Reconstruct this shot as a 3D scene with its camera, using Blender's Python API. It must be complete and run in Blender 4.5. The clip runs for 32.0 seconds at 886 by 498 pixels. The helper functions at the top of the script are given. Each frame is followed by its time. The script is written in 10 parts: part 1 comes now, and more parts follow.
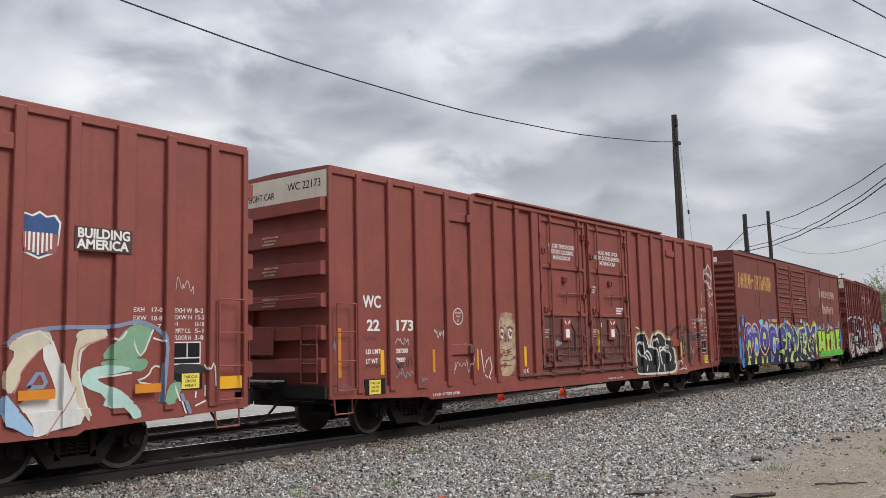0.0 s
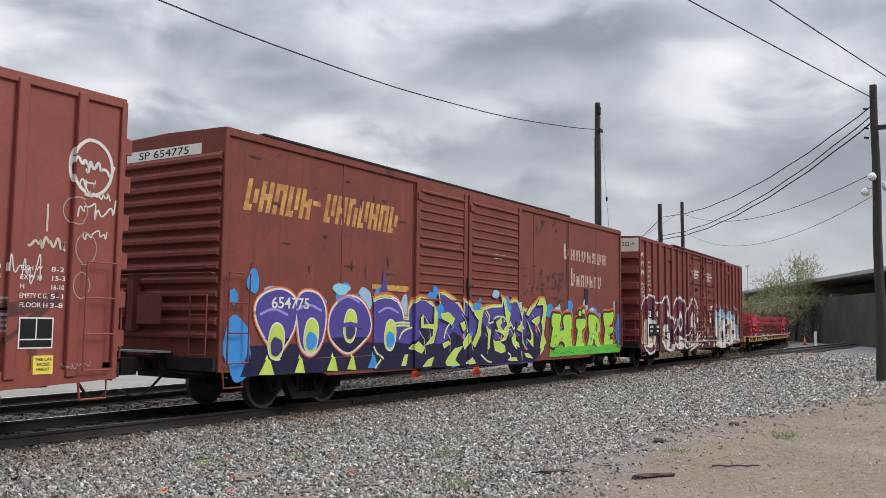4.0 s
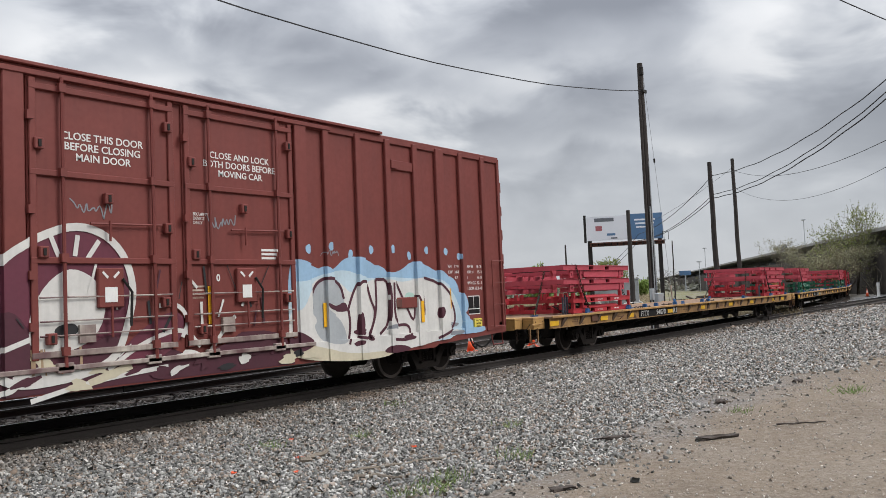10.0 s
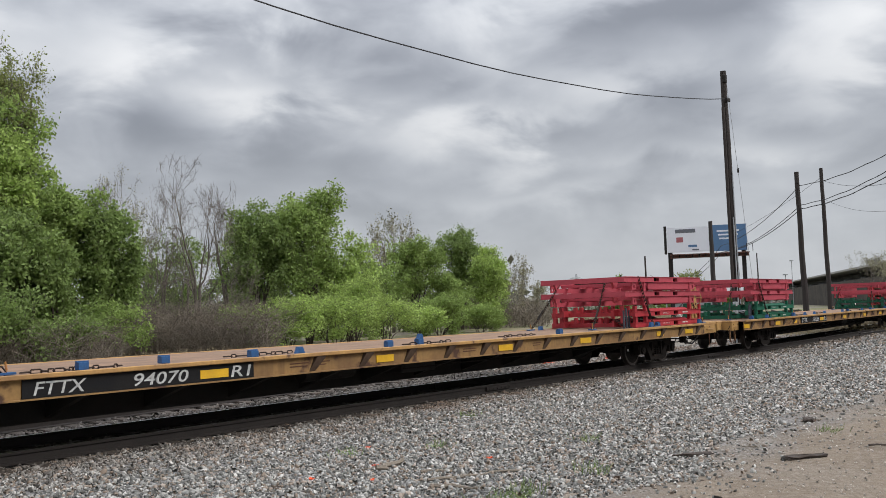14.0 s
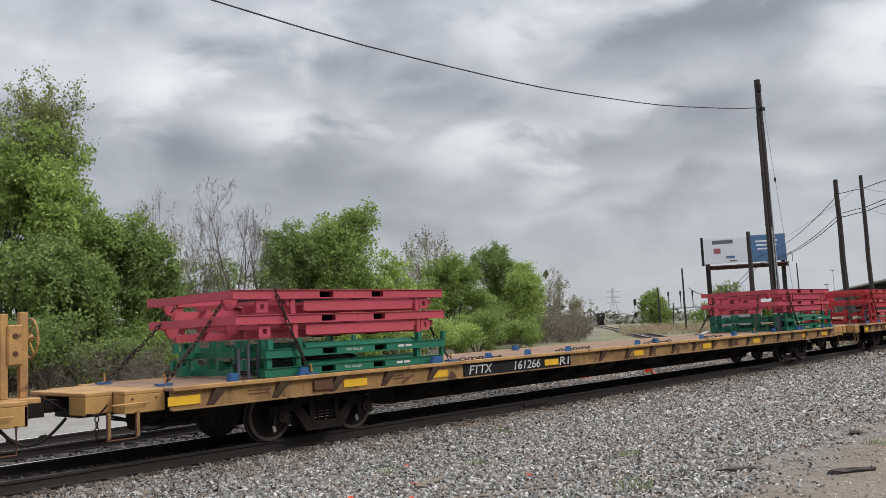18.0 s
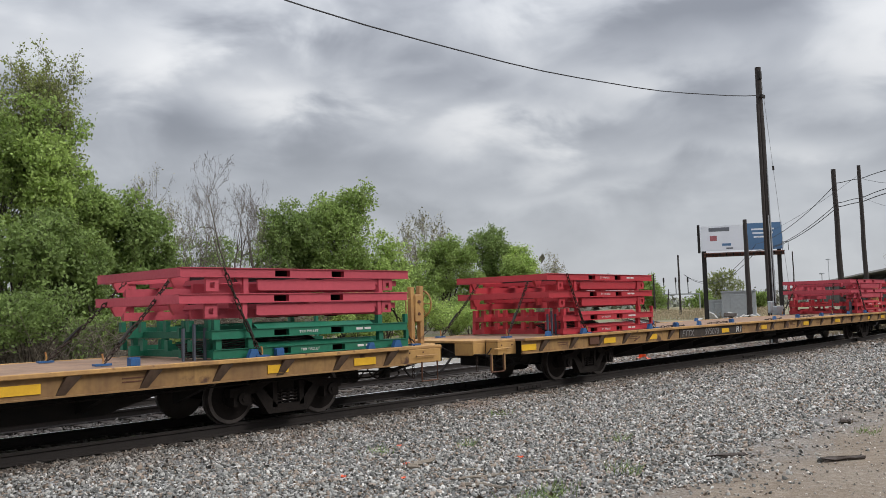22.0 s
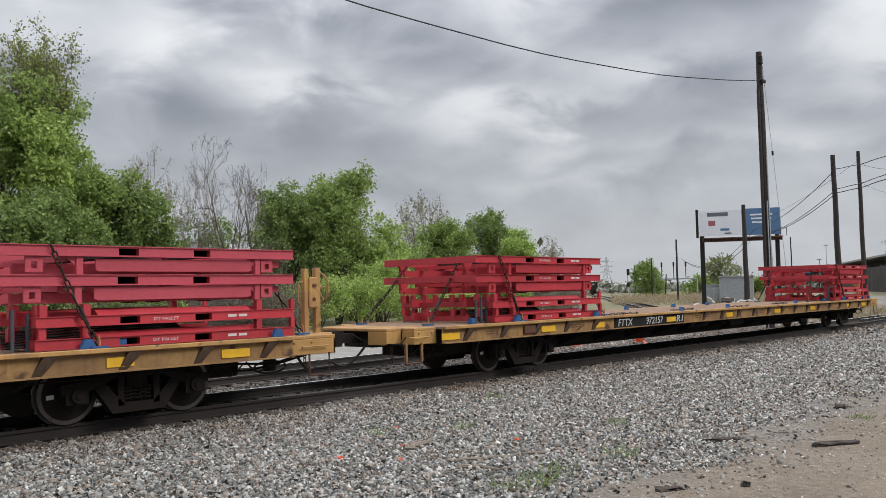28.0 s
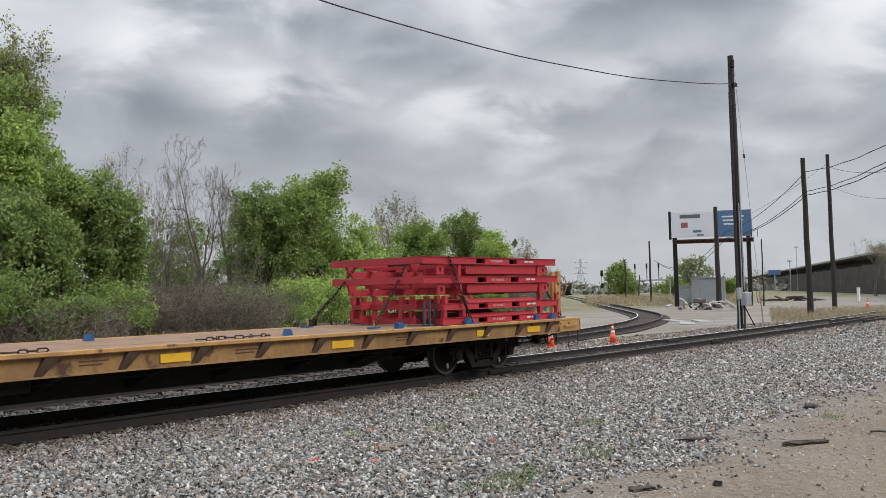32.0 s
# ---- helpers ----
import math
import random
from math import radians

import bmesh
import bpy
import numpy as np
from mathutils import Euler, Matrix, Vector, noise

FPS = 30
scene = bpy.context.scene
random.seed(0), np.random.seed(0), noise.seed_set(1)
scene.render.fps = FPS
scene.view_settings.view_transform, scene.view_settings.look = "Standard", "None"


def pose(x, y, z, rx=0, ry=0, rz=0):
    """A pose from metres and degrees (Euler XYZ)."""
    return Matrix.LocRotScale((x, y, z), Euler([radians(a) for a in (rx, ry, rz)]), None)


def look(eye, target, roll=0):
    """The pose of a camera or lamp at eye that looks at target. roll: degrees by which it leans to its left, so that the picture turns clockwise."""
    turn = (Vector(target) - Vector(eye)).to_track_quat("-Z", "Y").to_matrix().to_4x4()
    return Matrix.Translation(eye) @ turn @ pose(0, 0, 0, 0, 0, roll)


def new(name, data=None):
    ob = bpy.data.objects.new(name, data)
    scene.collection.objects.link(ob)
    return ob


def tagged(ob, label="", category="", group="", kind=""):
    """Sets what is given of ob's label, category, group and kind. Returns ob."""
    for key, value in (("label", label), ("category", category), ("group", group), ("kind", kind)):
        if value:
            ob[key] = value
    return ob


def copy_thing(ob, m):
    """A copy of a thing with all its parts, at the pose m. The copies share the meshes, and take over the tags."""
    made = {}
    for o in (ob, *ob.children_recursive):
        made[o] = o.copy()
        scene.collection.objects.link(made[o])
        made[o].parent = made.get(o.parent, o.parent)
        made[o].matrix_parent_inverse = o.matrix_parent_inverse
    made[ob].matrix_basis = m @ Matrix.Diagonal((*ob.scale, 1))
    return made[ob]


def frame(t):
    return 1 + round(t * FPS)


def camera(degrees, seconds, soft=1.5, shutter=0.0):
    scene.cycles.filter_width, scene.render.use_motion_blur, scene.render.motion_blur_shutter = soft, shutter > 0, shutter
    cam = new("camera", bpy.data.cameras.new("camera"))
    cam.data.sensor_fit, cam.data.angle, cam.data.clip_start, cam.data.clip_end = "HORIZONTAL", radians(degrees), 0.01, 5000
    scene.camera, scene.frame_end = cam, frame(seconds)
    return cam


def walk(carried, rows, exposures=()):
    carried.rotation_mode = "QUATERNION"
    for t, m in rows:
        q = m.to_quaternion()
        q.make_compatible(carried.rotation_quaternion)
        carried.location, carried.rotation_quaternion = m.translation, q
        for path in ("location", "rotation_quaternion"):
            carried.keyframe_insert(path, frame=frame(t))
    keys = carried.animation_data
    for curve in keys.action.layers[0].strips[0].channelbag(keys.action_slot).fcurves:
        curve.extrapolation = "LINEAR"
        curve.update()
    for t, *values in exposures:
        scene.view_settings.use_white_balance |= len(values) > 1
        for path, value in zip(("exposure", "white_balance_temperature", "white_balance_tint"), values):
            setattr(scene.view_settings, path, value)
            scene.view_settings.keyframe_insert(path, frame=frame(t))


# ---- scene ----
cam = camera(55.0, 32.0, soft=0.8)
PATH = [
    (0.0, pose(0, 0, 1.74, 96.44, 1.27, -51.82)),
    (0.5, pose(0, 0, 1.74, 96.55, 1.34, -52.91)),
    (1.0, pose(0, 0, 1.74, 96.67, 1.37, -53.16)),
    (1.5, pose(0, 0, 1.74, 96.72, 1.30, -52.90)),
    (2.0, pose(0, 0, 1.74, 96.50, 1.01, -52.82)),
    (2.5, pose(0, 0, 1.74, 96.13, 0.57, -53.64)),
    (3.0, pose(0, 0, 1.74, 95.70, -0.16, -55.33)),
    (3.5, pose(0, 0, 1.74, 95.28, -0.93, -57.24)),
    (5.5, pose(0, 0, 1.74, 93.21, 0.12, -55.94)),
    (6.0, pose(0, 0, 1.74, 92.91, 0.90, -55.16)),
    (6.5, pose(0, 0, 1.74, 92.84, 1.55, -54.62)),
    (7.0, pose(0, 0, 1.74, 92.84, 1.96, -54.33)),
    (7.5, pose(0, 0, 1.74, 92.86, 2.17, -54.21)),
    (8.0, pose(0, 0, 1.74, 92.90, 2.30, -54.17)),
    (8.5, pose(0, 0, 1.74, 92.92, 2.29, -54.17)),
    (9.0, pose(0, 0, 1.74, 92.98, 2.30, -54.16)),
    (9.5, pose(0, 0, 1.74, 93.06, 2.37, -54.06)),
    (10.0, pose(0, 0, 1.74, 93.17, 2.46, -53.87)),
    (10.5, pose(0, 0, 1.74, 93.30, 2.48, -53.54)),
    (11.0, pose(0, 0, 1.74, 93.49, 2.53, -53.07)),
    (11.5, pose(0, 0, 1.74, 93.69, 2.55, -52.50)),
    (12.0, pose(0, 0, 1.74, 93.88, 2.56, -51.93)),
    (12.5, pose(0, 0, 1.74, 93.97, 2.48, -51.40)),
    (13.0, pose(0, 0, 1.74, 93.97, 2.30, -50.74)),
    (13.5, pose(0, 0, 1.74, 93.96, 2.07, -49.86)),
    (14.0, pose(0, 0, 1.74, 94.06, 1.78, -48.73)),
    (14.5, pose(0, 0, 1.74, 94.19, 1.58, -47.72)),
    (15.0, pose(0, 0, 1.74, 94.36, 1.53, -47.20)),
    (15.5, pose(0, 0, 1.74, 94.56, 1.66, -47.08)),
    (17.5, pose(0, 0, 1.74, 95.17, 2.66, -46.58)),
    (18.0, pose(0, 0, 1.74, 95.26, 2.73, -46.33)),
    (18.5, pose(0, 0, 1.74, 95.32, 2.66, -46.11)),
    (19.0, pose(0, 0, 1.74, 95.30, 2.55, -45.96)),
    (19.5, pose(0, 0, 1.74, 95.17, 2.32, -46.02)),
    (20.0, pose(0, 0, 1.74, 94.93, 2.01, -46.19)),
    (20.5, pose(0, 0, 1.74, 94.66, 1.87, -46.38)),
    (21.0, pose(0, 0, 1.74, 94.41, 1.75, -46.53)),
    (21.5, pose(0, 0, 1.74, 94.20, 1.68, -46.61)),
    (22.0, pose(0, 0, 1.74, 94.04, 1.66, -46.65)),
    (22.5, pose(0, 0, 1.74, 93.87, 1.66, -46.65)),
    (23.0, pose(0, 0, 1.74, 93.66, 1.61, -46.63)),
    (23.5, pose(0, 0, 1.74, 93.49, 1.59, -46.60)),
    (24.0, pose(0, 0, 1.74, 93.36, 1.59, -46.48)),
    (24.5, pose(0, 0, 1.74, 93.22, 1.48, -46.33)),
    (26.5, pose(0, 0, 1.74, 92.53, 1.05, -46.08)),
    (27.0, pose(0, 0, 1.74, 92.61, 1.13, -46.28)),
    (27.5, pose(0, 0, 1.74, 92.75, 1.19, -46.52)),
    (28.0, pose(0, 0, 1.74, 92.88, 1.22, -46.79)),
    (28.5, pose(0, 0, 1.74, 92.91, 1.16, -47.05)),
    (29.0, pose(0, 0, 1.74, 92.87, 1.03, -47.23)),
    (29.5, pose(0, 0, 1.74, 92.85, 0.94, -47.37)),
    (30.0, pose(0, 0, 1.74, 92.86, 0.88, -47.54)),
    (30.5, pose(0, 0, 1.74, 92.90, 0.93, -47.74)),
    (31.0, pose(0, 0, 1.74, 92.94, 1.06, -48.05)),
    (31.5, pose(0, 0, 1.74, 92.94, 1.12, -48.30)),
    (32.0, pose(0, 0, 1.74, 92.93, 1.24, -48.49)),
]
walk(cam, PATH, exposures=((0.0, 0.04), (8.0, 0.02), (13.0, -0.06), (20.0, -0.06), (32.0, -0.06)))

# ---- light: an overcast sky with broken cloud, and a weak veiled sun ----
SUN_EL, SUN_AZ = radians(40), radians(155)
world = bpy.data.worlds.new("overcast_sky")
scene.world = world
world.use_nodes = True
wn, wl = world.node_tree.nodes, world.node_tree.links
wn.clear()


def wnode(kind, **sets):
    n = wn.new(kind)
    for k, v in sets.items():
        n.inputs[k.replace("_", " ")].default_value = v
    return n


w_tc = wn.new("ShaderNodeTexCoord")
w_sep = wn.new("ShaderNodeSeparateXYZ")
wl.new(w_tc.outputs["Generated"], w_sep.inputs[0])


def wmath(op, a, b=None, c=None):
    n = wn.new("ShaderNodeMath")
    n.operation = op
    for i, v in enumerate((a, b, c)):
        if v is None:
            continue
        if isinstance(v, (int, float)):
            n.inputs[i].default_value = v
        else:
            wl.new(v, n.inputs[i])
    return n.outputs[0]


w_up = wmath("MAXIMUM", w_sep.outputs[2], 0.0)
w_den = wmath("ADD", w_up, 0.34)
w_u = wmath("DIVIDE", w_sep.outputs[0], w_den)
w_v = wmath("DIVIDE", w_sep.outputs[1], w_den)
w_vec = wn.new("ShaderNodeCombineXYZ")
wl.new(w_u, w_vec.inputs[0])
wl.new(w_v, w_vec.inputs[1])


def wnoise(scale, detail, rough, distort, shift):
    m = wn.new("ShaderNodeMapping")
    m.inputs["Location"].default_value = shift
    wl.new(w_vec.outputs[0], m.inputs[0])
    n = wnode("ShaderNodeTexNoise", Scale=scale, Detail=detail, Roughness=rough, Distortion=distort)
    wl.new(m.outputs[0], n.inputs["Vector"])
    return n.outputs["Fac"]


w_big = wnoise(1.1, 2.0, 0.45, 0.1, (1.7, 3.1, 0.0))
w_mid = wnoise(2.8, 3.5, 0.48, 0.1, (5.2, 0.4, 2.0))
w_fine = wnoise(8.0, 5.0, 0.5, 0.2, (2.2, 7.4, 4.0))
# billows: rounded masses, flatter towards the horizon
w_ang = wn.new("ShaderNodeCombineXYZ")
wl.new(wmath("ARCTAN2", w_sep.outputs[1], w_sep.outputs[0]), w_ang.inputs[0])
wl.new(wmath("MULTIPLY", wmath("ARCSINE", w_sep.outputs[2]), 1.9), w_ang.inputs[1])


def wbillow(scale, detail, shift):
    m = wn.new("ShaderNodeMapping")
    m.inputs["Location"].default_value = shift
    wl.new(w_ang.outputs[0], m.inputs[0])
    n = wnode("ShaderNodeTexNoise", Scale=scale, Detail=detail, Roughness=0.5, Distortion=0.35)
    wl.new(m.outputs[0], n.inputs["Vector"])
    return n.outputs["Fac"]


w_bil = wbillow(6.5, 5.0, (3.3, 1.2, 0.0))
w_mix = wmath("ADD", wmath("MULTIPLY", w_big, 0.30), wmath("ADD", wmath("MULTIPLY", w_mid, 0.22), wmath("MULTIPLY", w_fine, 0.06)))
w_mix = wmath("ADD", wmath("ADD", w_mix, 0.006), wmath("MULTIPLY", w_bil, 0.42))
# the breaks and the heavy masses of the cloud deck: azimuth and height (degrees), their spread, thinner (+) or thicker (-)
CLOUDS = ((53.5, 14.0, 4.6, 1.5, 0.163), (56.5, 12.6, 2.6, 1.4, 0.075), (38.5, 12.3, 3.2, 1.2, 0.163), (36.5, 10.9, 2.6, 0.9, 0.100), (42.7, 11.6, 3.4, 1.0, 0.112), (62.5, 16.6, 4.0, 2.0, 0.125), (69.0, 15.0, 4.0, 2.4, 0.125), (13.0, 16.3, 4.0, 1.6, 0.175), (16.4, 14.2, 3.4, 1.4, 0.125), (9.0, 14.8, 4.0, 2.2, 0.112),
          (39.5, 20.2, 3.4, 1.3, 0.075), (60.0, 21.0, 6.0, 1.4, 0.050), (46.0, 7.0, 9.0, 0.9, 0.062), (32.0, 7.7, 5.0, 0.7, 0.075), (24.0, 9.5, 5.0, 0.7, 0.075), (14.0, 6.5, 6.0, 0.9, 0.062), (31.5, 14.3, 2.4, 0.9, 0.062),
          (46.5, 16.6, 5.4, 1.7, -0.15), (40.6, 15.2, 2.6, 1.1, -0.09), (51.5, 18.2, 4.0, 1.1, -0.09), (59.0, 12.0, 3.4, 1.4, -0.08), (58.4, 17.4, 3.0, 0.9, -0.07), (51.5, 10.2, 5.0, 1.3, -0.07), (22.0, 18.8, 4.2, 1.6, -0.16), (28.0, 17.8, 3.4, 1.6, -0.11), (25.4, 13.2, 3.2, 1.4, -0.05), (32.4, 11.6, 2.4, 1.0, -0.08), (18.4, 10.8, 3.0, 0.8, -0.05), (45.0, 22.0, 4.0, 1.0, -0.07), (6.5, 10.0, 5.0, 1.5, -0.05), (38.0, 8.6, 6.0, 0.6, -0.04))
w_az = wmath("ADD", wmath("ARCTAN2", w_sep.outputs[1], w_sep.outputs[0]), wmath("MULTIPLY", wmath("SUBTRACT", w_bil, 0.5), 0.30))
w_el = wmath("ADD", wmath("ARCSINE", w_sep.outputs[2]), wmath("MULTIPLY", wmath("SUBTRACT", w_bil, 0.5), 0.10))
for c_az, c_el, s_az, s_el, c_amp in CLOUDS:
    d_a = wmath("DIVIDE", wmath("SUBTRACT", w_az, radians(c_az)), radians(s_az))
    d_e = wmath("DIVIDE", wmath("SUBTRACT", w_el, radians(c_el)), radians(s_el))
    d_2 = wmath("ADD", wmath("MULTIPLY", d_a, d_a), wmath("MULTIPLY", d_e, d_e))
    w_mix = wmath("ADD", w_mix, wmath("MULTIPLY", wmath("POWER", 2.718, wmath("MULTIPLY", d_2, -1.0)), c_amp))
w_ramp = wn.new("ShaderNodeValToRGB")
wl.new(w_mix, w_ramp.inputs[0])
els = w_ramp.color_ramp.elements
els[0].position, els[0].color = 0.39, (0.218, 0.234, 0.270, 1)
els[1].position, els[1].color = 0.74, (0.84, 0.845, 0.855, 1)
e = els.new(0.49)
e.color = (0.338, 0.358, 0.402, 1)
e = els.new(0.60)
e.color = (0.505, 0.53, 0.572, 1)
w_ramp.color_ramp.interpolation = "B_SPLINE"
# the haze near the horizon evens the cloud out
w_haze = wmath("SUBTRACT", 1.0, wmath("MULTIPLY", w_up, 4.2))
w_haze = wmath("MAXIMUM", w_haze, 0.0)
w_hz = wn.new("ShaderNodeMixRGB")
wl.new(wmath("MULTIPLY", w_haze, 0.62), w_hz.inputs[0])
wl.new(w_ramp.outputs[0], w_hz.inputs[1])
w_hz.inputs[2].default_value = (0.70, 0.725, 0.755, 1)
# the cloud deck is brighter overhead, as under any overcast sky
w_lift = wmath("ADD", wmath("MULTIPLY", wmath("POWER", w_up, 2.5), 6.4), 1.0)
w_hi = wn.new("ShaderNodeVectorMath")
w_hi.operation = "SCALE"
wl.new(w_hz.outputs[0], w_hi.inputs[0])
wl.new(w_lift, w_hi.inputs["Scale"])
w_bg = wn.new("ShaderNodeBackground")
wl.new(w_hi.outputs[0], w_bg.inputs[0])
w_bg.inputs[1].default_value = 1.0
w_sky = wn.new("ShaderNodeTexSky")
w_sky.sky_type, w_sky.sun_disc = "NISHITA", False
w_sky.sun_elevation, w_sky.sun_rotation = SUN_EL, SUN_AZ
w_bg2 = wn.new("ShaderNodeBackground")
wl.new(w_sky.outputs[0], w_bg2.inputs[0])
w_bg2.inputs[1].default_value = 0.08
w_sh = wn.new("ShaderNodeMixShader")
w_sh.inputs[0].default_value = 0.93
wl.new(w_bg2.outputs[0], w_sh.inputs[1])
wl.new(w_bg.outputs[0], w_sh.inputs[2])
w_out = wn.new("ShaderNodeOutputWorld")
wl.new(w_sh.outputs[0], w_out.inputs[0])

sun = new("sun", bpy.data.lights.new("sun", "SUN"))
sun.data.energy, sun.data.angle, sun.data.color = 2.1, radians(25), (1.0, 0.97, 0.93)
sun.matrix_world = look((0, 0, 40), (40 * math.sin(SUN_AZ + math.pi) / math.tan(SUN_EL), 40 * math.cos(SUN_AZ + math.pi) / math.tan(SUN_EL), 0))
scene.view_settings.exposure = 0.0

# ---- materials ----
def mat(name, base, dark=None, rough=0.7, metal=0.0, scale=6.0, fine=60.0, spread=0.5, bump=0.15, bump_scale=None, streak=0.0,
        per_piece=0.0, island=0.0, rust=None, rust_at=0.62, rust_scale=1.5, spec=0.4, coords="Object"):
    """A painted, worn or mineral surface: two scales of variation, streaks, patches and fine relief."""
    m = bpy.data.materials.new(name)
    m.use_nodes = True
    nd, lk = m.node_tree.nodes, m.node_tree.links
    b = nd["Principled BSDF"]
    dark = dark or tuple(c * 0.55 for c in base)
    tc = nd.new("ShaderNodeTexCoord")

    def noise_tex(sc, detail=4.0, squash=None):
        n = nd.new("ShaderNodeTexNoise")
        n.inputs["Scale"].default_value, n.inputs["Detail"].default_value = sc, detail
        if squash:
            mp = nd.new("ShaderNodeMapping")
            mp.inputs["Scale"].default_value = squash
            lk.new(tc.outputs[coords], mp.inputs[0])
            lk.new(mp.outputs[0], n.inputs["Vector"])
        else:
            lk.new(tc.outputs[coords], n.inputs["Vector"])
        return n.outputs["Fac"]

    def ramp(src, lo, hi):
        r = nd.new("ShaderNodeMapRange")
        r.inputs["From Min"].default_value, r.inputs["From Max"].default_value = lo, hi
        lk.new(src, r.inputs["Value"])
        return r.outputs[0]

    def mix(fac, a, c, kind="MIX"):
        x = nd.new("ShaderNodeMixRGB")
        x.blend_type = kind
        for i, v in ((0, fac), (1, a), (2, c)):
            if isinstance(v, (int, float)):
                x.inputs[i].default_value = v
            elif isinstance(v, tuple):
                x.inputs[i].default_value = (*v[:3], 1)
            else:
                lk.new(v, x.inputs[i])
        return x.outputs[0]

    def times(a, k):
        x = nd.new("ShaderNodeMath")
        x.operation = "MULTIPLY"
        lk.new(a, x.inputs[0])
        x.inputs[1].default_value = k
        return x.outputs[0]

    col = mix(times(ramp(noise_tex(scale), 0.35, 0.7), spread), base, dark)
    f = noise_tex(fine, 3.0)
    col = mix(times(ramp(f, 0.4, 0.75), spread * 0.5), col, dark)
    if streak:
        col = mix(times(ramp(noise_tex(1.0, 5.0, (9.0, 9.0, 0.5)), 0.5, 0.72), streak), col, dark)
    if rust:
        r1 = ramp(noise_tex(rust_scale, 8.0), rust_at, rust_at + 0.06)
        col = mix(r1, col, rust)
    if per_piece:
        oi = nd.new("ShaderNodeObjectInfo")
        h = nd.new("ShaderNodeHueSaturation")
        lk.new(col, h.inputs["Color"])
        r = nd.new("ShaderNodeMapRange")
        r.inputs["To Min"].default_value, r.inputs["To Max"].default_value = 1 - per_piece, 1 + per_piece
        lk.new(oi.outputs["Random"], r.inputs["Value"])
        lk.new(r.outputs[0], h.inputs["Value"])
        col = h.outputs[0]
    if island:
        ge = nd.new("ShaderNodeNewGeometry")
        h = nd.new("ShaderNodeHueSaturation")
        lk.new(col, h.inputs["Color"])
        r = nd.new("ShaderNodeMapRange")
        r.inputs["To Min"].default_value, r.inputs["To Max"].default_value = 1 - island, 1 + island
        lk.new(ge.outputs["Random Per Island"], r.inputs["Value"])
        lk.new(r.outputs[0], h.inputs["Value"])
        col = h.outputs[0]
    lk.new(col, b.inputs["Base Color"])
    b.inputs["Metallic"].default_value = metal
    b.inputs["Specular IOR Level"].default_value = spec
    rr = nd.new("ShaderNodeMapRange")
    rr.inputs["To Min"].default_value, rr.inputs["To Max"].default_value = max(rough - 0.12, 0.02), min(rough + 0.12, 1.0)
    lk.new(f, rr.inputs["Value"])
    lk.new(rr.outputs[0], b.inputs["Roughness"])
    if bump:
        bp = nd.new("ShaderNodeBump")
        bp.inputs["Strength"].default_value, bp.inputs["Distance"].default_value = bump, 0.02
        lk.new(noise_tex(bump_scale, 4.0) if bump_scale else f, bp.inputs["Height"])
        lk.new(bp.outputs[0], b.inputs["Normal"])
    return m


M = {}
M["boxcar_red"] = mat("boxcar_red", (0.24, 0.057, 0.042), (0.16, 0.041, 0.032), rough=0.62, scale=1.6, fine=14, spread=0.55, streak=0.45, bump=0.05)
M["boxcar_red_b"] = mat("boxcar_red_b", (0.18, 0.039, 0.031), (0.12, 0.028, 0.023), rough=0.6, scale=1.3, fine=12, spread=0.5, streak=0.4, bump=0.05)
M["faded_red"] = mat("faded_red", (0.185, 0.044, 0.030), (0.105, 0.030, 0.023), rough=0.8, scale=1.2, fine=18, spread=0.6, streak=0.5, bump=0.1, rust=(0.07, 0.028, 0.022), rust_at=0.66, rust_scale=1.3)
M["cream"] = mat("cream", (0.62, 0.58, 0.47), (0.40, 0.36, 0.28), rough=0.6, scale=2.0, fine=20, streak=0.4)
M["white_paint"] = mat("white_paint", (0.74, 0.73, 0.70), (0.5, 0.48, 0.45), rough=0.6, scale=3, fine=40, spread=0.4)
M["black_paint"] = mat("black_paint", (0.013, 0.013, 0.014), (0.022, 0.02, 0.018), rough=0.85, scale=3, fine=30, spec=0.15)
M["yellow_reflector"] = mat("yellow_reflector", (0.80, 0.42, 0.02), (0.60, 0.30, 0.02), rough=0.35, scale=4, fine=50, spread=0.3)
M["door_grime"] = mat("door_grime", (0.145, 0.052, 0.040), (0.085, 0.038, 0.031), rough=0.8, scale=3.5, fine=20, spread=0.8, streak=0.5, bump=0.08)
M["under_black"] = mat("under_black", (0.012, 0.011, 0.010), (0.025, 0.019, 0.015), rough=0.85, scale=3, fine=25, bump=0.2)
M["truck_steel"] = mat("truck_steel", (0.017, 0.013, 0.011), (0.008, 0.007, 0.0065), rough=0.85, spec=0.15, scale=5, fine=40, bump=0.3)
M["wheel_steel"] = mat("wheel_steel", (0.020, 0.015, 0.013), (0.010, 0.008, 0.007), rough=0.75, metal=0.1, spec=0.2, scale=5, fine=40)
M["tread_bright"] = mat("tread_bright", (0.13, 0.115, 0.105), (0.08, 0.065, 0.058), rough=0.45, metal=0.7, scale=5, fine=40)
M["flat_tan"] = mat("flat_tan", (0.30, 0.175, 0.062), (0.13, 0.07, 0.035), rough=0.75, scale=1.5, fine=14, spread=0.7, streak=0.5, bump=0.1, rust=(0.075, 0.036, 0.022), rust_at=0.60, rust_scale=2.2)
M["flat_deck"] = mat("flat_deck", (0.27, 0.165, 0.10), (0.13, 0.085, 0.06), rough=0.85, scale=2.0, fine=25, spread=0.7, bump=0.3)
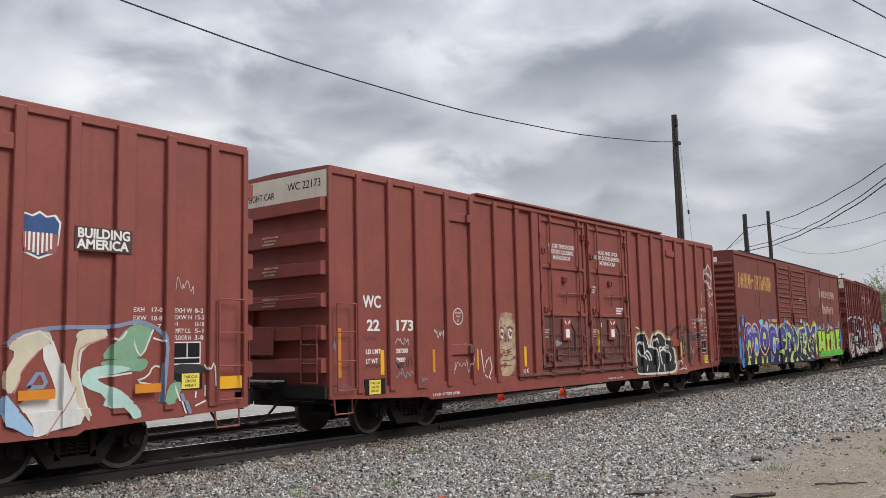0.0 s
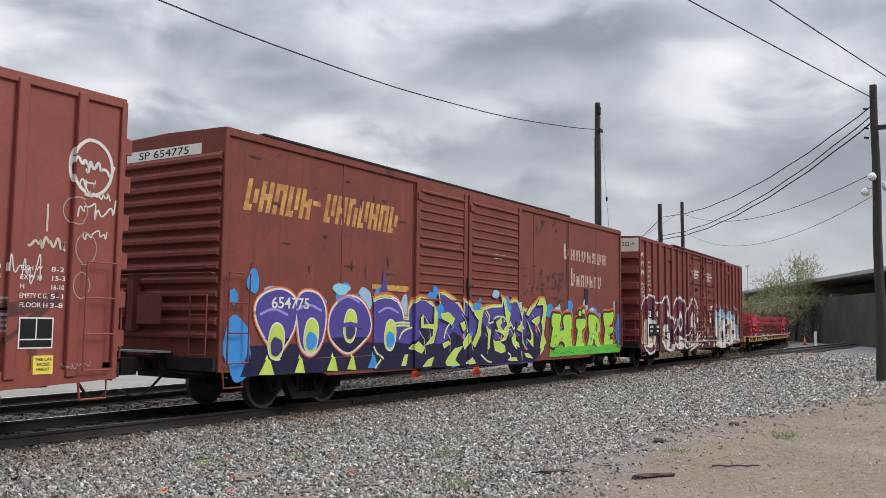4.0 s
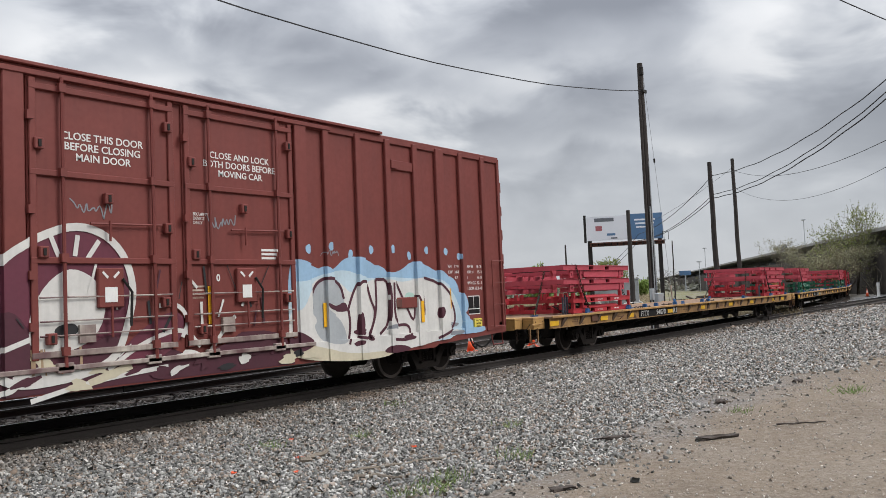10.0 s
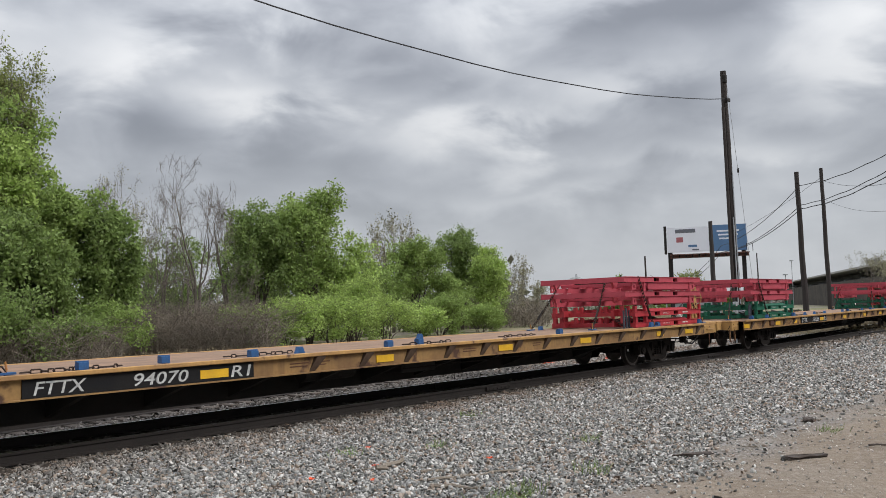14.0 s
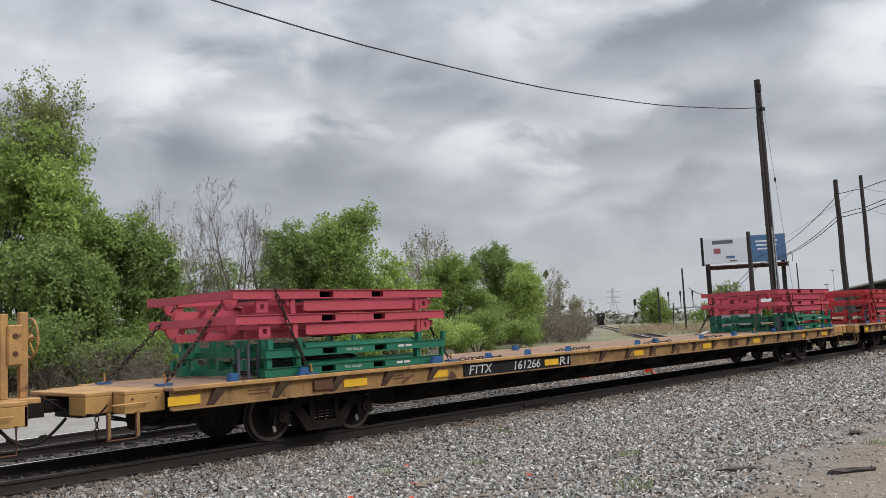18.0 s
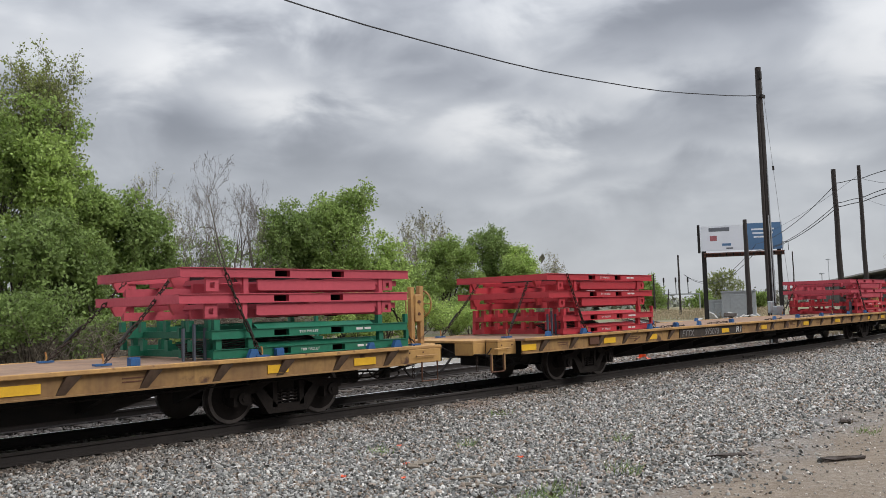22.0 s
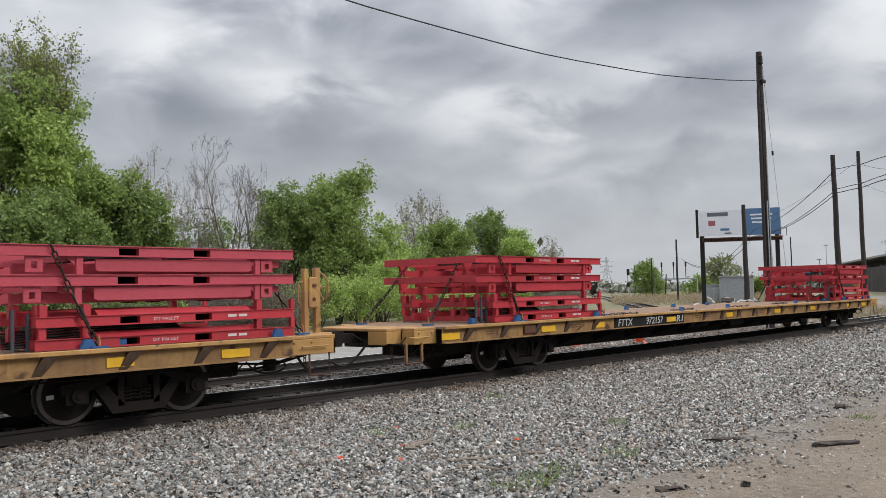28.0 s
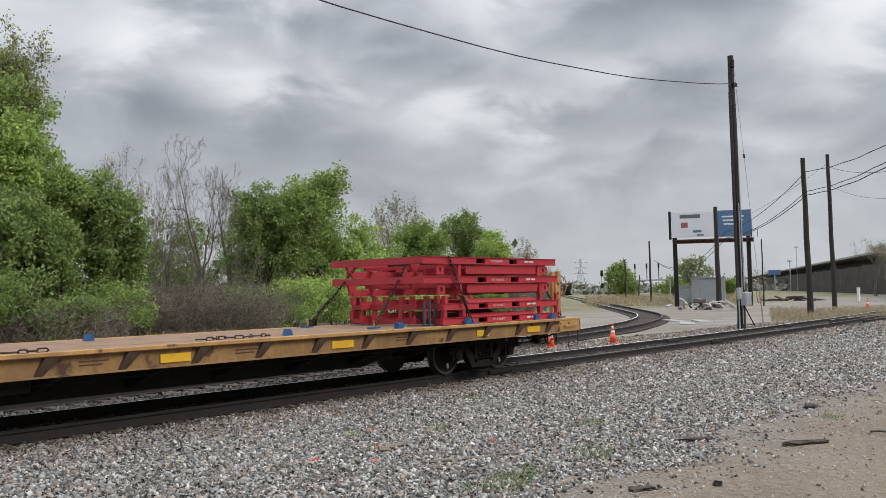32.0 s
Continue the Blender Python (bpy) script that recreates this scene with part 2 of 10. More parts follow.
M["flat_yellow"] = mat("flat_yellow", (0.47, 0.265, 0.085), (0.24, 0.13, 0.055), rough=0.65, scale=2.5, fine=25, spread=0.85, streak=0.4, rust=(0.10, 0.05, 0.028), rust_at=0.63, rust_scale=3.5)
M["pallet_red"] = mat("pallet_red", (0.43, 0.034, 0.044), (0.27, 0.024, 0.032), rough=0.5, scale=1.6, fine=20, spread=0.5, streak=0.2, per_piece=0.12)
M["pallet_pink"] = mat("pallet_pink", (0.44, 0.062, 0.085), (0.31, 0.042, 0.058), rough=0.6, scale=1.6, fine=20, spread=0.5, streak=0.2, per_piece=0.1)
M["pallet_green"] = mat("pallet_green", (0.012, 0.135, 0.075), (0.01, 0.085, 0.05), rough=0.5, scale=1.6, fine=20, spread=0.5, streak=0.2, per_piece=0.1)
M["blue_bracket"] = mat("blue_bracket", (0.025, 0.095, 0.24), (0.015, 0.05, 0.13), rough=0.5, scale=8, fine=50)
M["chain"] = mat("chain", (0.045, 0.028, 0.02), (0.02, 0.014, 0.012), rough=0.8, scale=10, fine=60, metal=0.3)
M["rail_side"] = mat("rail_side", (0.030, 0.024, 0.021), (0.015, 0.012, 0.011), rough=0.8, scale=4, fine=40, bump=0.2)
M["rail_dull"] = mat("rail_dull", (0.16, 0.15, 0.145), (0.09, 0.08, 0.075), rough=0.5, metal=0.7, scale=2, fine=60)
# far rail heads: the sky's shine put into a near-white base colour
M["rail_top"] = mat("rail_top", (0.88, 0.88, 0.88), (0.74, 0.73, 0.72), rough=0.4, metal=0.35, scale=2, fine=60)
M["tie"] = mat("tie", (0.075, 0.058, 0.045), (0.035, 0.028, 0.024), rough=0.9, scale=6, fine=50, per_piece=0.3, bump=0.4)
M["pole_wood"] = mat("pole_wood", (0.042, 0.034, 0.030), (0.024, 0.02, 0.018), rough=0.9, scale=3, fine=25, streak=0.6, bump=0.4)
M["wire"] = mat("wire", (0.018, 0.018, 0.02), rough=0.6, bump=0)
M["concrete"] = mat("concrete", (0.36, 0.35, 0.33), (0.22, 0.21, 0.2), rough=0.9, scale=0.8, fine=8, streak=0.5, bump=0.1)
# darker copy of the concrete: the shade below the deck in its colour
M["concrete_dark"] = mat("concrete_dark", (0.17, 0.17, 0.165), (0.06, 0.06, 0.06), rough=0.9, scale=0.8, fine=8, streak=0.5)
M["galvanised"] = mat("galvanised", (0.42, 0.44, 0.45), (0.3, 0.31, 0.32), rough=0.5, metal=0.4, scale=3, fine=30)
M["cone_orange"] = mat("cone_orange", (0.75, 0.09, 0.02), (0.55, 0.06, 0.02), rough=0.55, scale=8, fine=60, spread=0.4)
M["bark"] = mat("bark", (0.075, 0.058, 0.045), (0.04, 0.031, 0.025), rough=0.95, scale=4, fine=40, bump=0.4)
M["twig"] = mat("twig", (0.15, 0.125, 0.10), (0.095, 0.08, 0.065), rough=0.95, scale=4, fine=40, island=0.2)
M["bud"] = mat("bud", (0.30, 0.29, 0.17), (0.22, 0.20, 0.12), rough=0.9, scale=0.9, fine=6, island=0.3, bump=0)
M["dry_brush"] = mat("dry_brush", (0.175, 0.145, 0.11), (0.105, 0.085, 0.062), rough=0.95, scale=0.8, fine=6, island=0.3, bump=0)
M["grass"] = mat("grass", (0.13, 0.18, 0.05), (0.2, 0.17, 0.08), rough=0.9, scale=0.8, fine=6, island=0.3, bump=0)
M["debris_wood"] = mat("debris_wood", (0.065, 0.05, 0.04), (0.03, 0.024, 0.02), rough=0.95, scale=6, fine=50, bump=0.5)


def leaf_mat(name, base, dark, through_share=0.48):
    """Leaves: a matt face, and light that shines through."""
    m = mat(name, base, dark, rough=0.6, scale=0.7, fine=5, spread=0.8, island=0.35, bump=0, spec=0.3)
    nd, lk = m.node_tree.nodes, m.node_tree.links
    b = nd["Principled BSDF"]
    src = b.inputs["Base Color"].links[0].from_socket
    tr = nd.new("ShaderNodeBsdfTranslucent")
    lk.new(src, tr.inputs[0])
    mx = nd.new("ShaderNodeMixShader")
    mx.inputs[0].default_value = through_share
    lk.new(b.outputs[0], mx.inputs[1])
    lk.new(tr.outputs[0], mx.inputs[2])
    lk.new(mx.outputs[0], nd["Material Output"].inputs[0])
    return m


M["leaf"] = leaf_mat("leaf", (0.295, 0.39, 0.107), (0.198, 0.275, 0.076))
M["leaf_dark"] = leaf_mat("leaf_dark", (0.235, 0.315, 0.092), (0.155, 0.22, 0.067))
M["leaf_bright"] = leaf_mat("leaf_bright", (0.39, 0.50, 0.14), (0.28, 0.38, 0.10))


# ---- mesh helpers ----
def thing(name, label, category, m=None, group="", kind=""):
    ob = new(name)
    ob.empty_display_size = 0.2
    if m is not None:
        ob.matrix_basis = m
    return tagged(ob, label, category, group, kind)


def part(name, bm, material, parent=None, label="", smooth=False):
    me = bpy.data.meshes.new(name)
    if isinstance(bm, bpy.types.Mesh):
        me = bm
    else:
        bmesh.ops.recalc_face_normals(bm, faces=bm.faces)
        for f in bm.faces:
            f.smooth = smooth
        bm.to_mesh(me)
        bm.free()
    mats = material if isinstance(material, (list, tuple)) else [material]
    if not me.materials:
        for k in mats:
            me.materials.append(M[k] if isinstance(k, str) else k)
    ob = new(name, me)
    if parent is not None:
        ob.parent = parent
    if label:
        tagged(ob, label)
    return ob


def again(ob, m, parent=None):
    """Another piece on the same mesh."""
    o = new(ob.name.split(".")[0], ob.data)
    o.parent = parent if parent is not None else ob.parent
    o.matrix_basis = m
    return o


def box(bm, x0, x1, y0, y1, z0, z1, mi=0):
    v = [bm.verts.new((x, y, z)) for z in (z0, z1) for x, y in ((x0, y0), (x1, y0), (x1, y1), (x0, y1))]
    for q in ((3, 2, 1, 0), (4, 5, 6, 7), (0, 1, 5, 4), (1, 2, 6, 5), (2, 3, 7, 6), (3, 0, 4, 7)):
        f = bm.faces.new([v[i] for i in q])
        f.material_index = mi
    return v


def bbox(*a, bev=0.0):
    bm = bmesh.new()
    box(bm, *a)
    if bev:
        bmesh.ops.bevel(bm, geom=bm.edges[:], offset=bev, segments=1, affect="EDGES")
    return bm


def tube(bm, pts, r, n=8, r1=None, cap=True, mi=0):
    """A tube through points, of radius r to r1."""
    pts = [Vector(p) for p in pts]
    rings = []
    for i, p in enumerate(pts):
        d = (pts[min(i + 1, len(pts) - 1)] - pts[max(i - 1, 0)]).normalized()
        a = d.cross(Vector((0, 0, 1)) if abs(d.z) < 0.9 else Vector((1, 0, 0))).normalized()
        b = d.cross(a)
        rr = r if r1 is None else r + (r1 - r) * i / (len(pts) - 1)
        rings.append([bm.verts.new(p + (a * math.cos(2 * math.pi * k / n) + b * math.sin(2 * math.pi * k / n)) * rr) for k in range(n)])
    for r_a, r_b in zip(rings, rings[1:]):
        for k in range(n):
            f = bm.faces.new((r_a[k], r_a[(k + 1) % n], r_b[(k + 1) % n], r_b[k]))
            f.material_index = mi
    if cap:
        for ring in (rings[0], rings[-1]):
            bm.faces.new(ring).material_index = mi
    return bm


def tubes(lines, r, n=6):
    bm = bmesh.new()
    for pts in lines:
        tube(bm, pts, r, n)
    return bm


def plate(bm, outline, y0, y1, mi=0):
    """A flat plate in the x-z plane from an outline, from y0 to y1."""
    a = [bm.verts.new((x, y0, z)) for x, z in outline]
    b = [bm.verts.new((x, y1, z)) for x, z in outline]
    bm.faces.new(a).material_index = mi
    bm.faces.new(b[::-1]).material_index = mi
    for i in range(len(a)):
        j = (i + 1) % len(a)
        bm.faces.new((a[i], b[i], b[j], a[j])).material_index = mi
    return bm


def disc(bm, c, r, y0, y1, n=24, mi=0):
    return plate(bm, [(c[0] + r * math.cos(2 * math.pi * k / n), c[1] + r * math.sin(2 * math.pi * k / n)) for k in range(n)], y0, y1, mi)


def lettering(text, size, material, parent, at, name="lettering", width=None, fat=0.0, turn=(90, 0, 0), depth=0.0015, align="LEFT", spacing=1.0, label=""):
    """Words in the built-in font, as a thin mesh on a thing's side (which faces -y)."""
    c = bpy.data.curves.new(name, "FONT")
    c.body, c.size, c.extrude, c.offset, c.align_x, c.resolution_u = text, size, depth, fat, align, 3
    c.space_character = spacing
    o = bpy.data.objects.new(name, c)
    me = bpy.data.meshes.new_from_object(o)
    bpy.data.objects.remove(o)
    bpy.data.curves.remove(c)
    me.materials.clear()
    me.materials.append(M[material])
    if width:
        xs = [v.co.x for v in me.vertices]
        k = width / max(max(xs) - min(xs), 1e-4)
        for v in me.vertices:
            v.co.x *= k
    ob = new(name, me)
    ob.parent = parent
    ob.matrix_basis = pose(*at, *turn)
    if label:
        tagged(ob, label)
    return ob

# ---- ground, tracks ----
TRACK_Y, CURVE_X, CURVE_R, GAUGE = 12.9, 26.0, 385.0, 0.785


def on_track(s, side=0.0):
    """The place and heading on the train's track, s metres along it: straight, then a wide curve away."""
    if s < CURVE_X:
        return Vector((s, TRACK_Y + side, 0)), 0.0
    a = (s - CURVE_X) / CURVE_R
    return Vector((CURVE_X + (CURVE_R - side) * math.sin(a), TRACK_Y + CURVE_R - (CURVE_R - side) * math.cos(a), 0)), a


def ground_z(x, y):
    """Lie of the land: the lot, the ballast bed of the tracks and the far fields."""
    z = -0.30 + 0.05 * noise.noise((x * 0.15, y * 0.15, 0))
    d = abs(y - TRACK_Y) if x < 60 else 9
    bed = max(0.0, min(1.0, (3.1 - d) / 1.2))
    z = z * (1 - bed) + -0.20 * bed
    lot = max(0.0, min(1.0, (6.5 - y) / 4.0))
    z += 0.12 * lot
    return z


def make_ground():
    xs = [-3000, -800, -300, -120, -60] + [-40 + i * 0.8 for i in range(200)] + [125, 150, 180, 230, 300, 450, 800, 1600, 3500]
    ys = [-3000, -600, -120, -40, -15] + [-8 + i * 0.5 for i in range(70)] + [28, 30, 33, 36, 40, 45, 52, 60, 75, 95, 120, 160, 220, 320, 500, 900, 1700, 3500]
    verts = [(x, y, ground_z(x, y) if -60 < x < 125 and -15 < y < 60 else -0.3) for y in ys for x in xs]
    n = len(xs)
    faces = [(j * n + i, j * n + i + 1, (j + 1) * n + i + 1, (j + 1) * n + i) for j in range(len(ys) - 1) for i in range(n - 1)]
    me = bpy.data.meshes.new("ground")
    me.from_pydata(verts, [], faces)
    for p in me.polygons:
        p.use_smooth = True
    me.materials.append(ground_material())
    return tagged(new("ground", me), "grey gravel ballast and brown packed dirt lot with dry grass", "ground", kind="structure")


def ground_material():
    m = bpy.data.materials.new("ground")
    m.use_nodes = True
    nd, lk = m.node_tree.nodes, m.node_tree.links
    b = nd["Principled BSDF"]
    tc = nd.new("ShaderNodeTexCoord")
    sep = nd.new("ShaderNodeSeparateXYZ")
    lk.new(tc.outputs["Object"], sep.inputs[0])

    def tex(sc, det=5.0, rough=0.6):
        n = nd.new("ShaderNodeTexNoise")
        n.inputs["Scale"].default_value, n.inputs["Detail"].default_value, n.inputs["Roughness"].default_value = sc, det, rough
        lk.new(tc.outputs["Object"], n.inputs["Vector"])
        return n.outputs["Fac"]

    def calc(op, a, c):
        n = nd.new("ShaderNodeMath")
        n.operation = op
        for i, v in enumerate((a, c)):
            if isinstance(v, (int, float)):
                n.inputs[i].default_value = v
            else:
                lk.new(v, n.inputs[i])
        return n.outputs[0]

    def span(v, lo, hi, a=0.0, c=1.0):
        n = nd.new("ShaderNodeMapRange")
        n.inputs["From Min"].default_value, n.inputs["From Max"].default_value = lo, hi
        n.inputs["To Min"].default_value, n.inputs["To Max"].default_value = a, c
        lk.new(v, n.inputs["Value"])
        return n.outputs[0]

    def mix(f, a, c):
        n = nd.new("ShaderNodeMixRGB")
        for i, v in ((0, f), (1, a), (2, c)):
            if isinstance(v, (int, float)):
                n.inputs[i].default_value = v
            elif isinstance(v, tuple):
                n.inputs[i].default_value = (*v, 1)
            else:
                lk.new(v, n.inputs[i])
        return n.outputs[0]

    vor = nd.new("ShaderNodeTexVoronoi")
    vor.inputs["Scale"].default_value = 22.0
    lk.new(tc.outputs["Object"], vor.inputs["Vector"])
    stone = mix(span(vor.outputs["Color"], 0.15, 0.85), (0.17, 0.16, 0.155), (0.36, 0.35, 0.335))
    stone = mix(span(vor.outputs["Distance"], 0.25, 0.7), stone, (0.10, 0.095, 0.09))
    dirt = mix(span(tex(0.7), 0.35, 0.7), (0.215, 0.17, 0.125), (0.145, 0.112, 0.083))
    dirt = mix(span(tex(9.0), 0.45, 0.75), dirt, (0.27, 0.228, 0.18))
    dirt = mix(calc("MULTIPLY", span(tex(0.35), 0.52, 0.68), 0.55), dirt, (0.32, 0.275, 0.22))
    dirt = mix(span(tex(60.0), 0.5, 0.75), dirt, (0.11, 0.088, 0.066))
    # where the ballast gives way to the lot: a ragged line that runs along the track
    edge = calc("ADD", sep.outputs[1], calc("MULTIPLY", calc("SUBTRACT", tex(0.5), 0.5), 3.0))
    lot = span(calc("ADD", edge, calc("MULTIPLY", calc("SUBTRACT", tex(3.0), 0.5), 1.6)), 5.9, 3.9)
    col = mix(lot, stone, dirt)
    # dark soil round the rails, with the train's shade put into its colour
    soil_shade = calc("MULTIPLY", span(sep.outputs[0], 27.0, 18.0), calc("MULTIPLY", span(edge, 11.6, 12.4), span(edge, 18.6, 17.6)))
    col = mix(soil_shade, col, mix(span(tex(5.0), 0.35, 0.7), (0.085, 0.07, 0.058), (0.05, 0.042, 0.036)))
    # beyond the tracks: pale gravel, then dry grass and weeds
    far_road = mix(span(tex(1.2), 0.35, 0.7), (0.30, 0.282, 0.25), (0.225, 0.21, 0.185))
    far_road = mix(span(tex(25.0), 0.5, 0.75), far_road, (0.20, 0.19, 0.175))
    yard = mix(span(tex(0.8), 0.35, 0.7), (0.255, 0.225, 0.185), (0.19, 0.165, 0.135))
    yard = mix(calc("MULTIPLY", span(tex(0.18), 0.45, 0.65), 0.6), yard, (0.30, 0.285, 0.265))
    yard = mix(span(tex(14.0), 0.5, 0.75), yard, (0.14, 0.125, 0.105))
    far_road = mix(span(sep.outputs[0], 26.0, 40.0), far_road, yard)
    col = mix(span(calc("ADD", edge, calc("MULTIPLY", tex(0.12), 2.0)), 18.0, 19.2), col, far_road)
    green = mix(span(tex(0.25), 0.4, 0.65), (0.22, 0.18, 0.115), (0.12, 0.15, 0.05))
    col = mix(calc("MULTIPLY", span(calc("ADD", edge, calc("MULTIPLY", tex(0.06), 14.0)), 44, 52), span(tex(0.09), 0.35, 0.55)), col, green)
    lk.new(col, b.inputs["Base Color"])
    b.inputs["Roughness"].default_value = 0.95
    b.inputs["Specular IOR Level"].default_value = 0.2
    bp = nd.new("ShaderNodeBump")
    bp.inputs["Strength"].default_value, bp.inputs["Distance"].default_value = 0.6, 0.03
    lk.new(calc("ADD", calc("MULTIPLY", vor.outputs["Distance"], -1.0), tex(40.0)), bp.inputs["Height"])
    lk.new(bp.outputs[0], b.inputs["Normal"])
    return m


ground = make_ground()

RAIL_SHAPE = ((-0.070, -0.172), (0.070, -0.172), (0.070, -0.160), (0.012, -0.140), (0.010, -0.050), (0.036, -0.040), (0.037, -0.006), (0.030, 0.0), (-0.030, 0.0), (-0.037, -0.006), (-0.036, -0.040), (-0.010, -0.050), (-0.012, -0.140), (-0.070, -0.160))


def rail(line, parent, name="rail", top="rail_top"):
    """A rail swept along a line of (place, heading)."""
    bm = bmesh.new()
    rings = []
    for p, a in line:
        nx, ny = -math.sin(a), math.cos(a)
        rings.append([bm.verts.new((p.x + nx * u, p.y + ny * u, p.z + w)) for u, w in RAIL_SHAPE])
    n = len(RAIL_SHAPE)
    for r0, r1 in zip(rings, rings[1:]):
        for k in range(n):
            f = bm.faces.new((r0[k], r0[(k + 1) % n], r1[(k + 1) % n], r1[k]))
            f.material_index = 1 if k == 7 else 0
    bm.faces.new(rings[0])
    bm.faces.new(rings[-1])
    return part(name, bm, ["rail_side", top], parent)


def track(label, fn, s0, s1, step, tie_from, tie_to):
    """Two rails and the ties under them; fn(s, side) gives place and heading."""
    t = thing("railway_track", label, "track", kind="structure")
    n = max(2, int((s1 - s0) / step))
    for side in (-GAUGE, GAUGE):
        # only the far rail gets the painted shine; the near one stays dull
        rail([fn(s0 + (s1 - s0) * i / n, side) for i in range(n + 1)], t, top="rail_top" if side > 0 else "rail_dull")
    first = None
    s = tie_from
    while s < tie_to:
        p, a = fn(s, 0.0)
        m = Matrix.Translation((p.x, p.y, p.z - 0.172)) @ pose(0, 0, 0, 0, 0, math.degrees(a) + random.uniform(-1, 1))
        if first is None:
            first = part("tie", bbox(-0.115, 0.115, -1.3, 1.3, -0.17, 0.0, bev=0.012), "tie", t)
            first.matrix_basis = m
        else:
            again(first, m)
        s += 0.53
    return t


def straight_on(s, side=0.0):
    return Vector((s, TRACK_Y + side, 0.0)), 0.0

def branch_on(s, side=0.0):
    """The wye track behind: it leaves the train's track slowly, bends away in a tight curve, then runs straight."""
    x0, y0, r, h0, h1 = 24.0, 18.85, 75.0, radians(6), radians(35)
    a = h0 if s < 0 else min(h0 + s / r, h1)
    p = Vector((x0 + r * (math.sin(a) - math.sin(h0)), y0 + r * (math.cos(h0) - math.cos(a)), -0.06))
    extra = s if s < 0 else max(0.0, s - r * (h1 - h0))
    p += Vector((math.cos(a), math.sin(a), 0)) * extra
    return p + Vector((-math.sin(a), math.cos(a), 0)) * side, a


def siding_on(s, side=0.0):
    return Vector((s, TRACK_Y - 0.05 + side, -0.02)), 0.0


main_track = track("train's rusty running rails on dark ties, curving away", on_track, -60, 230, 2.0, -6, 110)
side_track = track("straight siding rails on dark ties", siding_on, 44, 150, 4.0, 70, 130)
branch_track = track("curving branch line rails on dark ties", branch_on, -30, 420, 2.0, -24, 110)
# joint bars and tie plates on the near rail
bar = None
for s in (-8.0, 3.7, 15.6, 27.4, 39.2):
    for side in (-GAUGE - 0.045, GAUGE - 0.045):
        p, a = on_track(s, side)
        if bar is None:
            bar = part("joint_bar", bbox(-0.45, 0.45, -0.02, 0.02, -0.13, -0.045, bev=0.008), "rail_side", main_track)
            bar.matrix_basis = Matrix.Translation(p)
        else:
            again(bar, Matrix.Translation(p))
bolt = None
for s in (3.7, 15.6, 27.4):
    for k in range(6):
        p, a = on_track(s - 0.37 + 0.148 * k, -GAUGE - 0.075)
        if bolt is None:
            bm = bmesh.new()
            disc(bm, (0, 0), 0.018, -0.014, 0.014, 6)
            bolt = part("joint_bolt", bm, "rail_side", main_track)
            bolt.matrix_basis = Matrix.Translation(p + Vector((0, 0, -0.088)))
        else:
            again(bolt, Matrix.Translation(p + Vector((0, 0, -0.088))))

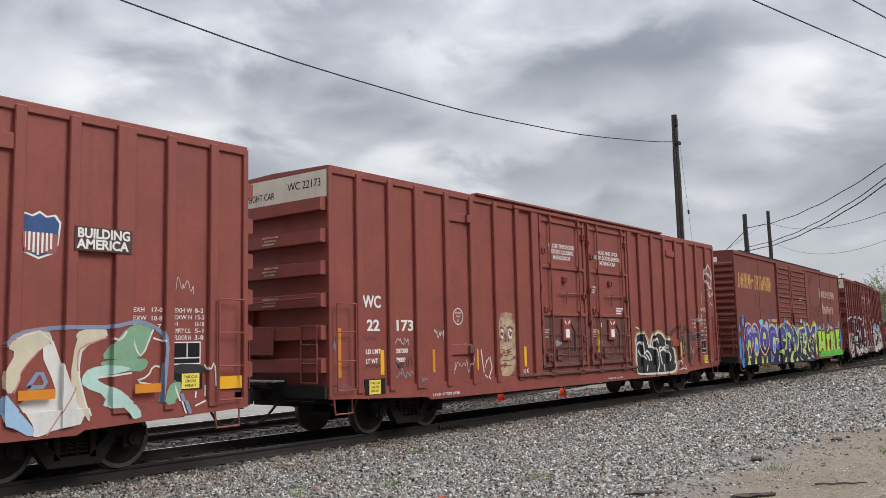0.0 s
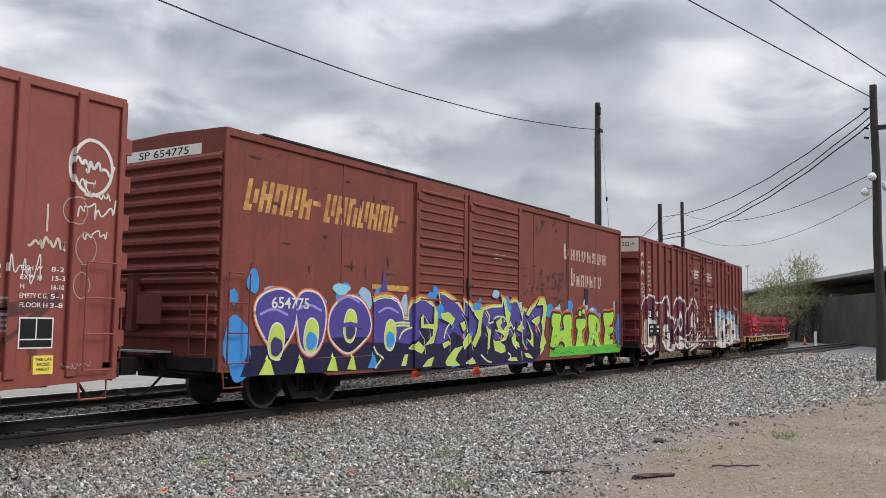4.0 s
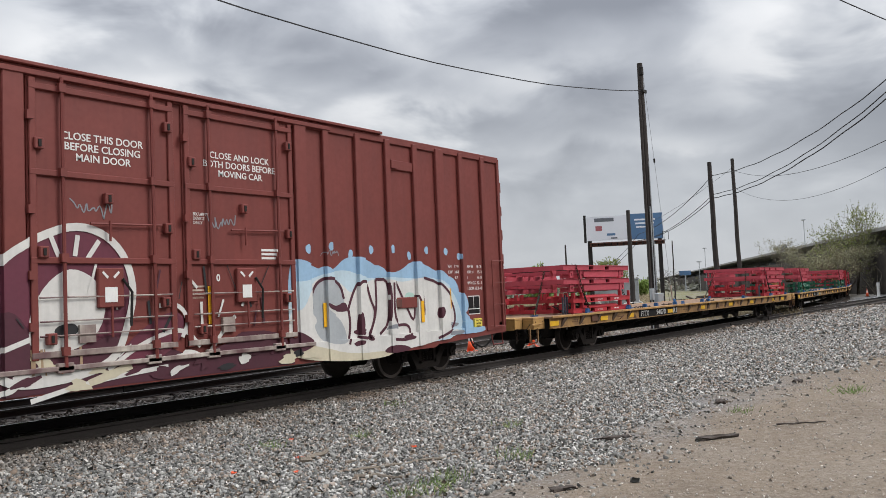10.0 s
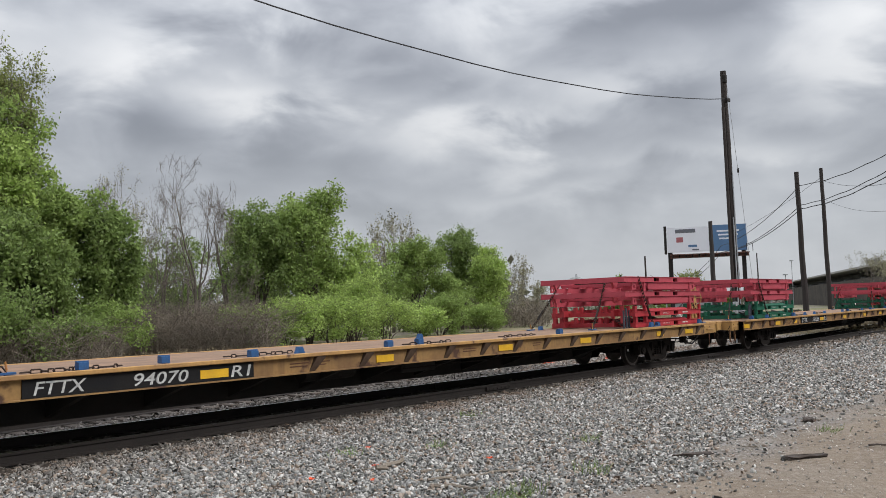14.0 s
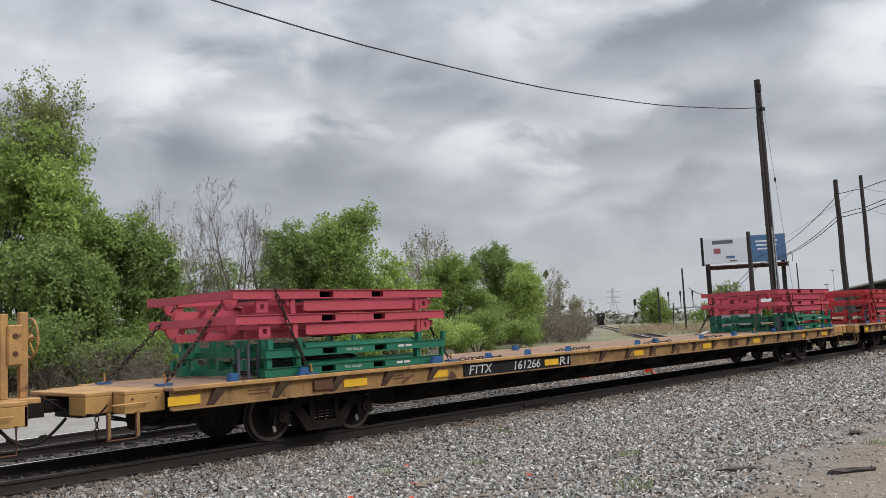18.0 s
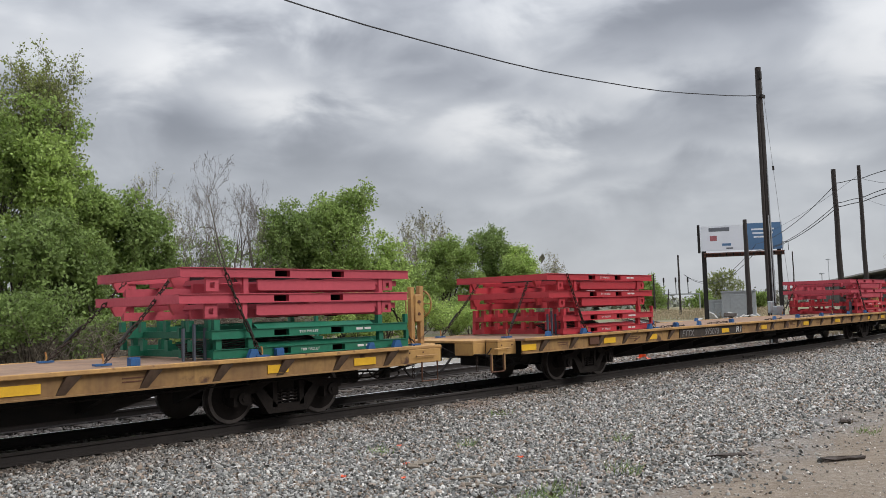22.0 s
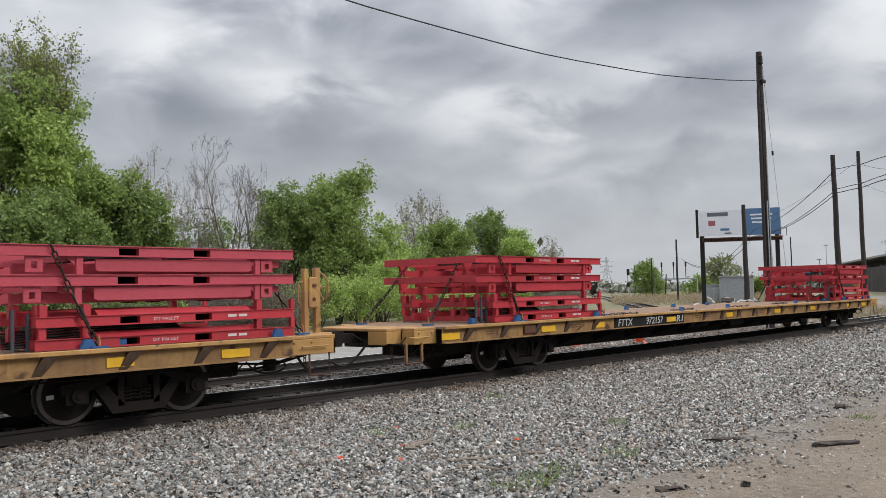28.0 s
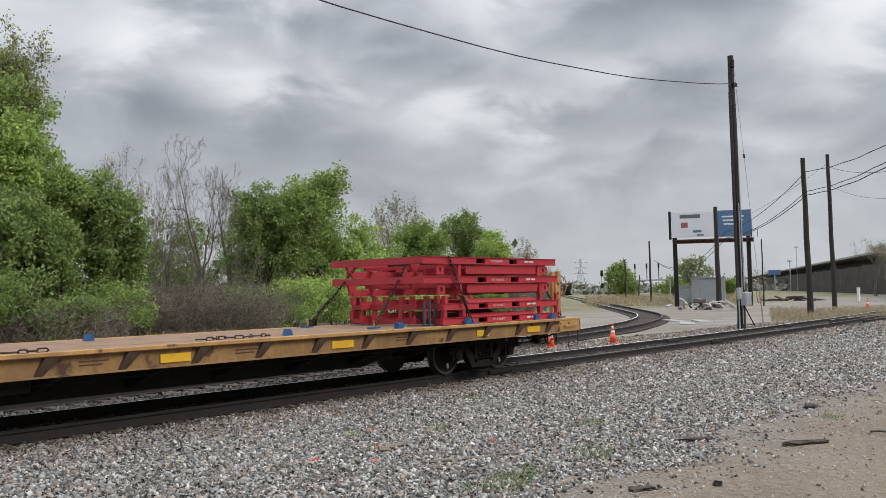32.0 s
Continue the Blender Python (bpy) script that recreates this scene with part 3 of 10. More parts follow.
# ---- running gear shared by all the freight cars ----
def make_truck(car, x, r, wheels):
    """A three-piece truck at x: side frames with spring nests, bolster, two wheelsets with axle caps."""
    half = 0.9
    zc = r
    out = [(-1.12, zc - 0.10), (-1.12, zc + 0.16), (-0.72, zc + 0.20), (-0.42, zc + 0.34), (0.42, zc + 0.34), (0.72, zc + 0.20), (1.12, zc + 0.16), (1.12, zc - 0.10),
           (0.72, zc - 0.12), (0.42, zc - 0.30), (-0.42, zc - 0.30), (-0.72, zc - 0.12)]
    for sy in (-1.0, 1.0):
        bm = bmesh.new()
        y0, y1 = sy * 1.02, sy * 1.18
        # top chord, bottom chord, columns and pedestal jaws
        plate(bm, [(-1.12, zc + 0.02), (-1.12, zc + 0.16), (-0.72, zc + 0.20), (-0.42, zc + 0.34), (0.42, zc + 0.34), (0.72, zc + 0.20), (1.12, zc + 0.16), (1.12, zc + 0.02), (0.66, zc + 0.06), (0.36, zc + 0.20), (-0.36, zc + 0.20), (-0.66, zc + 0.06)], y0, y1)
        plate(bm, [(-0.66, zc + 0.08), (-0.50, zc + 0.12), (-0.24, zc - 0.16), (0.24, zc - 0.16), (0.50, zc + 0.12), (0.66, zc + 0.08), (0.40, zc - 0.30), (-0.40, zc - 0.30)], y0, y1)
        for cx in (-0.27, 0.27):
            box(bm, cx - 0.045, cx + 0.045, min(y0, y1), max(y0, y1), zc - 0.2, zc + 0.24)
        for cx in (-half, half):
            box(bm, cx - 0.16, cx + 0.16, min(y0, y1) - 0.01, max(y0, y1) + 0.01, zc - 0.12, zc + 0.14)
        fr = part("side_frame", bm, "truck_steel", car)
        fr.matrix_basis = pose(x, 0, 0)
        coil = None
        for cx in (-0.15, 0.0, 0.15):
            if coil is None:
                bm = bmesh.new()
                pts = [(0.062 * math.cos(a * 0.7854), 0.062 * math.sin(a * 0.7854), a * 0.0065) for a in range(0, 33)]
                tube(bm, pts, 0.016, 5)
                coil = part("coil_spring", bm, "truck_steel", fr)
                coil.matrix_basis = pose(cx, sy * 1.10, zc - 0.15)
            else:
                again(coil, pose(cx, sy * 1.10, zc - 0.15))
        for cx in (-half, half):
            bm = bmesh.new()
            disc(bm, (0, 0), 0.10, sy * 1.19, sy * 1.24, 14)
            disc(bm, (0, 0), 0.045, sy * 1.24, sy * 1.26, 8)
            cp = part("bearing_cap", bm, "truck_steel", fr)
            cp.matrix_basis = pose(cx, 0, zc)
    bo = part("bolster", bbox(x - 0.17, x + 0.17, -1.12, 1.12, zc + 0.02, zc + 0.22, bev=0.02), "truck_steel", car)
    for cx in (-half, half):
        bm = bmesh.new()
        tube(bm, [(0, -1.05, 0), (0, 1.05, 0)], 0.075, 10)
        ax = part("wheelset", bm, "truck_steel", car)
        ax.matrix_basis = pose(x + cx, 0, zc)
        for sy in (-1, 1):
            bm = bmesh.new()
            g0 = sy * 0.735
            disc(bm, (0, 0), r + 0.025, g0 - sy * 0.012, g0 + sy * 0.020, 36, 1)
            disc(bm, (0, 0), r, g0 + sy * 0.020, g0 + sy * 0.125, 36, 1)
            disc(bm, (0, 0), r * 0.86, g0 + sy * 0.125, g0 + sy * 0.128, 36, 0)
            disc(bm, (0, 0), 0.17, g0 + sy * 0.128, g0 + sy * 0.16, 18, 0)
            box(bm, -0.03, 0.03, min(g0 + sy * 0.126, g0 + sy * 0.132), max(g0 + sy * 0.126, g0 + sy * 0.132), r * 0.45, r * 0.7, 2)
            part("wheel", bm, ["wheel_steel", "tread_bright", "white_paint"], ax)
        wheels.append((ax, x + cx, r))


def make_coupler(car, x, way, z=0.88):
    bm = bmesh.new()
    box(bm, min(x, x + way * 0.55), max(x, x + way * 0.55), -0.09, 0.09, z - 0.10, z + 0.08)
    plate(bm, [(x + way * 0.5, z - 0.15), (x + way * 0.82, z - 0.15), (x + way * 0.82, z + 0.15), (x + way * 0.5, z + 0.15)], -0.16, 0.02)
    box(bm, min(x + way * 0.6, x + way * 0.85), max(x + way * 0.6, x + way * 0.85), 0.06, 0.17, z - 0.14, z + 0.14)
    part("coupler", bm, "truck_steel", car)
    bm = bmesh.new()
    pts = [(x + way * (0.1 + 0.75 * i / 10), -0.35 + 0.02 * i, z - 0.18 - 0.34 * math.sin(math.pi * min(i / 9, 1.0) * 0.75)) for i in range(11)]
    tube(bm, pts, 0.024, 6)
    part("air_hose", bm, "under_black", car)
    bm = bmesh.new()
    tube(bm, [(x - way * 0.05, -1.35, z + 0.02), (x + way * 0.06, -1.3, z - 0.12), (x + way * 0.08, -0.4, z - 0.10), (x + way * 0.3, -0.12, z + 0.1)], 0.014, 6)
    part("uncoupling_lever", bm, "truck_steel", car)


def ladder(car, x, y, x1, y1, z0, z1, rungs, material, label="", name="ladder", r=0.016):
    """Two rails and rungs between (x, y) and (x1, y1), set off from the wall."""
    st = part(name, tubes([[(x, y, z0), (x, y, z1)], [(x1, y1, z0), (x1, y1, z1)]], r), material, car, label)
    first = None
    for i in range(rungs):
        z = z0 + (z1 - z0) * (i + 0.5) / rungs if rungs > 1 else z1
        z = z0 + (z1 - z0) * i / max(rungs - 1, 1)
        if first is None:
            first = part("rung", tubes([[(x, y, 0), (x1, y1, 0)]], r * 0.9), material, st)
            first.matrix_basis = pose(0, 0, z)
        else:
            again(first, pose(0, 0, z))
    return st


BOX_L, BOX_HALF = 19.4, 1.55
RIB_X = (0.70, 1.61, 3.46, 4.38, 5.33, 6.26, 13.10, 14.02, 14.95, 15.88, 17.62, 18.55)
WIDE_X = (2.45, 7.0, 12.35, 16.72)
RIB_D = 0.08


def side_depth(x):
    """How far the side of a ribbed boxcar stands out at x."""
    for r in RIB_X:
        if r - 0.005 < x < r + 0.165:
            return RIB_D
    for r in WIDE_X:
        if r - 0.005 < x < r + 0.305:
            return RIB_D
    if 7.3 < x < 12.35:
        return 0.035
    return 0.0


SIDE_CUTS = [c for r in RIB_X for c in (r - 0.004, r + 0.164)] + [c for r in WIDE_X for c in (r - 0.004, r + 0.304)] + [7.296, 12.354]


def box_shell(car, red, L, half, roof_raise=True, ends="ribbed"):
    """Walls, chords, roof and floor of a boxcar body."""
    for sy in (-1, 1):
        y0, y1 = sorted((sy * half, sy * (half - 0.07)))
        part("side_wall", bbox(0.02, L - 0.02, y0, y1, 0.84, 5.06), red, car)
        y0, y1 = sorted((sy * (half + 0.045), sy * (half - 0.02)))
        part("top_chord", bbox(0.0, L, y0, y1, 5.00, 5.15, bev=0.01), red, car)
        bm = bmesh.new()
        plate(bm, [(0.0, 0.80), (2.80, 0.68), (2.92, 0.62), (L - 2.92, 0.62), (L - 2.80, 0.68), (L, 0.80), (L, 0.97), (0.0, 0.97)], y0, y1)
        part("side_sill", bm, red, car)
    bm = bmesh.new()
    n = 16
    for i in range(n):
        x0, x1 = L * i / n, L * (i + 1) / n
        for sy in (-1, 1):
            v = [bm.verts.new(p) for p in ((x0, sy * half, 5.13), (x1, sy * half, 5.13), (x1, 0, 5.18), (x0, 0, 5.18))]
            bm.faces.new(v)
    bmesh.ops.remove_doubles(bm, verts=bm.verts[:], dist=1e-5)
    part("roof", bm, "galvanised", car, "weathered grey roof sheet")
    rr = part("roof_rib", bbox(-0.05, 0.0, -half + 0.45, half - 0.45, 5.14, 5.19), "galvanised", car)
    rr.matrix_basis = pose(L / n, 0, 0)
    for i in range(1, n):
        again(rr, pose(L * (i + 1) / n, 0, 0))
    if roof_raise:
        for sy in (-1, 1):
            y0, y1 = sorted((sy * (half - 0.1), sy * (half + 0.11)))
            part("roof_rail", bbox(4.66, 14.85, y0, y1, 5.15, 5.205, bev=0.01), red, car, "dark red overhanging roof rail above the doors")
    part("floor", bbox(0.1, L - 0.1, -half + 0.08, half - 0.08, 0.9, 1.05), "under_black", car)
    part("centre_sill", bbox(0.3, L - 0.3, -0.32, 0.32, 0.62, 0.95), "under_black", car)
    part("brake_tank", tubes([[(8.6, 0.5, 0.62), (9.9, 0.5, 0.62)]], 0.2, 12), "under_black", car)
    for i in range(9):
        x = 4.5 + i * (L - 9.0) / 8
        part("cross_bearer", bbox(x - 0.06, x + 0.06, -half + 0.06, half - 0.06, 0.72, 0.92), "under_black", car)
    for x in (5.2, 9.0, 14.2):
        part("pipe_hanger", tubes([[(x, -1.2, 0.9), (x, -1.2, 0.5)], [(x, -1.2, 0.5), (x + 0.35, -1.2, 0.5)]], 0.014), "under_black", car)
    part("brake_pipe", tubes([[(2.0, -1.1, 0.56), (L - 4.0, -1.1, 0.53)]], 0.018), "under_black", car)
    # ends
    for k, (xe, way) in enumerate(((0.0, -1), (L, 1))):
        x0, x1 = sorted((xe, xe - way * 0.07))
        part("end_wall", bbox(x0, x1, -half, half, 0.84, 5.10), red, car)
        bm = bmesh.new()
        v = [bm.verts.new((xx, yy, zz)) for xx in (x0, x1) for yy, zz in ((-half, 5.09), (half, 5.09), (half, 5.15), (0, 5.195), (-half, 5.15))]
        for f in ((0, 1, 2, 3, 4), (9, 8, 7, 6, 5), (0, 5, 6, 1), (1, 6, 7, 2), (2, 7, 8, 3), (3, 8, 9, 4), (4, 9, 5, 0)):
            bm.faces.new([v[k] for k in f])
        part("end_gable", bm, red, car)
        for sy in (-1, 1):
            y0, y1 = sorted((sy * half, sy * (half + 0.05)))
            a, c = sorted((xe + way * 0.02, xe - way * 0.08))
            part("corner_post", bbox(a, c, y0, y1, 0.8, 5.1, bev=0.008), red, car)
        zz = 1.28 if ends == "ribbed" else 1.35
        first = None
        pitch = 0.60 if ends == "ribbed" else 0.245
        while zz < (4.45 if ends == "ribbed" else 4.6):
            bm = bmesh.new()
            w = pitch * 0.72
            pr = [(0.0, 0.0), (0.17, 0.012), (0.17, 0.25), (0.0, 0.28)] if ends == "ribbed" else [(0.0, 0.0), (0.08, w * 0.25), (0.08, w * 0.6), (0.0, w)]
            if first is None:
                va = [bm.verts.new((way * p, -half + 0.02, q)) for p, q in pr]
                vb = [bm.verts.new((way * p, half - 0.02, q)) for p, q in pr]
                for i in range(4):
                    j = (i + 1) % 4
                    bm.faces.new((va[i], va[j], vb[j], vb[i]))
                bm.faces.new(va)
                bm.faces.new(vb)
                first = part("end_rib", bm, red, car)
                first.matrix_basis = pose(xe, 0, zz)
            else:
                bm.free()
                again(first, pose(xe, 0, zz))
            zz += pitch
        part("crossover_platform", bbox(*sorted((xe + way * 0.18, xe + way * 0.46)), -0.55, 1.15, 1.12, 1.15), "galvanised", car)
        for yb in (-0.4, 0.95):
            part("platform_bracket", bbox(*sorted((xe, xe + way * 0.44)), yb, yb + 0.05, 1.0, 1.12), "under_black", car)
        part("cover_plate", bbox(*sorted((xe + way * 0.175, xe + way * 0.20)), -0.25, 0.42, 1.62, 2.16, bev=0.008), red, car)
        part("channel", bbox(*sorted((xe, xe + way * 0.20)), 0.55, 0.72, 1.5, 2.5), red, car)
        part("end_rail", tubes([[(xe + way * 0.26, half - 0.05, 1.0), (xe + way * 0.26, half - 0.05, 2.62)], [(xe + way * 0.26, half - 0.05, 2.6), (xe + way * 0.22, -half + 0.1, 2.66)]], 0.018), red, car)
        ladder(car, xe + way * 0.24, half - 0.5, xe + way * 0.24, half - 0.06, 1.1, 2.15, 3, red, name="end_ladder")
        part("handrail", tubes([[(xe, -half + 0.05, 2.52), (xe + way * 0.14, -half + 0.08, 2.54), (xe + way * 0.14, half - 0.1, 2.54)]], 0.014), red, car)
        ladder(car, xe + way * 0.18, -half + 0.55, xe + way * 0.18, -half + 0.12, 1.1, 2.15, 4, red, name="end_ladder")
        part("end_sill", bbox(*sorted((xe + way * 0.1, xe - way * 0.2)), -half, half, 0.82, 1.05), "under_black", car)
        sx = xe + 0.10 if way < 0 else xe - 0.62
        ladder(car, sx, -half - 0.13, sx + 0.5, -half - 0.13, 0.95, 2.55, 4, red, name="side_ladder")
        part("stirrup_step", tubes([[(sx, -half - 0.02, 0.82), (sx + 0.02, -half - 0.05, 0.52), (sx + 0.46, -half - 0.05, 0.52), (sx + 0.48, -half - 0.02, 0.82)]], 0.02), red, car)
        make_coupler(car, xe + way * 0.1, way)
        part("draft_box", bbox(*sorted((xe + way * 0.22, xe - way * 0.4)), -0.28, 0.28, 0.68, 1.02), "under_black", car)
    bm = bmesh.new()
    tube(bm, [(-0.3 + 0.0, 1.0 + 0.22 * math.cos(a * math.pi / 8), 2.1 + 0.22 * math.sin(a * math.pi / 8)) for a in range(17)], 0.016, 6)
    for a in range(4):
        tube(bm, [(-0.3, 1.0, 2.1), (-0.3, 1.0 + 0.22 * math.cos(a * math.pi / 2), 2.1 + 0.22 * math.sin(a * math.pi / 2))], 0.012, 5)
    tube(bm, [(-0.3, 1.0, 2.1), (0.0, 1.0, 2.1)], 0.03, 8)
    part("hand_brake", bm, "truck_steel", car)
    part("brake_housing", bbox(-0.24, 0.0, 0.78, 1.12, 1.7, 2.28, bev=0.04), red, car)


def reflector(car, x, z, w, h, y, mt="yellow_reflector"):
    return part("reflector_strip", bbox(x, x + w, y - 0.006, y, z, z + h), mt, car)


def ribbed_boxcar(name, label, red, number_left, number_right, wheels, second=False):
    """A 60-foot excess-height boxcar with outside posts and double plug doors."""
    car = thing(name, label, "boxcar", group="freight train cars")
    half = BOX_HALF
    box_shell(car, red, BOX_L, half)
    rib = part("side_post", bbox(0, 0.16, -half - RIB_D, -half, 0.86, 5.08, bev=0.012), red, car)
    rib.matrix_basis = pose(RIB_X[0], 0, 0)
    for x in RIB_X[1:]:
        again(rib, pose(x, 0, 0))
    for x in RIB_X:
        again(rib, pose(x, 2 * half + RIB_D, 0))
    wide = part("side_post", bbox(0, 0.30, -half - RIB_D, -half, 0.86, 5.08, bev=0.012), red, car)
    wide.matrix_basis = pose(WIDE_X[0], 0, 0)
    for x in WIDE_X[1:]:
        again(wide, pose(x, 0, 0))
    # double plug doors; on the second car spray paint covers their lower fittings
    y = -half
    low = "painted_over" if second else "door_grime"
    for x0, x1 in ((7.34, 9.72), (9.88, 12.30)):
        d = part("plug_door", bbox(x0, x1, y - 0.035, y, 1.10, 5.02, bev=0.01), red, car)
        if not second:
            part("lower_panel", bbox(x0 + 0.03, x1 - 0.03, y - 0.039, y - 0.034, 1.12, 2.40), "door_grime", d, "grimy brown lower door panel")
        for z in (1.12, 2.42, 3.64, 4.84):
            part("door_beam", bbox(x0 + 0.02, x1 - 0.02, y - 0.08, y - 0.035, z, z + 0.09, bev=0.01), low if z < 2 else red, d)
        for xr in (x0 + 0.02, x1 - 0.12):
            part("door_stile", bbox(xr, xr + 0.10, y - 0.075, y - 0.035, 1.1, 5.0, bev=0.01), red, d)
        for xr in (x0 + 0.48, x1 - 0.44):
            part("locking_rod", tubes([[(xr, y - 0.11, 0.98), (xr, y - 0.11, 5.05)]], 0.026), red, d)
            for z in (1.2, 2.5, 3.7, 4.9):
                part("rod_keeper", bbox(xr - 0.05, xr + 0.05, y - 0.145, y - 0.06, z - 0.06, z + 0.06), red, d)
        xm = (x0 + x1) / 2
        part("lock_box", bbox(xm - 0.20, xm + 0.22, y - 0.11, y - 0.035, 1.78, 2.36, bev=0.015), red, d)
        part("placard", bbox(xm - 0.10, xm + 0.10, y - 0.118, y - 0.112, 1.86, 2.08), "white_paint", d, "white placard card on the lock box")
        for k in (-1, 1):
            tick = part("arrow_mark", bbox(-0.06, 0.06, y - 0.117, y - 0.112, -0.018, 0.018), "white_paint", d)
            tick.matrix_basis = pose(xm + k * 0.09, 0, 2.26, 0, -k * 45 + 180, 0)
        part("lock_handle", tubes([[(xm, y - 0.13, 1.35), (xm, y - 0.13, 1.8)]], 0.018), red, d)
        part("lock_lever", tubes([[(xm - 0.3, y - 0.1, 3.0), (xm + 0.9, y - 0.1, 3.02)]], 0.018), red, d)
        part("lever_guide", tubes([[(xm, y - 0.12, 2.75), (xm, y - 0.12, 3.05)]], 0.018), red, d)
        for z in (1.42, 1.62, 1.95):
            part("grab_bar", tubes([[(x0 + 0.12, y - 0.10, z), (x1 - 0.12, y - 0.10, z)]], 0.013), low, d)
        for zz, k in ((1.3, 0.12), (1.75, 0.9), (2.5, 0.08), (2.9, 0.93), (3.3, 0.5), (4.0, 0.06), (4.5, 0.94)):
            xl = x0 + k * (x1 - x0)
            lp = part("latch_plate", bbox(xl - 0.07, xl + 0.07, y - 0.125, y - 0.035, zz, zz + 0.16, bev=0.012), red, d)
            part("pin", bbox(xl - 0.02, xl + 0.02, y - 0.14, y - 0.125, zz + 0.03, zz + 0.13), "under_black", lp)
        part("crank_lever", tubes([[(xm + 0.30, y - 0.14, 1.5), (xm + 0.32, y - 0.15, 2.0), (xm + 0.18, y - 0.13, 2.2)]], 0.02), "under_black", d)
        for k in range(4):
            part("stencil_bar", bbox(x0 + 0.12, x0 + 0.42 - 0.06 * (k % 2), y - 0.040, y - 0.035, 2.05 - 0.06 * k, 2.08 - 0.06 * k), "worn_white", d)
        for z in (1.5, 2.2, 3.1, 4.4):
            part("hinge_lug", bbox(x0 - 0.03, x0 + 0.06, y - 0.13, y - 0.05, z, z + 0.12), red, d)
        part("retaining_valve", bbox(x0 + 0.7, x0 + 0.95, y - 0.09, y - 0.035, 1.3, 1.55), low, d)
        for k in (0.2, 0.8):
            part("crank_plate", bbox(x0 + k * (x1 - x0) - 0.12, x0 + k * (x1 - x0) + 0.12, y - 0.12, y - 0.03, 0.9, 1.04, bev=0.01), low, d)
    part("door_track", bbox(6.2, 12.7, y - 0.12, y - 0.02, 0.93, 1.0, bev=0.01), low, car)
    part("door_track", bbox(6.2, 13.3, y - 0.10, y - 0.02, 5.02, 5.1, bev=0.01), red, car)
    # door stops high on both sides, with their latch boxes
    for x0, flip in ((3.62, 1), (15.1, -1)):
        a = part("door_stop", bbox(x0, x0 + 0.8, y - 0.05, y, 4.46, 4.66, bev=0.01), red, car)
        xb = x0 + 0.62 if flip > 0 else x0
        part("latch_box", bbox(xb, xb + 0.18, y - 0.11, y - 0.05, 4.47, 4.65, bev=0.01), red, a)
        a = part("door_stop", bbox(x0, x0 + 0.8, y - 0.05, y, 1.52, 1.75, bev=0.01), red, car)
        part("latch_box", bbox(xb, xb + 0.18, y - 0.11, y - 0.05, 1.54, 1.72, bev=0.01), "door_grime", a)
    # cream band on the ends
    for xe, way in ((0.0, -1), (BOX_L, 1)):
        part("end_band", bbox(*sorted((xe + way * 0.006, xe)), -half + 0.02, half - 0.02, 4.56, 5.08), "cream", car, "cream-painted height warning band")
    lettering("EXCESS HEIGHT CAR", 0.19, "black_paint", car, (-0.008, 1.4, 4.68), turn=(90, 0, -90), width=1.45)
    lettering("WC " + number_left + number_right, 0.22, "black_paint", car, (-0.008, -0.45, 4.78), turn=(90, 0, -90), width=0.92)
    for i, z in enumerate((3.68, 3.08, 2.48)):
        for k in range(3):
            part("stencil_bar", bbox(-0.176, -0.169, -0.36 + 0.05 * k, 0.10 - 0.06 * ((i + k) % 2), z + 0.19 - k * 0.065, z + 0.22 - k * 0.065), "worn_white", car)
    # lettering of the side
    yl = y - 0.004
    lettering("WC", 0.33, "white_paint", car, (0.92, yl, 2.50), width=0.52, fat=0.008)
    bx = "black_paint"
    if second:
        part("number_panel", bbox(0.93, 1.57, y - 0.03, y, 1.98, 2.34), bx, car)
        part("number_panel", bbox(1.80, 2.40, y - 0.03, y, 1.98, 2.34), bx, car)
        part("number_panel", bbox(0.95, 2.32, y - 0.03 - RIB_D, y, 1.28, 1.76), bx, car)
    yn = yl - (0.03 if second else 0)
    lettering(number_left, 0.30, "white_paint", car, (1.02, yn, 2.05), width=0.36, fat=0.008)
    lettering(number_right, 0.30, "white_paint", car, (1.82, yn, 2.05), width=0.52, fat=0.008)
    yw = y - RIB_D - 0.034 if second else yl
    for k, (a, c) in enumerate((("LD LMT", "207200"), ("LT WT", "78800")) if second else (("LD LMT", "207300"), ("LT WT", "79000"))):
        lettering(a, 0.125, "white_paint", car, (0.98, yw, 1.60 - 0.18 * k), width=0.42 - 0.08 * k, fat=0.003)
        lettering(c, 0.125, "white_paint", car, (1.86, yw, 1.60 - 0.18 * k), width=0.36 - 0.08 * k, fat=0.003)
    part("warning_plate", bbox(0.90, 1.48, y - 0.052, y, 0.82, 1.12), bx if not second else "yellow_reflector", car)
    part("warning_plate", bbox(1.02, 1.34, y - 0.057, y - 0.052, 0.83, 1.10), "label_yellow", car, "yellow excess height label")
    for k, w in enumerate(("THIS CAR", "EXCESS", "HEIGHT")):
        lettering(w, 0.065, "black_paint", car, (1.18, y - 0.059, 1.02 - 0.075 * k), align="CENTER")
    part("warning_plate", bbox(18.05, 18.35, y - 0.055, y, 0.92, 1.18), "label_yellow", car, "yellow excess height label")
    for k, w in enumerate(("THIS CAR", "EXCESS", "HEIGHT")):
        lettering(w, 0.06, "black_paint", car, (18.20, y - 0.058, 1.11 - 0.07 * k), align="CENTER")
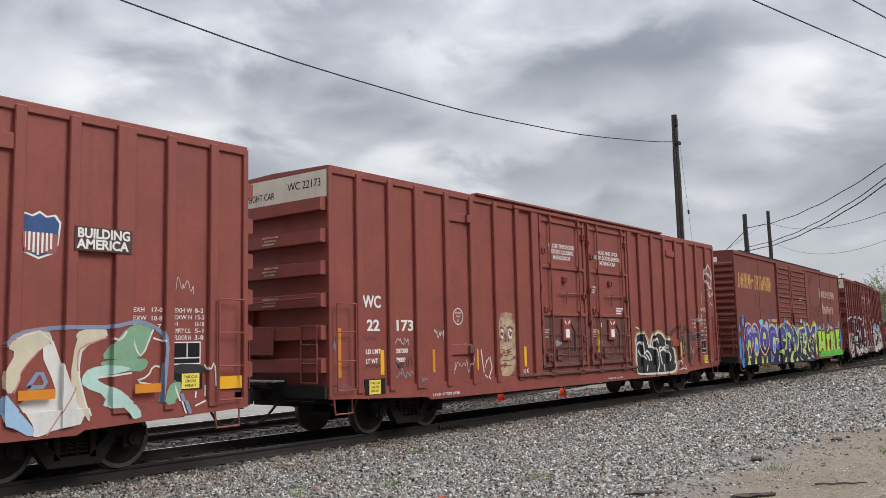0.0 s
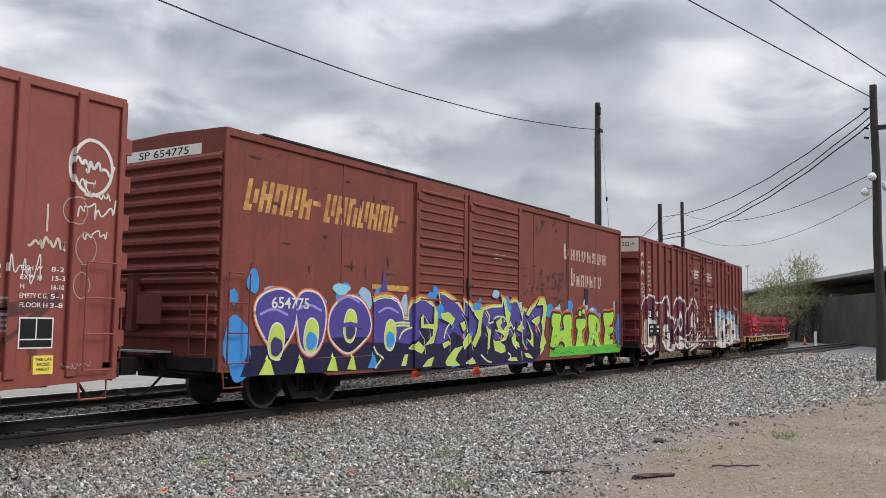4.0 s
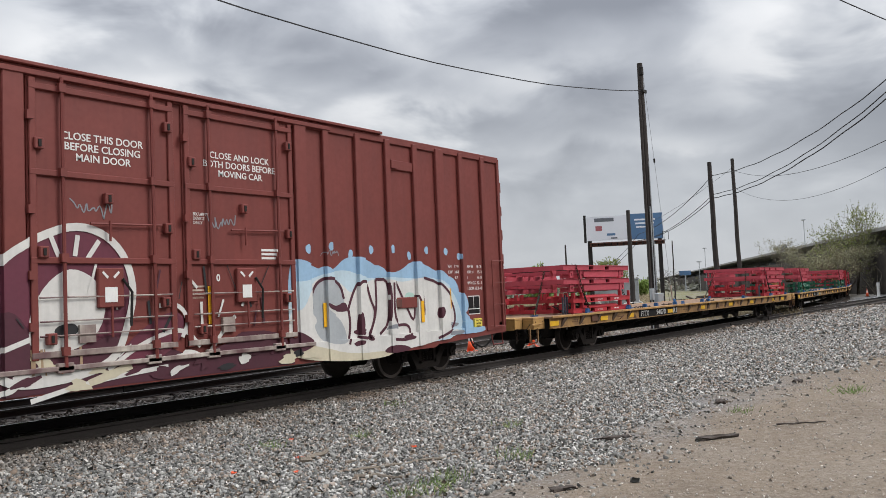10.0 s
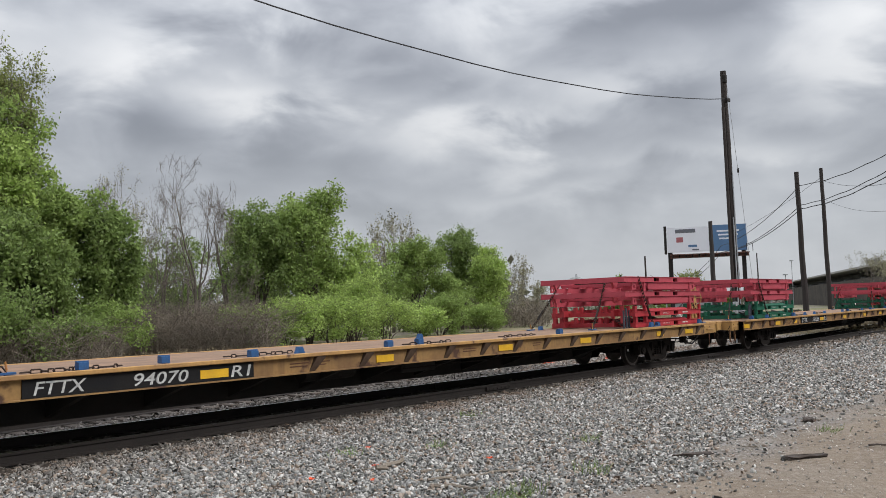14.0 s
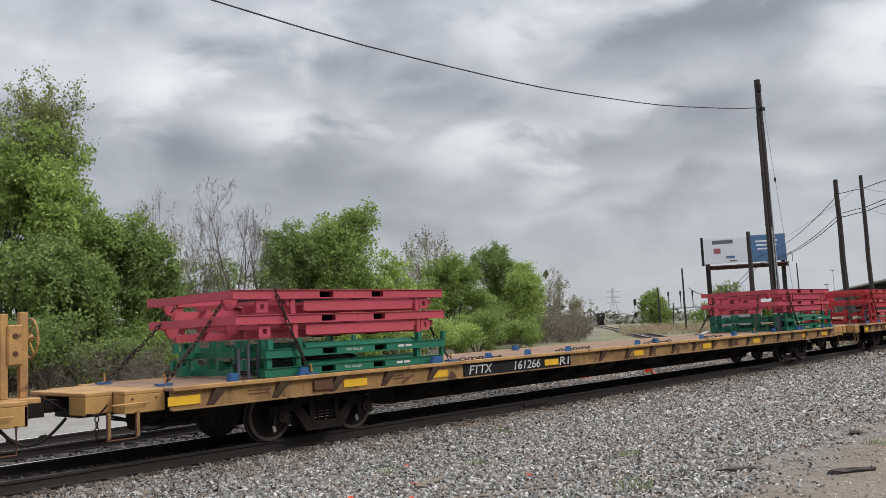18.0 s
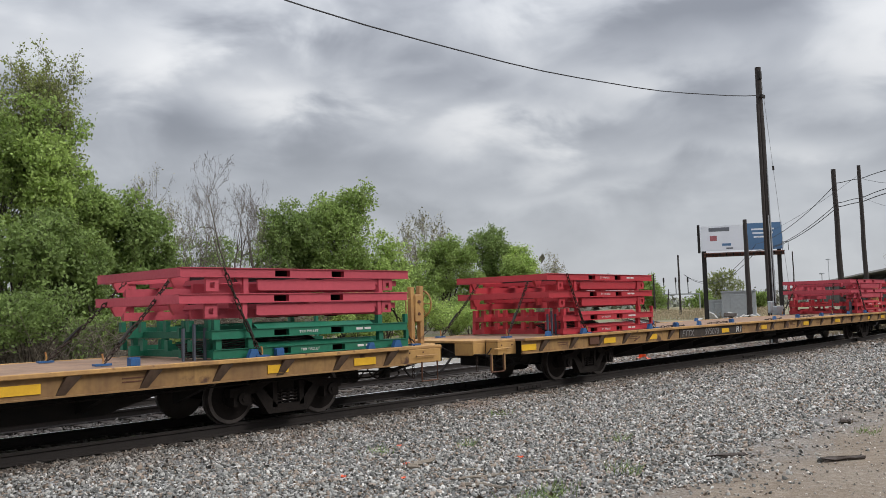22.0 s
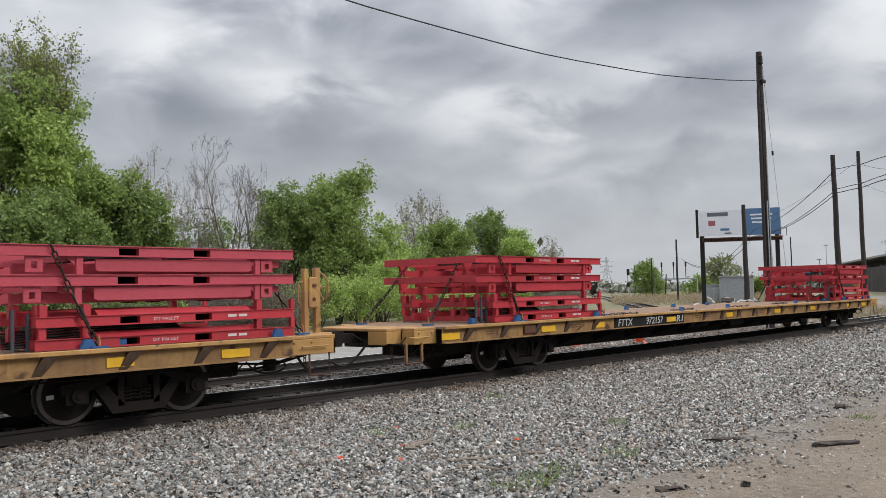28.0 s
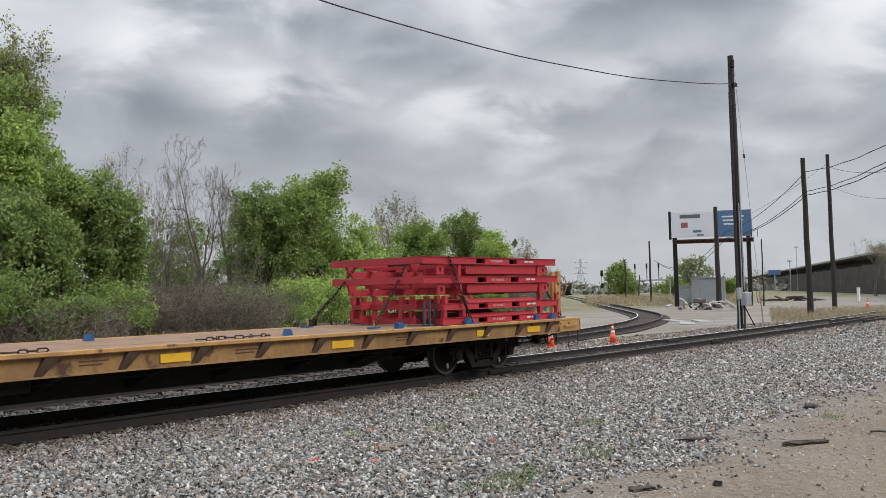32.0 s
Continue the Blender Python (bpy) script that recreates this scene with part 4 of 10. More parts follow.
    for k, (a, c) in enumerate((("EXH", "17-0"), ("EXW", "10-8"), ("EW", "9-7"))):
        lettering(a, 0.1, "white_paint", car, (17.06, yl, 2.38 - 0.13 * k))
        lettering(c, 0.1, "white_paint", car, (17.36, yl, 2.38 - 0.13 * k))
    for k, (a, c) in enumerate((("EXH W", "8-2"), ("EXW H", "15-3"), ("H", "16-10"), ("EMPTY C.G.", "5-1"), ("FLOOR H", "3-8"))):
        lettering(a, 0.1, "white_paint", car, (17.82, yl, 2.38 - 0.13 * k), width=None if k < 3 else 0.42)
        lettering(c, 0.1, "white_paint", car, (18.28, yl, 2.38 - 0.13 * k), width=0.2)
    part("data_panel", bbox(17.84, 18.36, y - 0.004, y, 1.28, 1.72), "white_paint", car)
    for a, c, d, e in ((17.86, 18.09, 1.42, 1.70), (18.11, 18.34, 1.42, 1.70), (17.86, 18.34, 1.30, 1.40)):
        part("data_field", bbox(a, c, y - 0.007, y - 0.004, d, e), bx, car)
    for x0, txt in ((8.5, ("CLOSE THIS DOOR", "BEFORE CLOSING", "MAIN DOOR")), (11.08, ("CLOSE AND LOCK", "BOTH DOORS BEFORE", "MOVING CAR"))):
        for k, w in enumerate(txt):
            lettering(w, 0.155, "white_paint", car, (x0, y - 0.040, 4.20 - 0.15 * k), align="CENTER", fat=0.002)
    lettering("SECURITY\nDEVICE\nONLY", 0.07, "white_paint", car, (10.06, y - 0.04, 3.22))
    for k in range(3):
        part("stencil_bar", bbox(11.5, 11.95 - 0.1 * (k % 2), y - 0.040, y - 0.035, 2.66 - 0.07 * k, 2.70 - 0.07 * k), "white_paint", car)
    lettering("0", 0.16, "white_paint", car, (10.5, y - 0.04, 2.15), fat=0.004)
    lettering("60 K", 0.14, "white_paint", car, (6.5, yl, 1.03), width=0.26)
    lettering("2 INCH HF COMP SHOES", 0.085, "white_paint", car, (2.95, y - 0.049, 0.68))
    lettering("RETAINING VALVE   RELEASE ROD", 0.06, "white_paint", car, (10.8, y - 0.049, 0.68))
    # reflectors
    for x, z, h, w in ((0.22, 1.18, 0.92, 0.10), (1.40, 1.19, 0.48, 0.105), (3.02, 1.17, 0.48, 0.09), (4.57, 1.16, 0.48, 0.10), (6.58, 1.18, 0.48, 0.10), (10.3, 1.45, 0.62, 0.10), (13.0, 1.25, 0.46, 0.10), (15.92, 1.20, 0.46, 0.10), (16.95 + 0.1, 1.45, 0.46, 0.1)):
        reflector(car, x, z, w, h, y - side_depth(x + w / 2) - (0.03 if second else 0.002), "yellow_reflector" if x not in (0.22, 3.02) else "amber_reflector")
    for tx in (2.70, BOX_L - 2.70):
        make_truck(car, tx, 0.457, wheels)
    return car


M["label_yellow"] = mat("label_yellow", (0.78, 0.62, 0.10), (0.6, 0.45, 0.08), rough=0.5, scale=5, fine=50, spread=0.3)
M["amber_reflector"] = mat("amber_reflector", (0.62, 0.22, 0.02), (0.45, 0.15, 0.02), rough=0.4, scale=4, fine=50, spread=0.3)


def smooth_boxcar(name, label, wheels):
    """A smooth-side cushion-underframe boxcar with double ribbed sliding doors and rust-scaled red paint."""
    car = thing(name, label, "boxcar", group="freight train cars")
    red, half, L = "faded_red", BOX_HALF, 19.25
    box_shell(car, red, L, half, roof_raise=False, ends="corrugated")
    y = -half
    part("roof_rail", bbox(0.9, 14.75, y - 0.06, y + 0.1, 5.15, 5.20, bev=0.01), "under_black", car, "dark roof edge above the doors")
    for x in (3.3, 5.9, 14.72, 12.2, 17.0):
        part("seam_strip", bbox(x, x + 0.06, y - 0.012, y, 0.98, 5.02), red, car)
    slat = None
    for k, (x0, x1) in enumerate(((5.95, 8.28), (8.36, 11.30))):
        d = part("sliding_door", bbox(x0, x1, y - 0.05, y, 0.98, 5.02, bev=0.01), red, car, "ribbed steel sliding door")
        for xr in (x0, x1 - 0.16):
            part("door_stile", bbox(xr, xr + 0.16, y - 0.085, y - 0.05, 0.98, 5.02, bev=0.01), red, d)
        z, i = 1.12, 0
        me = None
        while z < 4.8:
            deep = 0.11 if i % 6 == 5 else 0.07
            bm = bmesh.new()
            va = [bm.verts.new((x0 + 0.18, y - p, z + q)) for p, q in ((0.05, 0.0), (0.05 + deep * 0.5, deep * 0.35), (0.05 + deep * 0.5, deep * 0.7), (0.05, deep))]
            vb = [bm.verts.new((x1 - 0.18, v.co.y, v.co.z)) for v in va]
            for a in range(4):
                c = (a + 1) % 4
                bm.faces.new((va[a], va[c], vb[c], vb[a]))
            bm.faces.new(va)
            bm.faces.new(vb)
            part("door_rib", bm, red, d)
            z += 0.215
            i += 1
        part("door_hook", bbox(x0 + 0.02, x0 + 0.22, y - 0.12, y - 0.05, 4.6, 4.78, bev=0.01), red, d)
    part("door_lock", tubes([[(8.2, y - 0.14, 2.62), (8.44, y - 0.14, 2.66)], [(8.24, y - 0.12, 2.85), (8.3, y - 0.12, 2.3)]], 0.03), "under_black", car)
    part("door_track", bbox(2.6, 12.6, y - 0.052, y - 0.02, 0.84, 0.985, bev=0.01), red, car)
    part("end_band", bbox(-0.006, 0, -half + 0.6, half - 0.4, 4.72, 4.92), "white_paint", car)
    lettering("SP 654775", 0.2, "black_paint", car, (-0.008, 0.8, 4.75), turn=(90, 0, -90), width=1.4)
    # worn company lettering: plain off-white bars, a tall one for each capital
    def glyph(x, z, w, h, i, mt, lean=0.0):
        bm = bmesh.new()
        s = w * 0.36
        for a, c, d, e in ((0, s, 0, h), (w - s, w, 0 if i % 3 else h * 0.25, h if i % 4 else h * 0.7), (s, w - s, h * (0.0, 0.4, 0.8)[i % 3], h * (0.2, 0.6, 1.0)[i % 3])):
            v = [bm.verts.new((x + p + lean * q, y - 0.003, z + q)) for p, q in ((a, d), (c, d), (c, e), (a, e))]
            bm.faces.new(v)
        part("letter_bar", bm, mt, car)

    def word(x, z, n, h, w, gap, first=1.45):
        for i in range(n):
            hh = h * (first if i == 0 else 1.0)
            ww = w * (1.2 if i == 0 else 1.0)
            glyph(x, z, ww * 0.74, hh, i, "worn_white")
            x += ww + gap
    word(14.37, 3.77, 8, 0.36, 0.41, 0.035, 1.39)
    word(14.92, 2.94, 7, 0.39, 0.335, 0.03, 1.5)
    xx = 0.48
    for i in range(13):
        if i == 5:
            part("letter_bar", bbox(xx + 0.06, xx + 0.28, y - 0.006, y, 4.02, 4.12), "worn_yellow", car)
        else:
            glyph(xx, 3.72, 0.31, 0.60, i, "worn_yellow", 0.22)
        xx += 0.368
    for k in range(2):
        part("stencil_bar", bbox(9.65, 10.35 - 0.2 * k, y - 0.095, y - 0.09, 3.56 - 0.10 * k, 3.58 - 0.10 * k), "worn_white", car)
    part("vent_grille", bbox(16.0, 16.28, y - 0.02, y, 2.35, 2.9), "under_black", car)
    for tx in (2.75, L - 2.75):
        make_truck(car, tx, 0.457, wheels)
    return car


M["worn_white"] = mat("worn_white", (0.52, 0.46, 0.38), (0.28, 0.12, 0.08), rough=0.8, scale=5, fine=18, spread=0.9)
M["worn_yellow"] = mat("worn_yellow", (0.55, 0.33, 0.08), (0.30, 0.10, 0.05), rough=0.8, scale=5, fine=18, spread=0.9)


def flatcar(name, label, mark, number, wheels, seed):
    """An 89-foot tan flatcar with stake pockets, fish-belly centre sill and a brake stand."""
    rnd = random.Random(seed)
    car = thing(name, label, "flatcar", group="freight train cars")
    L, half = 28.65, 1.6
    panel = (8.05, 12.1) if number == "975073" else (7.25, 10.85)
    part("deck", bbox(1.0, L - 0.9, -half + 0.02, half - 0.02, 1.01, 1.06, bev=0.008), "flat_deck", car, "scuffed rusty steel deck")
    for sy in (-1, 1):
        y0, y1 = sorted((sy * half, sy * (half - 0.06)))
        part("deck_edge", bbox(1.0, L - 0.9, y0, y1, 1.005, 1.072, bev=0.01), "flat_yellow", car)
        y0, y1 = sorted((sy * (half - 0.09), sy * (half - 0.12)))
        part("side_sill", bbox(1.0, L - 0.9, y0, y1, 0.75, 1.01), "flat_tan", car)
        y0, y1 = sorted((sy * (half - 0.02), sy * (half - 0.13)))
        part("sill_flange", bbox(1.0, L - 0.9, y0, y1, 0.73, 0.75), "flat_tan", car)
        if sy < 0:
            g = None
            for i in range(23):
                x = 1.75 + i * 1.16
                if panel[0] - 0.1 < x < panel[1] + 0.2:
                    continue
                bm = bmesh.new()
                if g is None:
                    y0 = -half
                    v = [bm.verts.new(p) for p in ((-0.06, y0 + 0.09, 1.0), (0.14, y0 + 0.09, 1.0), (0.14, y0, 1.0), (-0.06, y0, 1.0), (-0.18, y0 + 0.09, 0.752), (-0.05, y0 + 0.09, 0.752))]
                    for f in ((0, 1, 2, 3), (3, 2, 5, 4), (0, 3, 4), (1, 5, 2), (0, 4, 5, 1)):
                        bm.faces.new([v[k] for k in f])
                    g = part("stake_pocket", bm, "gusset_dark", car)
                    g.matrix_basis = pose(x, 0, 0)
                else:
                    bm.free()
                    again(g, pose(x, 0, 0))
    part("number_panel", bbox(panel[0], panel[1], -half + 0.065, -half + 0.09, 0.755, 1.0), "black_worn" if number == "975073" else "black_paint", car)
    yl = -half + 0.06
    for w, x, wd in ((mark, panel[0] + 0.12, 0.80), (number, panel[0] + 1.5, 1.05), ("R1", panel[1] - 0.46, 0.40)):
        o = lettering(w, 0.25, "mark_dim" if number == "975073" and w != "R1" else "mark_grey", car, (x, yl, 0.79), width=wd * 0.84, fat=0.002)
        for v in o.data.vertices:
            v.co.x += v.co.y * 0.25
    for x, wd in ((0.95, 0.52), (4.20, 0.53), (6.30, 0.48), (panel[0] + 2.62, 0.5), (13.60, 0.45), (17.30, 0.5), (20.60, 0.5), (24.6, 0.4), (26.4, 0.5)):
        reflector(car, x, 0.80, wd, 0.13, -half + (0.064 if panel[0] < x < panel[1] else 0.078), "reflector_dull")
    # stencilled data on the sill: plain dark bars
    for x in (2.3, 5.35, 11.6, 12.1, 16.1, 18.6, 22.2):
        for k in range(2):
            part("stencil_bar", bbox(x, x + rnd.uniform(0.25, 0.5), -half + 0.082, -half + 0.09, 0.85 + 0.05 * k, 0.866 + 0.05 * k), "flat_rust", car)
    if number == "161266":
        for k in range(3):
            part("logo_bar", bbox(18.92 + 0.24 * k, 19.10 + 0.24 * k, -half + 0.08, -half + 0.09, 0.79, 0.98), "flat_rust", car)
    part("routing_board", bbox(3.55, 3.95, -half + 0.04, -half + 0.09, 0.80, 0.97, bev=0.008), "flat_rust", car)
    part("tie_bar", tubes([[(5.55, -half + 0.02, 0.80), (5.75, -half - 0.02, 0.90)]], 0.016), "flat_rust", car)
    bm = bmesh.new()
    plate(bm, [(3.2, 0.95), (4.2, 0.80), (6.2, 0.30), (L - 6.2, 0.30), (L - 4.2, 0.80), (L - 3.2, 0.95)], -0.36, 0.36)
    part("centre_sill", bm, "under_black", car, "black fish-belly centre sill")
    for i in range(13):
        x = 5.0 + i * (L - 10.0) / 12
        bm = bmesh.new()
        v = [bm.verts.new((x + k, yy, zz)) for k in (-0.05, 0.05) for yy, zz in ((-1.48, 0.72), (-1.48, 0.98), (-0.36, 0.98), (-0.36, 0.36))]
        for f in ((0, 1, 2, 3), (7, 6, 5, 4), (0, 4, 5, 1), (1, 5, 6, 2), (2, 6, 7, 3), (3, 7, 4, 0)):
            bm.faces.new([v[k] for k in f])
        part("cross_bearer", bm, "under_black", car)
    part("brake_tank", tubes([[(12.4, -0.8, 0.68), (13.6, -0.8, 0.68)]], 0.17, 12), "under_black", car)
    part("tool_box", bbox(14.6, 15.6, -1.2, -0.5, 0.52, 0.92, bev=0.02), "under_black", car)
    part("brake_rod", tubes([[(14.5, -1.35, 0.62), (L - 2.9, -1.35, 0.66)]], 0.014), "truck_steel", car)
    # narrow end platforms with coupler pockets
    for xe, way in ((0.0, -1), (L, 1)):
        a, c = sorted((xe, xe - way * 1.02))
        hw = 1.32 if way < 0 else 1.5
        if way < 0:
            part("end_platform", bbox(xe + 0.40, c, -hw, hw, 1.0, 1.058, bev=0.01), "flat_yellow", car)
            part("end_platform", bbox(xe, xe + 0.397, -0.98, 0.98, 1.0, 1.058, bev=0.01), "flat_yellow", car)
        else:
            part("end_platform", bbox(a, c, -hw, hw, 1.0, 1.058, bev=0.01), "flat_yellow", car)
        for sy in (-1, 1):
            y0, y1 = sorted((sy * hw, sy * (hw - 0.05)))
            part("end_block", bbox(*((xe + 0.40, c) if way < 0 else (a, c)), y0, y1, 0.74, 1.0, bev=0.01), "flat_end", car)
            if way < 0:
                part("end_block", bbox(xe, xe + 0.40, *sorted((sy * 0.98, sy * 0.93)), 0.76, 1.0, bev=0.01), "flat_end", car)
                part("end_block", bbox(xe + 0.40, xe + 0.45, *sorted((sy * (hw - 0.05), sy * 0.98)), 0.74, 1.0, bev=0.01), "flat_end", car)
            y0, y1 = sorted((sy * (0.93 if way < 0 else hw), sy * 0.45))
            part("end_block", bbox(*sorted((xe, xe - way * 0.05)), y0, y1, 0.74, 1.0, bev=0.01), "flat_end", car)
            for k in range(3):
                bm = bmesh.new()
                disc(bm, (xe - way * (0.52 + 0.18 * k), 0.94 - 0.07 * (k % 2)), 0.016, *sorted((sy * hw, sy * (hw + 0.012))), 8)
                part("rivet", bm, "flat_rust", car)
        part("draft_box", bbox(*sorted((xe - way * 0.15, xe - way * 1.2)), -0.42, 0.42, 0.68, 0.995), "under_black", car)
        # added dark block, standing in for the far wheel and the shade there
        part("draft_housing", bbox(*sorted((xe - way * 1.35, xe - way * 3.2)), -0.62, 0.62, 0.42, 0.995, bev=0.03), "under_black", car)
        make_coupler(car, xe - way * 0.1, way)
        sx = xe - way * 0.15
        ws = -hw - 0.01
        part("stirrup_step", tubes([[(sx, ws, 0.76), (sx, ws, 0.40), (sx - way * 0.42, ws, 0.40), (sx - way * 0.42, ws, 0.76)]], 0.018), "flat_rust", car)
        xr = xe - way * 0.3
        part("brake_rigging", tubes([[(xr, -1.1, 0.72), (xr - way * 0.5, -0.9, 0.58), (xr - way * 1.1, -0.7, 0.62), (xr - way * 1.7, -0.6, 0.6)]], 0.022), "under_black", car)
        part("brake_rigging", tubes([[(xr - way * 0.1, -0.8, 0.66), (xr - way * 0.9, -0.75, 0.5), (xr - way * 1.5, -0.75, 0.52)]], 0.016), "truck_steel", car)
        part("train_line_valve", bbox(*sorted((xr - way * 0.45, xr - way * 0.62)), -0.85, -0.65, 0.46, 0.72, bev=0.03), "under_black", car)
        part("hose_loop", tubes([[(xr - way * (0.7 + 0.32 * math.cos(a * 0.45)), -1.0, 0.55 + 0.10 * math.sin(a * 0.45)) for a in range(15)]], 0.016), "under_black", car)
        part("dangling_chain", chain_mesh([(xr + way * 0.1, -0.9, 0.8 - 0.08 * i) for i in range(6)], 0.010), "chain", car)
        for k in ((0, 1) if way < 0 else ()):
            part("step_bracket", bbox(*sorted((sx - way * 0.42 * k, sx - way * (0.42 * k + 0.05))), -hw - 0.02, -hw + 0.02, 0.42, 0.78), "flat_tan", car)
        part("grab_iron", tubes([[(xe - way * 0.2, -hw - 0.06, 0.88), (xe - way * 0.75, -hw - 0.06, 0.88)]], 0.014), "flat_yellow", car)
        bm = bmesh.new()
        for k in range(3):
            tube(bm, [(xe - way * (0.9 + 0.5 * k + 0.5 * i / 8), -0.9 + 0.1 * k, 0.66 - 0.18 * math.sin(math.pi * i / 8) - 0.04 * k) for i in range(9)], 0.014, 6)
        part("brake_hose", bm, "under_black", car)
    # brake stand at the trailing end
    xs = L + 0.20
    part("stand_bracket", bbox(L - 0.02, L + 0.36, -0.98, -0.45, 0.985, 1.06, bev=0.01), "flat_yellow", car)
    stand = part("brake_stand", bbox(xs - 0.03, xs + 0.08, -0.76, -0.66, 1.06, 2.22, bev=0.008), "flat_yellow", car, "yellow hand brake stand")
    part("stand_post", bbox(xs - 0.28, xs - 0.18, -0.76, -0.66, 1.06, 2.20, bev=0.008), "flat_yellow", stand)
    part("gear_box", bbox(xs - 0.2, xs + 0.0, -0.80, -0.62, 1.50, 2.05, bev=0.02), "flat_yellow", stand)
    for z in (1.66, 1.90):
        bm = bmesh.new()
        disc(bm, (xs - 0.1, z), 0.035, -0.815, -0.80, 10)
        part("gear_boss", bm, "flat_rust", stand)
    part("ladder_bar", tubes([[(xs - 0.34, -0.74, 1.55), (xs - 0.40, -0.74, 1.6), (xs - 0.40, -0.74, 1.95), (xs - 0.3, -0.74, 1.98)]], 0.013), "flat_yellow", stand)
    part("brake_wheel", tubes([[(xs + 0.16, -0.62 + 0.27 * math.cos(a * math.pi / 9), 1.86 + 0.27 * math.sin(a * math.pi / 9)) for a in range(19)]], 0.018), "flat_yellow", stand)
    bm = bmesh.new()
    tube(bm, [(xs + 0.07, -0.62, 1.86), (xs + 0.18, -0.62, 1.86)], 0.06, 12)
    part("hub", bm, "flat_yellow", stand)
    for a in range(6):
        part("spoke", tubes([[(xs + 0.13, -0.62, 1.86), (xs + 0.16, -0.62 + 0.26 * math.cos(a * math.pi / 3), 1.86 + 0.26 * math.sin(a * math.pi / 3))]], 0.012, 5), "flat_yellow", stand)
    # blue chocks and chain anchors along the deck
    for x in (8.1, 9.4, 10.9, 11.9, 14.0, 14.9, 17.4, 19.8, 2.1, 6.6, 22.4, 24.9, 26.9):
        yy = rnd.choice((-1.4, -1.45, 0.9, -1.3))
        bm = bmesh.new()
        if rnd.random() < 0.5:
            plate(bm, [(-0.09, 0), (0.09, 0), (0.045, 0.11), (-0.045, 0.11)], -0.04, 0.04)
        else:
            box(bm, -0.07, 0.07, -0.06, 0.06, 0.0, 0.10)
            box(bm, -0.085, 0.085, -0.025, 0.025, 0.10, 0.12)
        o = part("deck_bracket", bm, "blue_bracket", car, "blue deck bracket")
        o.matrix_basis = pose(x, yy, 1.07)
    # slack chains lying on the deck
    for k in range(4):
        x0 = 7.3 + 3.6 * k + rnd.uniform(-0.3, 0.3)
        pts = [(x0 + 0.14 * i, -1.35 + 0.25 * k % 0.5 + 0.05 * math.sin(i * 1.3 + k), 1.085) for i in range(11)]
        o = chain_mesh(pts, 0.011)
        part("slack_chain", o, "chain", car)
    for tx in (4.05, L - 3.4):
        make_truck(car, tx, 0.419, wheels)
    return car


# the shade inside the fork tubes as a near-black colour
M["tube_dark"] = mat("tube_dark", (0.03, 0.014, 0.012), (0.015, 0.01, 0.01), rough=0.9, scale=4, fine=20)
M["mark_white"] = mat("mark_white", (0.62, 0.58, 0.56), (0.42, 0.36, 0.34), rough=0.7, scale=9, fine=40, spread=0.5)
M["gusset_dark"] = mat("gusset_dark", (0.085, 0.050, 0.030), (0.035, 0.024, 0.017), rough=0.85, scale=3, fine=20, spread=0.9)
M["flat_end"] = mat("flat_end", (0.44, 0.25, 0.075), (0.27, 0.15, 0.055), rough=0.7, scale=2.5, fine=25, spread=0.7, streak=0.4)
M["reflector_dull"] = mat("reflector_dull", (0.72, 0.42, 0.02), (0.50, 0.27, 0.02), rough=0.5, scale=4, fine=30, spread=0.6)
M["black_worn"] = mat("black_worn", (0.05, 0.036, 0.026), (0.016, 0.014, 0.013), rough=0.85, scale=4, fine=30, spread=0.9)
M["mark_dim"] = mat("mark_dim", (0.26, 0.25, 0.24), (0.07, 0.06, 0.055), rough=0.8, scale=9, fine=40, spread=0.9)
M["painted_over"] = mat("painted_over", (0.52, 0.47, 0.40), (0.085, 0.028, 0.034), rough=0.6, scale=1.6, fine=6, spread=1.0, streak=0.5)
M["mark_grey"] = mat("mark_grey", (0.62, 0.62, 0.60), (0.2, 0.2, 0.2), rough=0.7, scale=9, fine=40, spread=0.8)
M["flat_rust"] = mat("flat_rust", (0.10, 0.042, 0.022), (0.06, 0.03, 0.018), rough=0.85, scale=5, fine=30)


def chain_mesh(pts, r):
    """Links along a line of points."""
    bm = bmesh.new()
    pts = [Vector(p) for p in pts]
    for i, (a, b) in enumerate(zip(pts, pts[1:])):
        d = (b - a)
        ln = d.length
        d.normalize()
        s = d.cross(Vector((0, 0, 1)) if abs(d.z) < 0.95 else Vector((1, 0, 0))).normalized()
        u = d.cross(s)
        side = s if i % 2 == 0 else u
        n = max(1, int(ln / 0.075))
        for k in range(n):
            c = a + d * ln * (k + 0.5) / n
            sd = s if (i + k) % 2 == 0 else u
            h = ln / n * 0.62
            loop = [c + d * h + sd * 0.0, c + d * h * 0.6 + sd * 0.026, c - d * h * 0.6 + sd * 0.026, c - d * h, c - d * h * 0.6 - sd * 0.026, c + d * h * 0.6 - sd * 0.026, c + d * h]
            tube(bm, loop, r, 4, cap=False)
    return bm


# ---- steel truck-frame pallets carried on the flatcars ----
PAL_L, PAL_W = 4.72, 2.75
POCKET = ((1.70, 2.00), (2.88, 3.16))


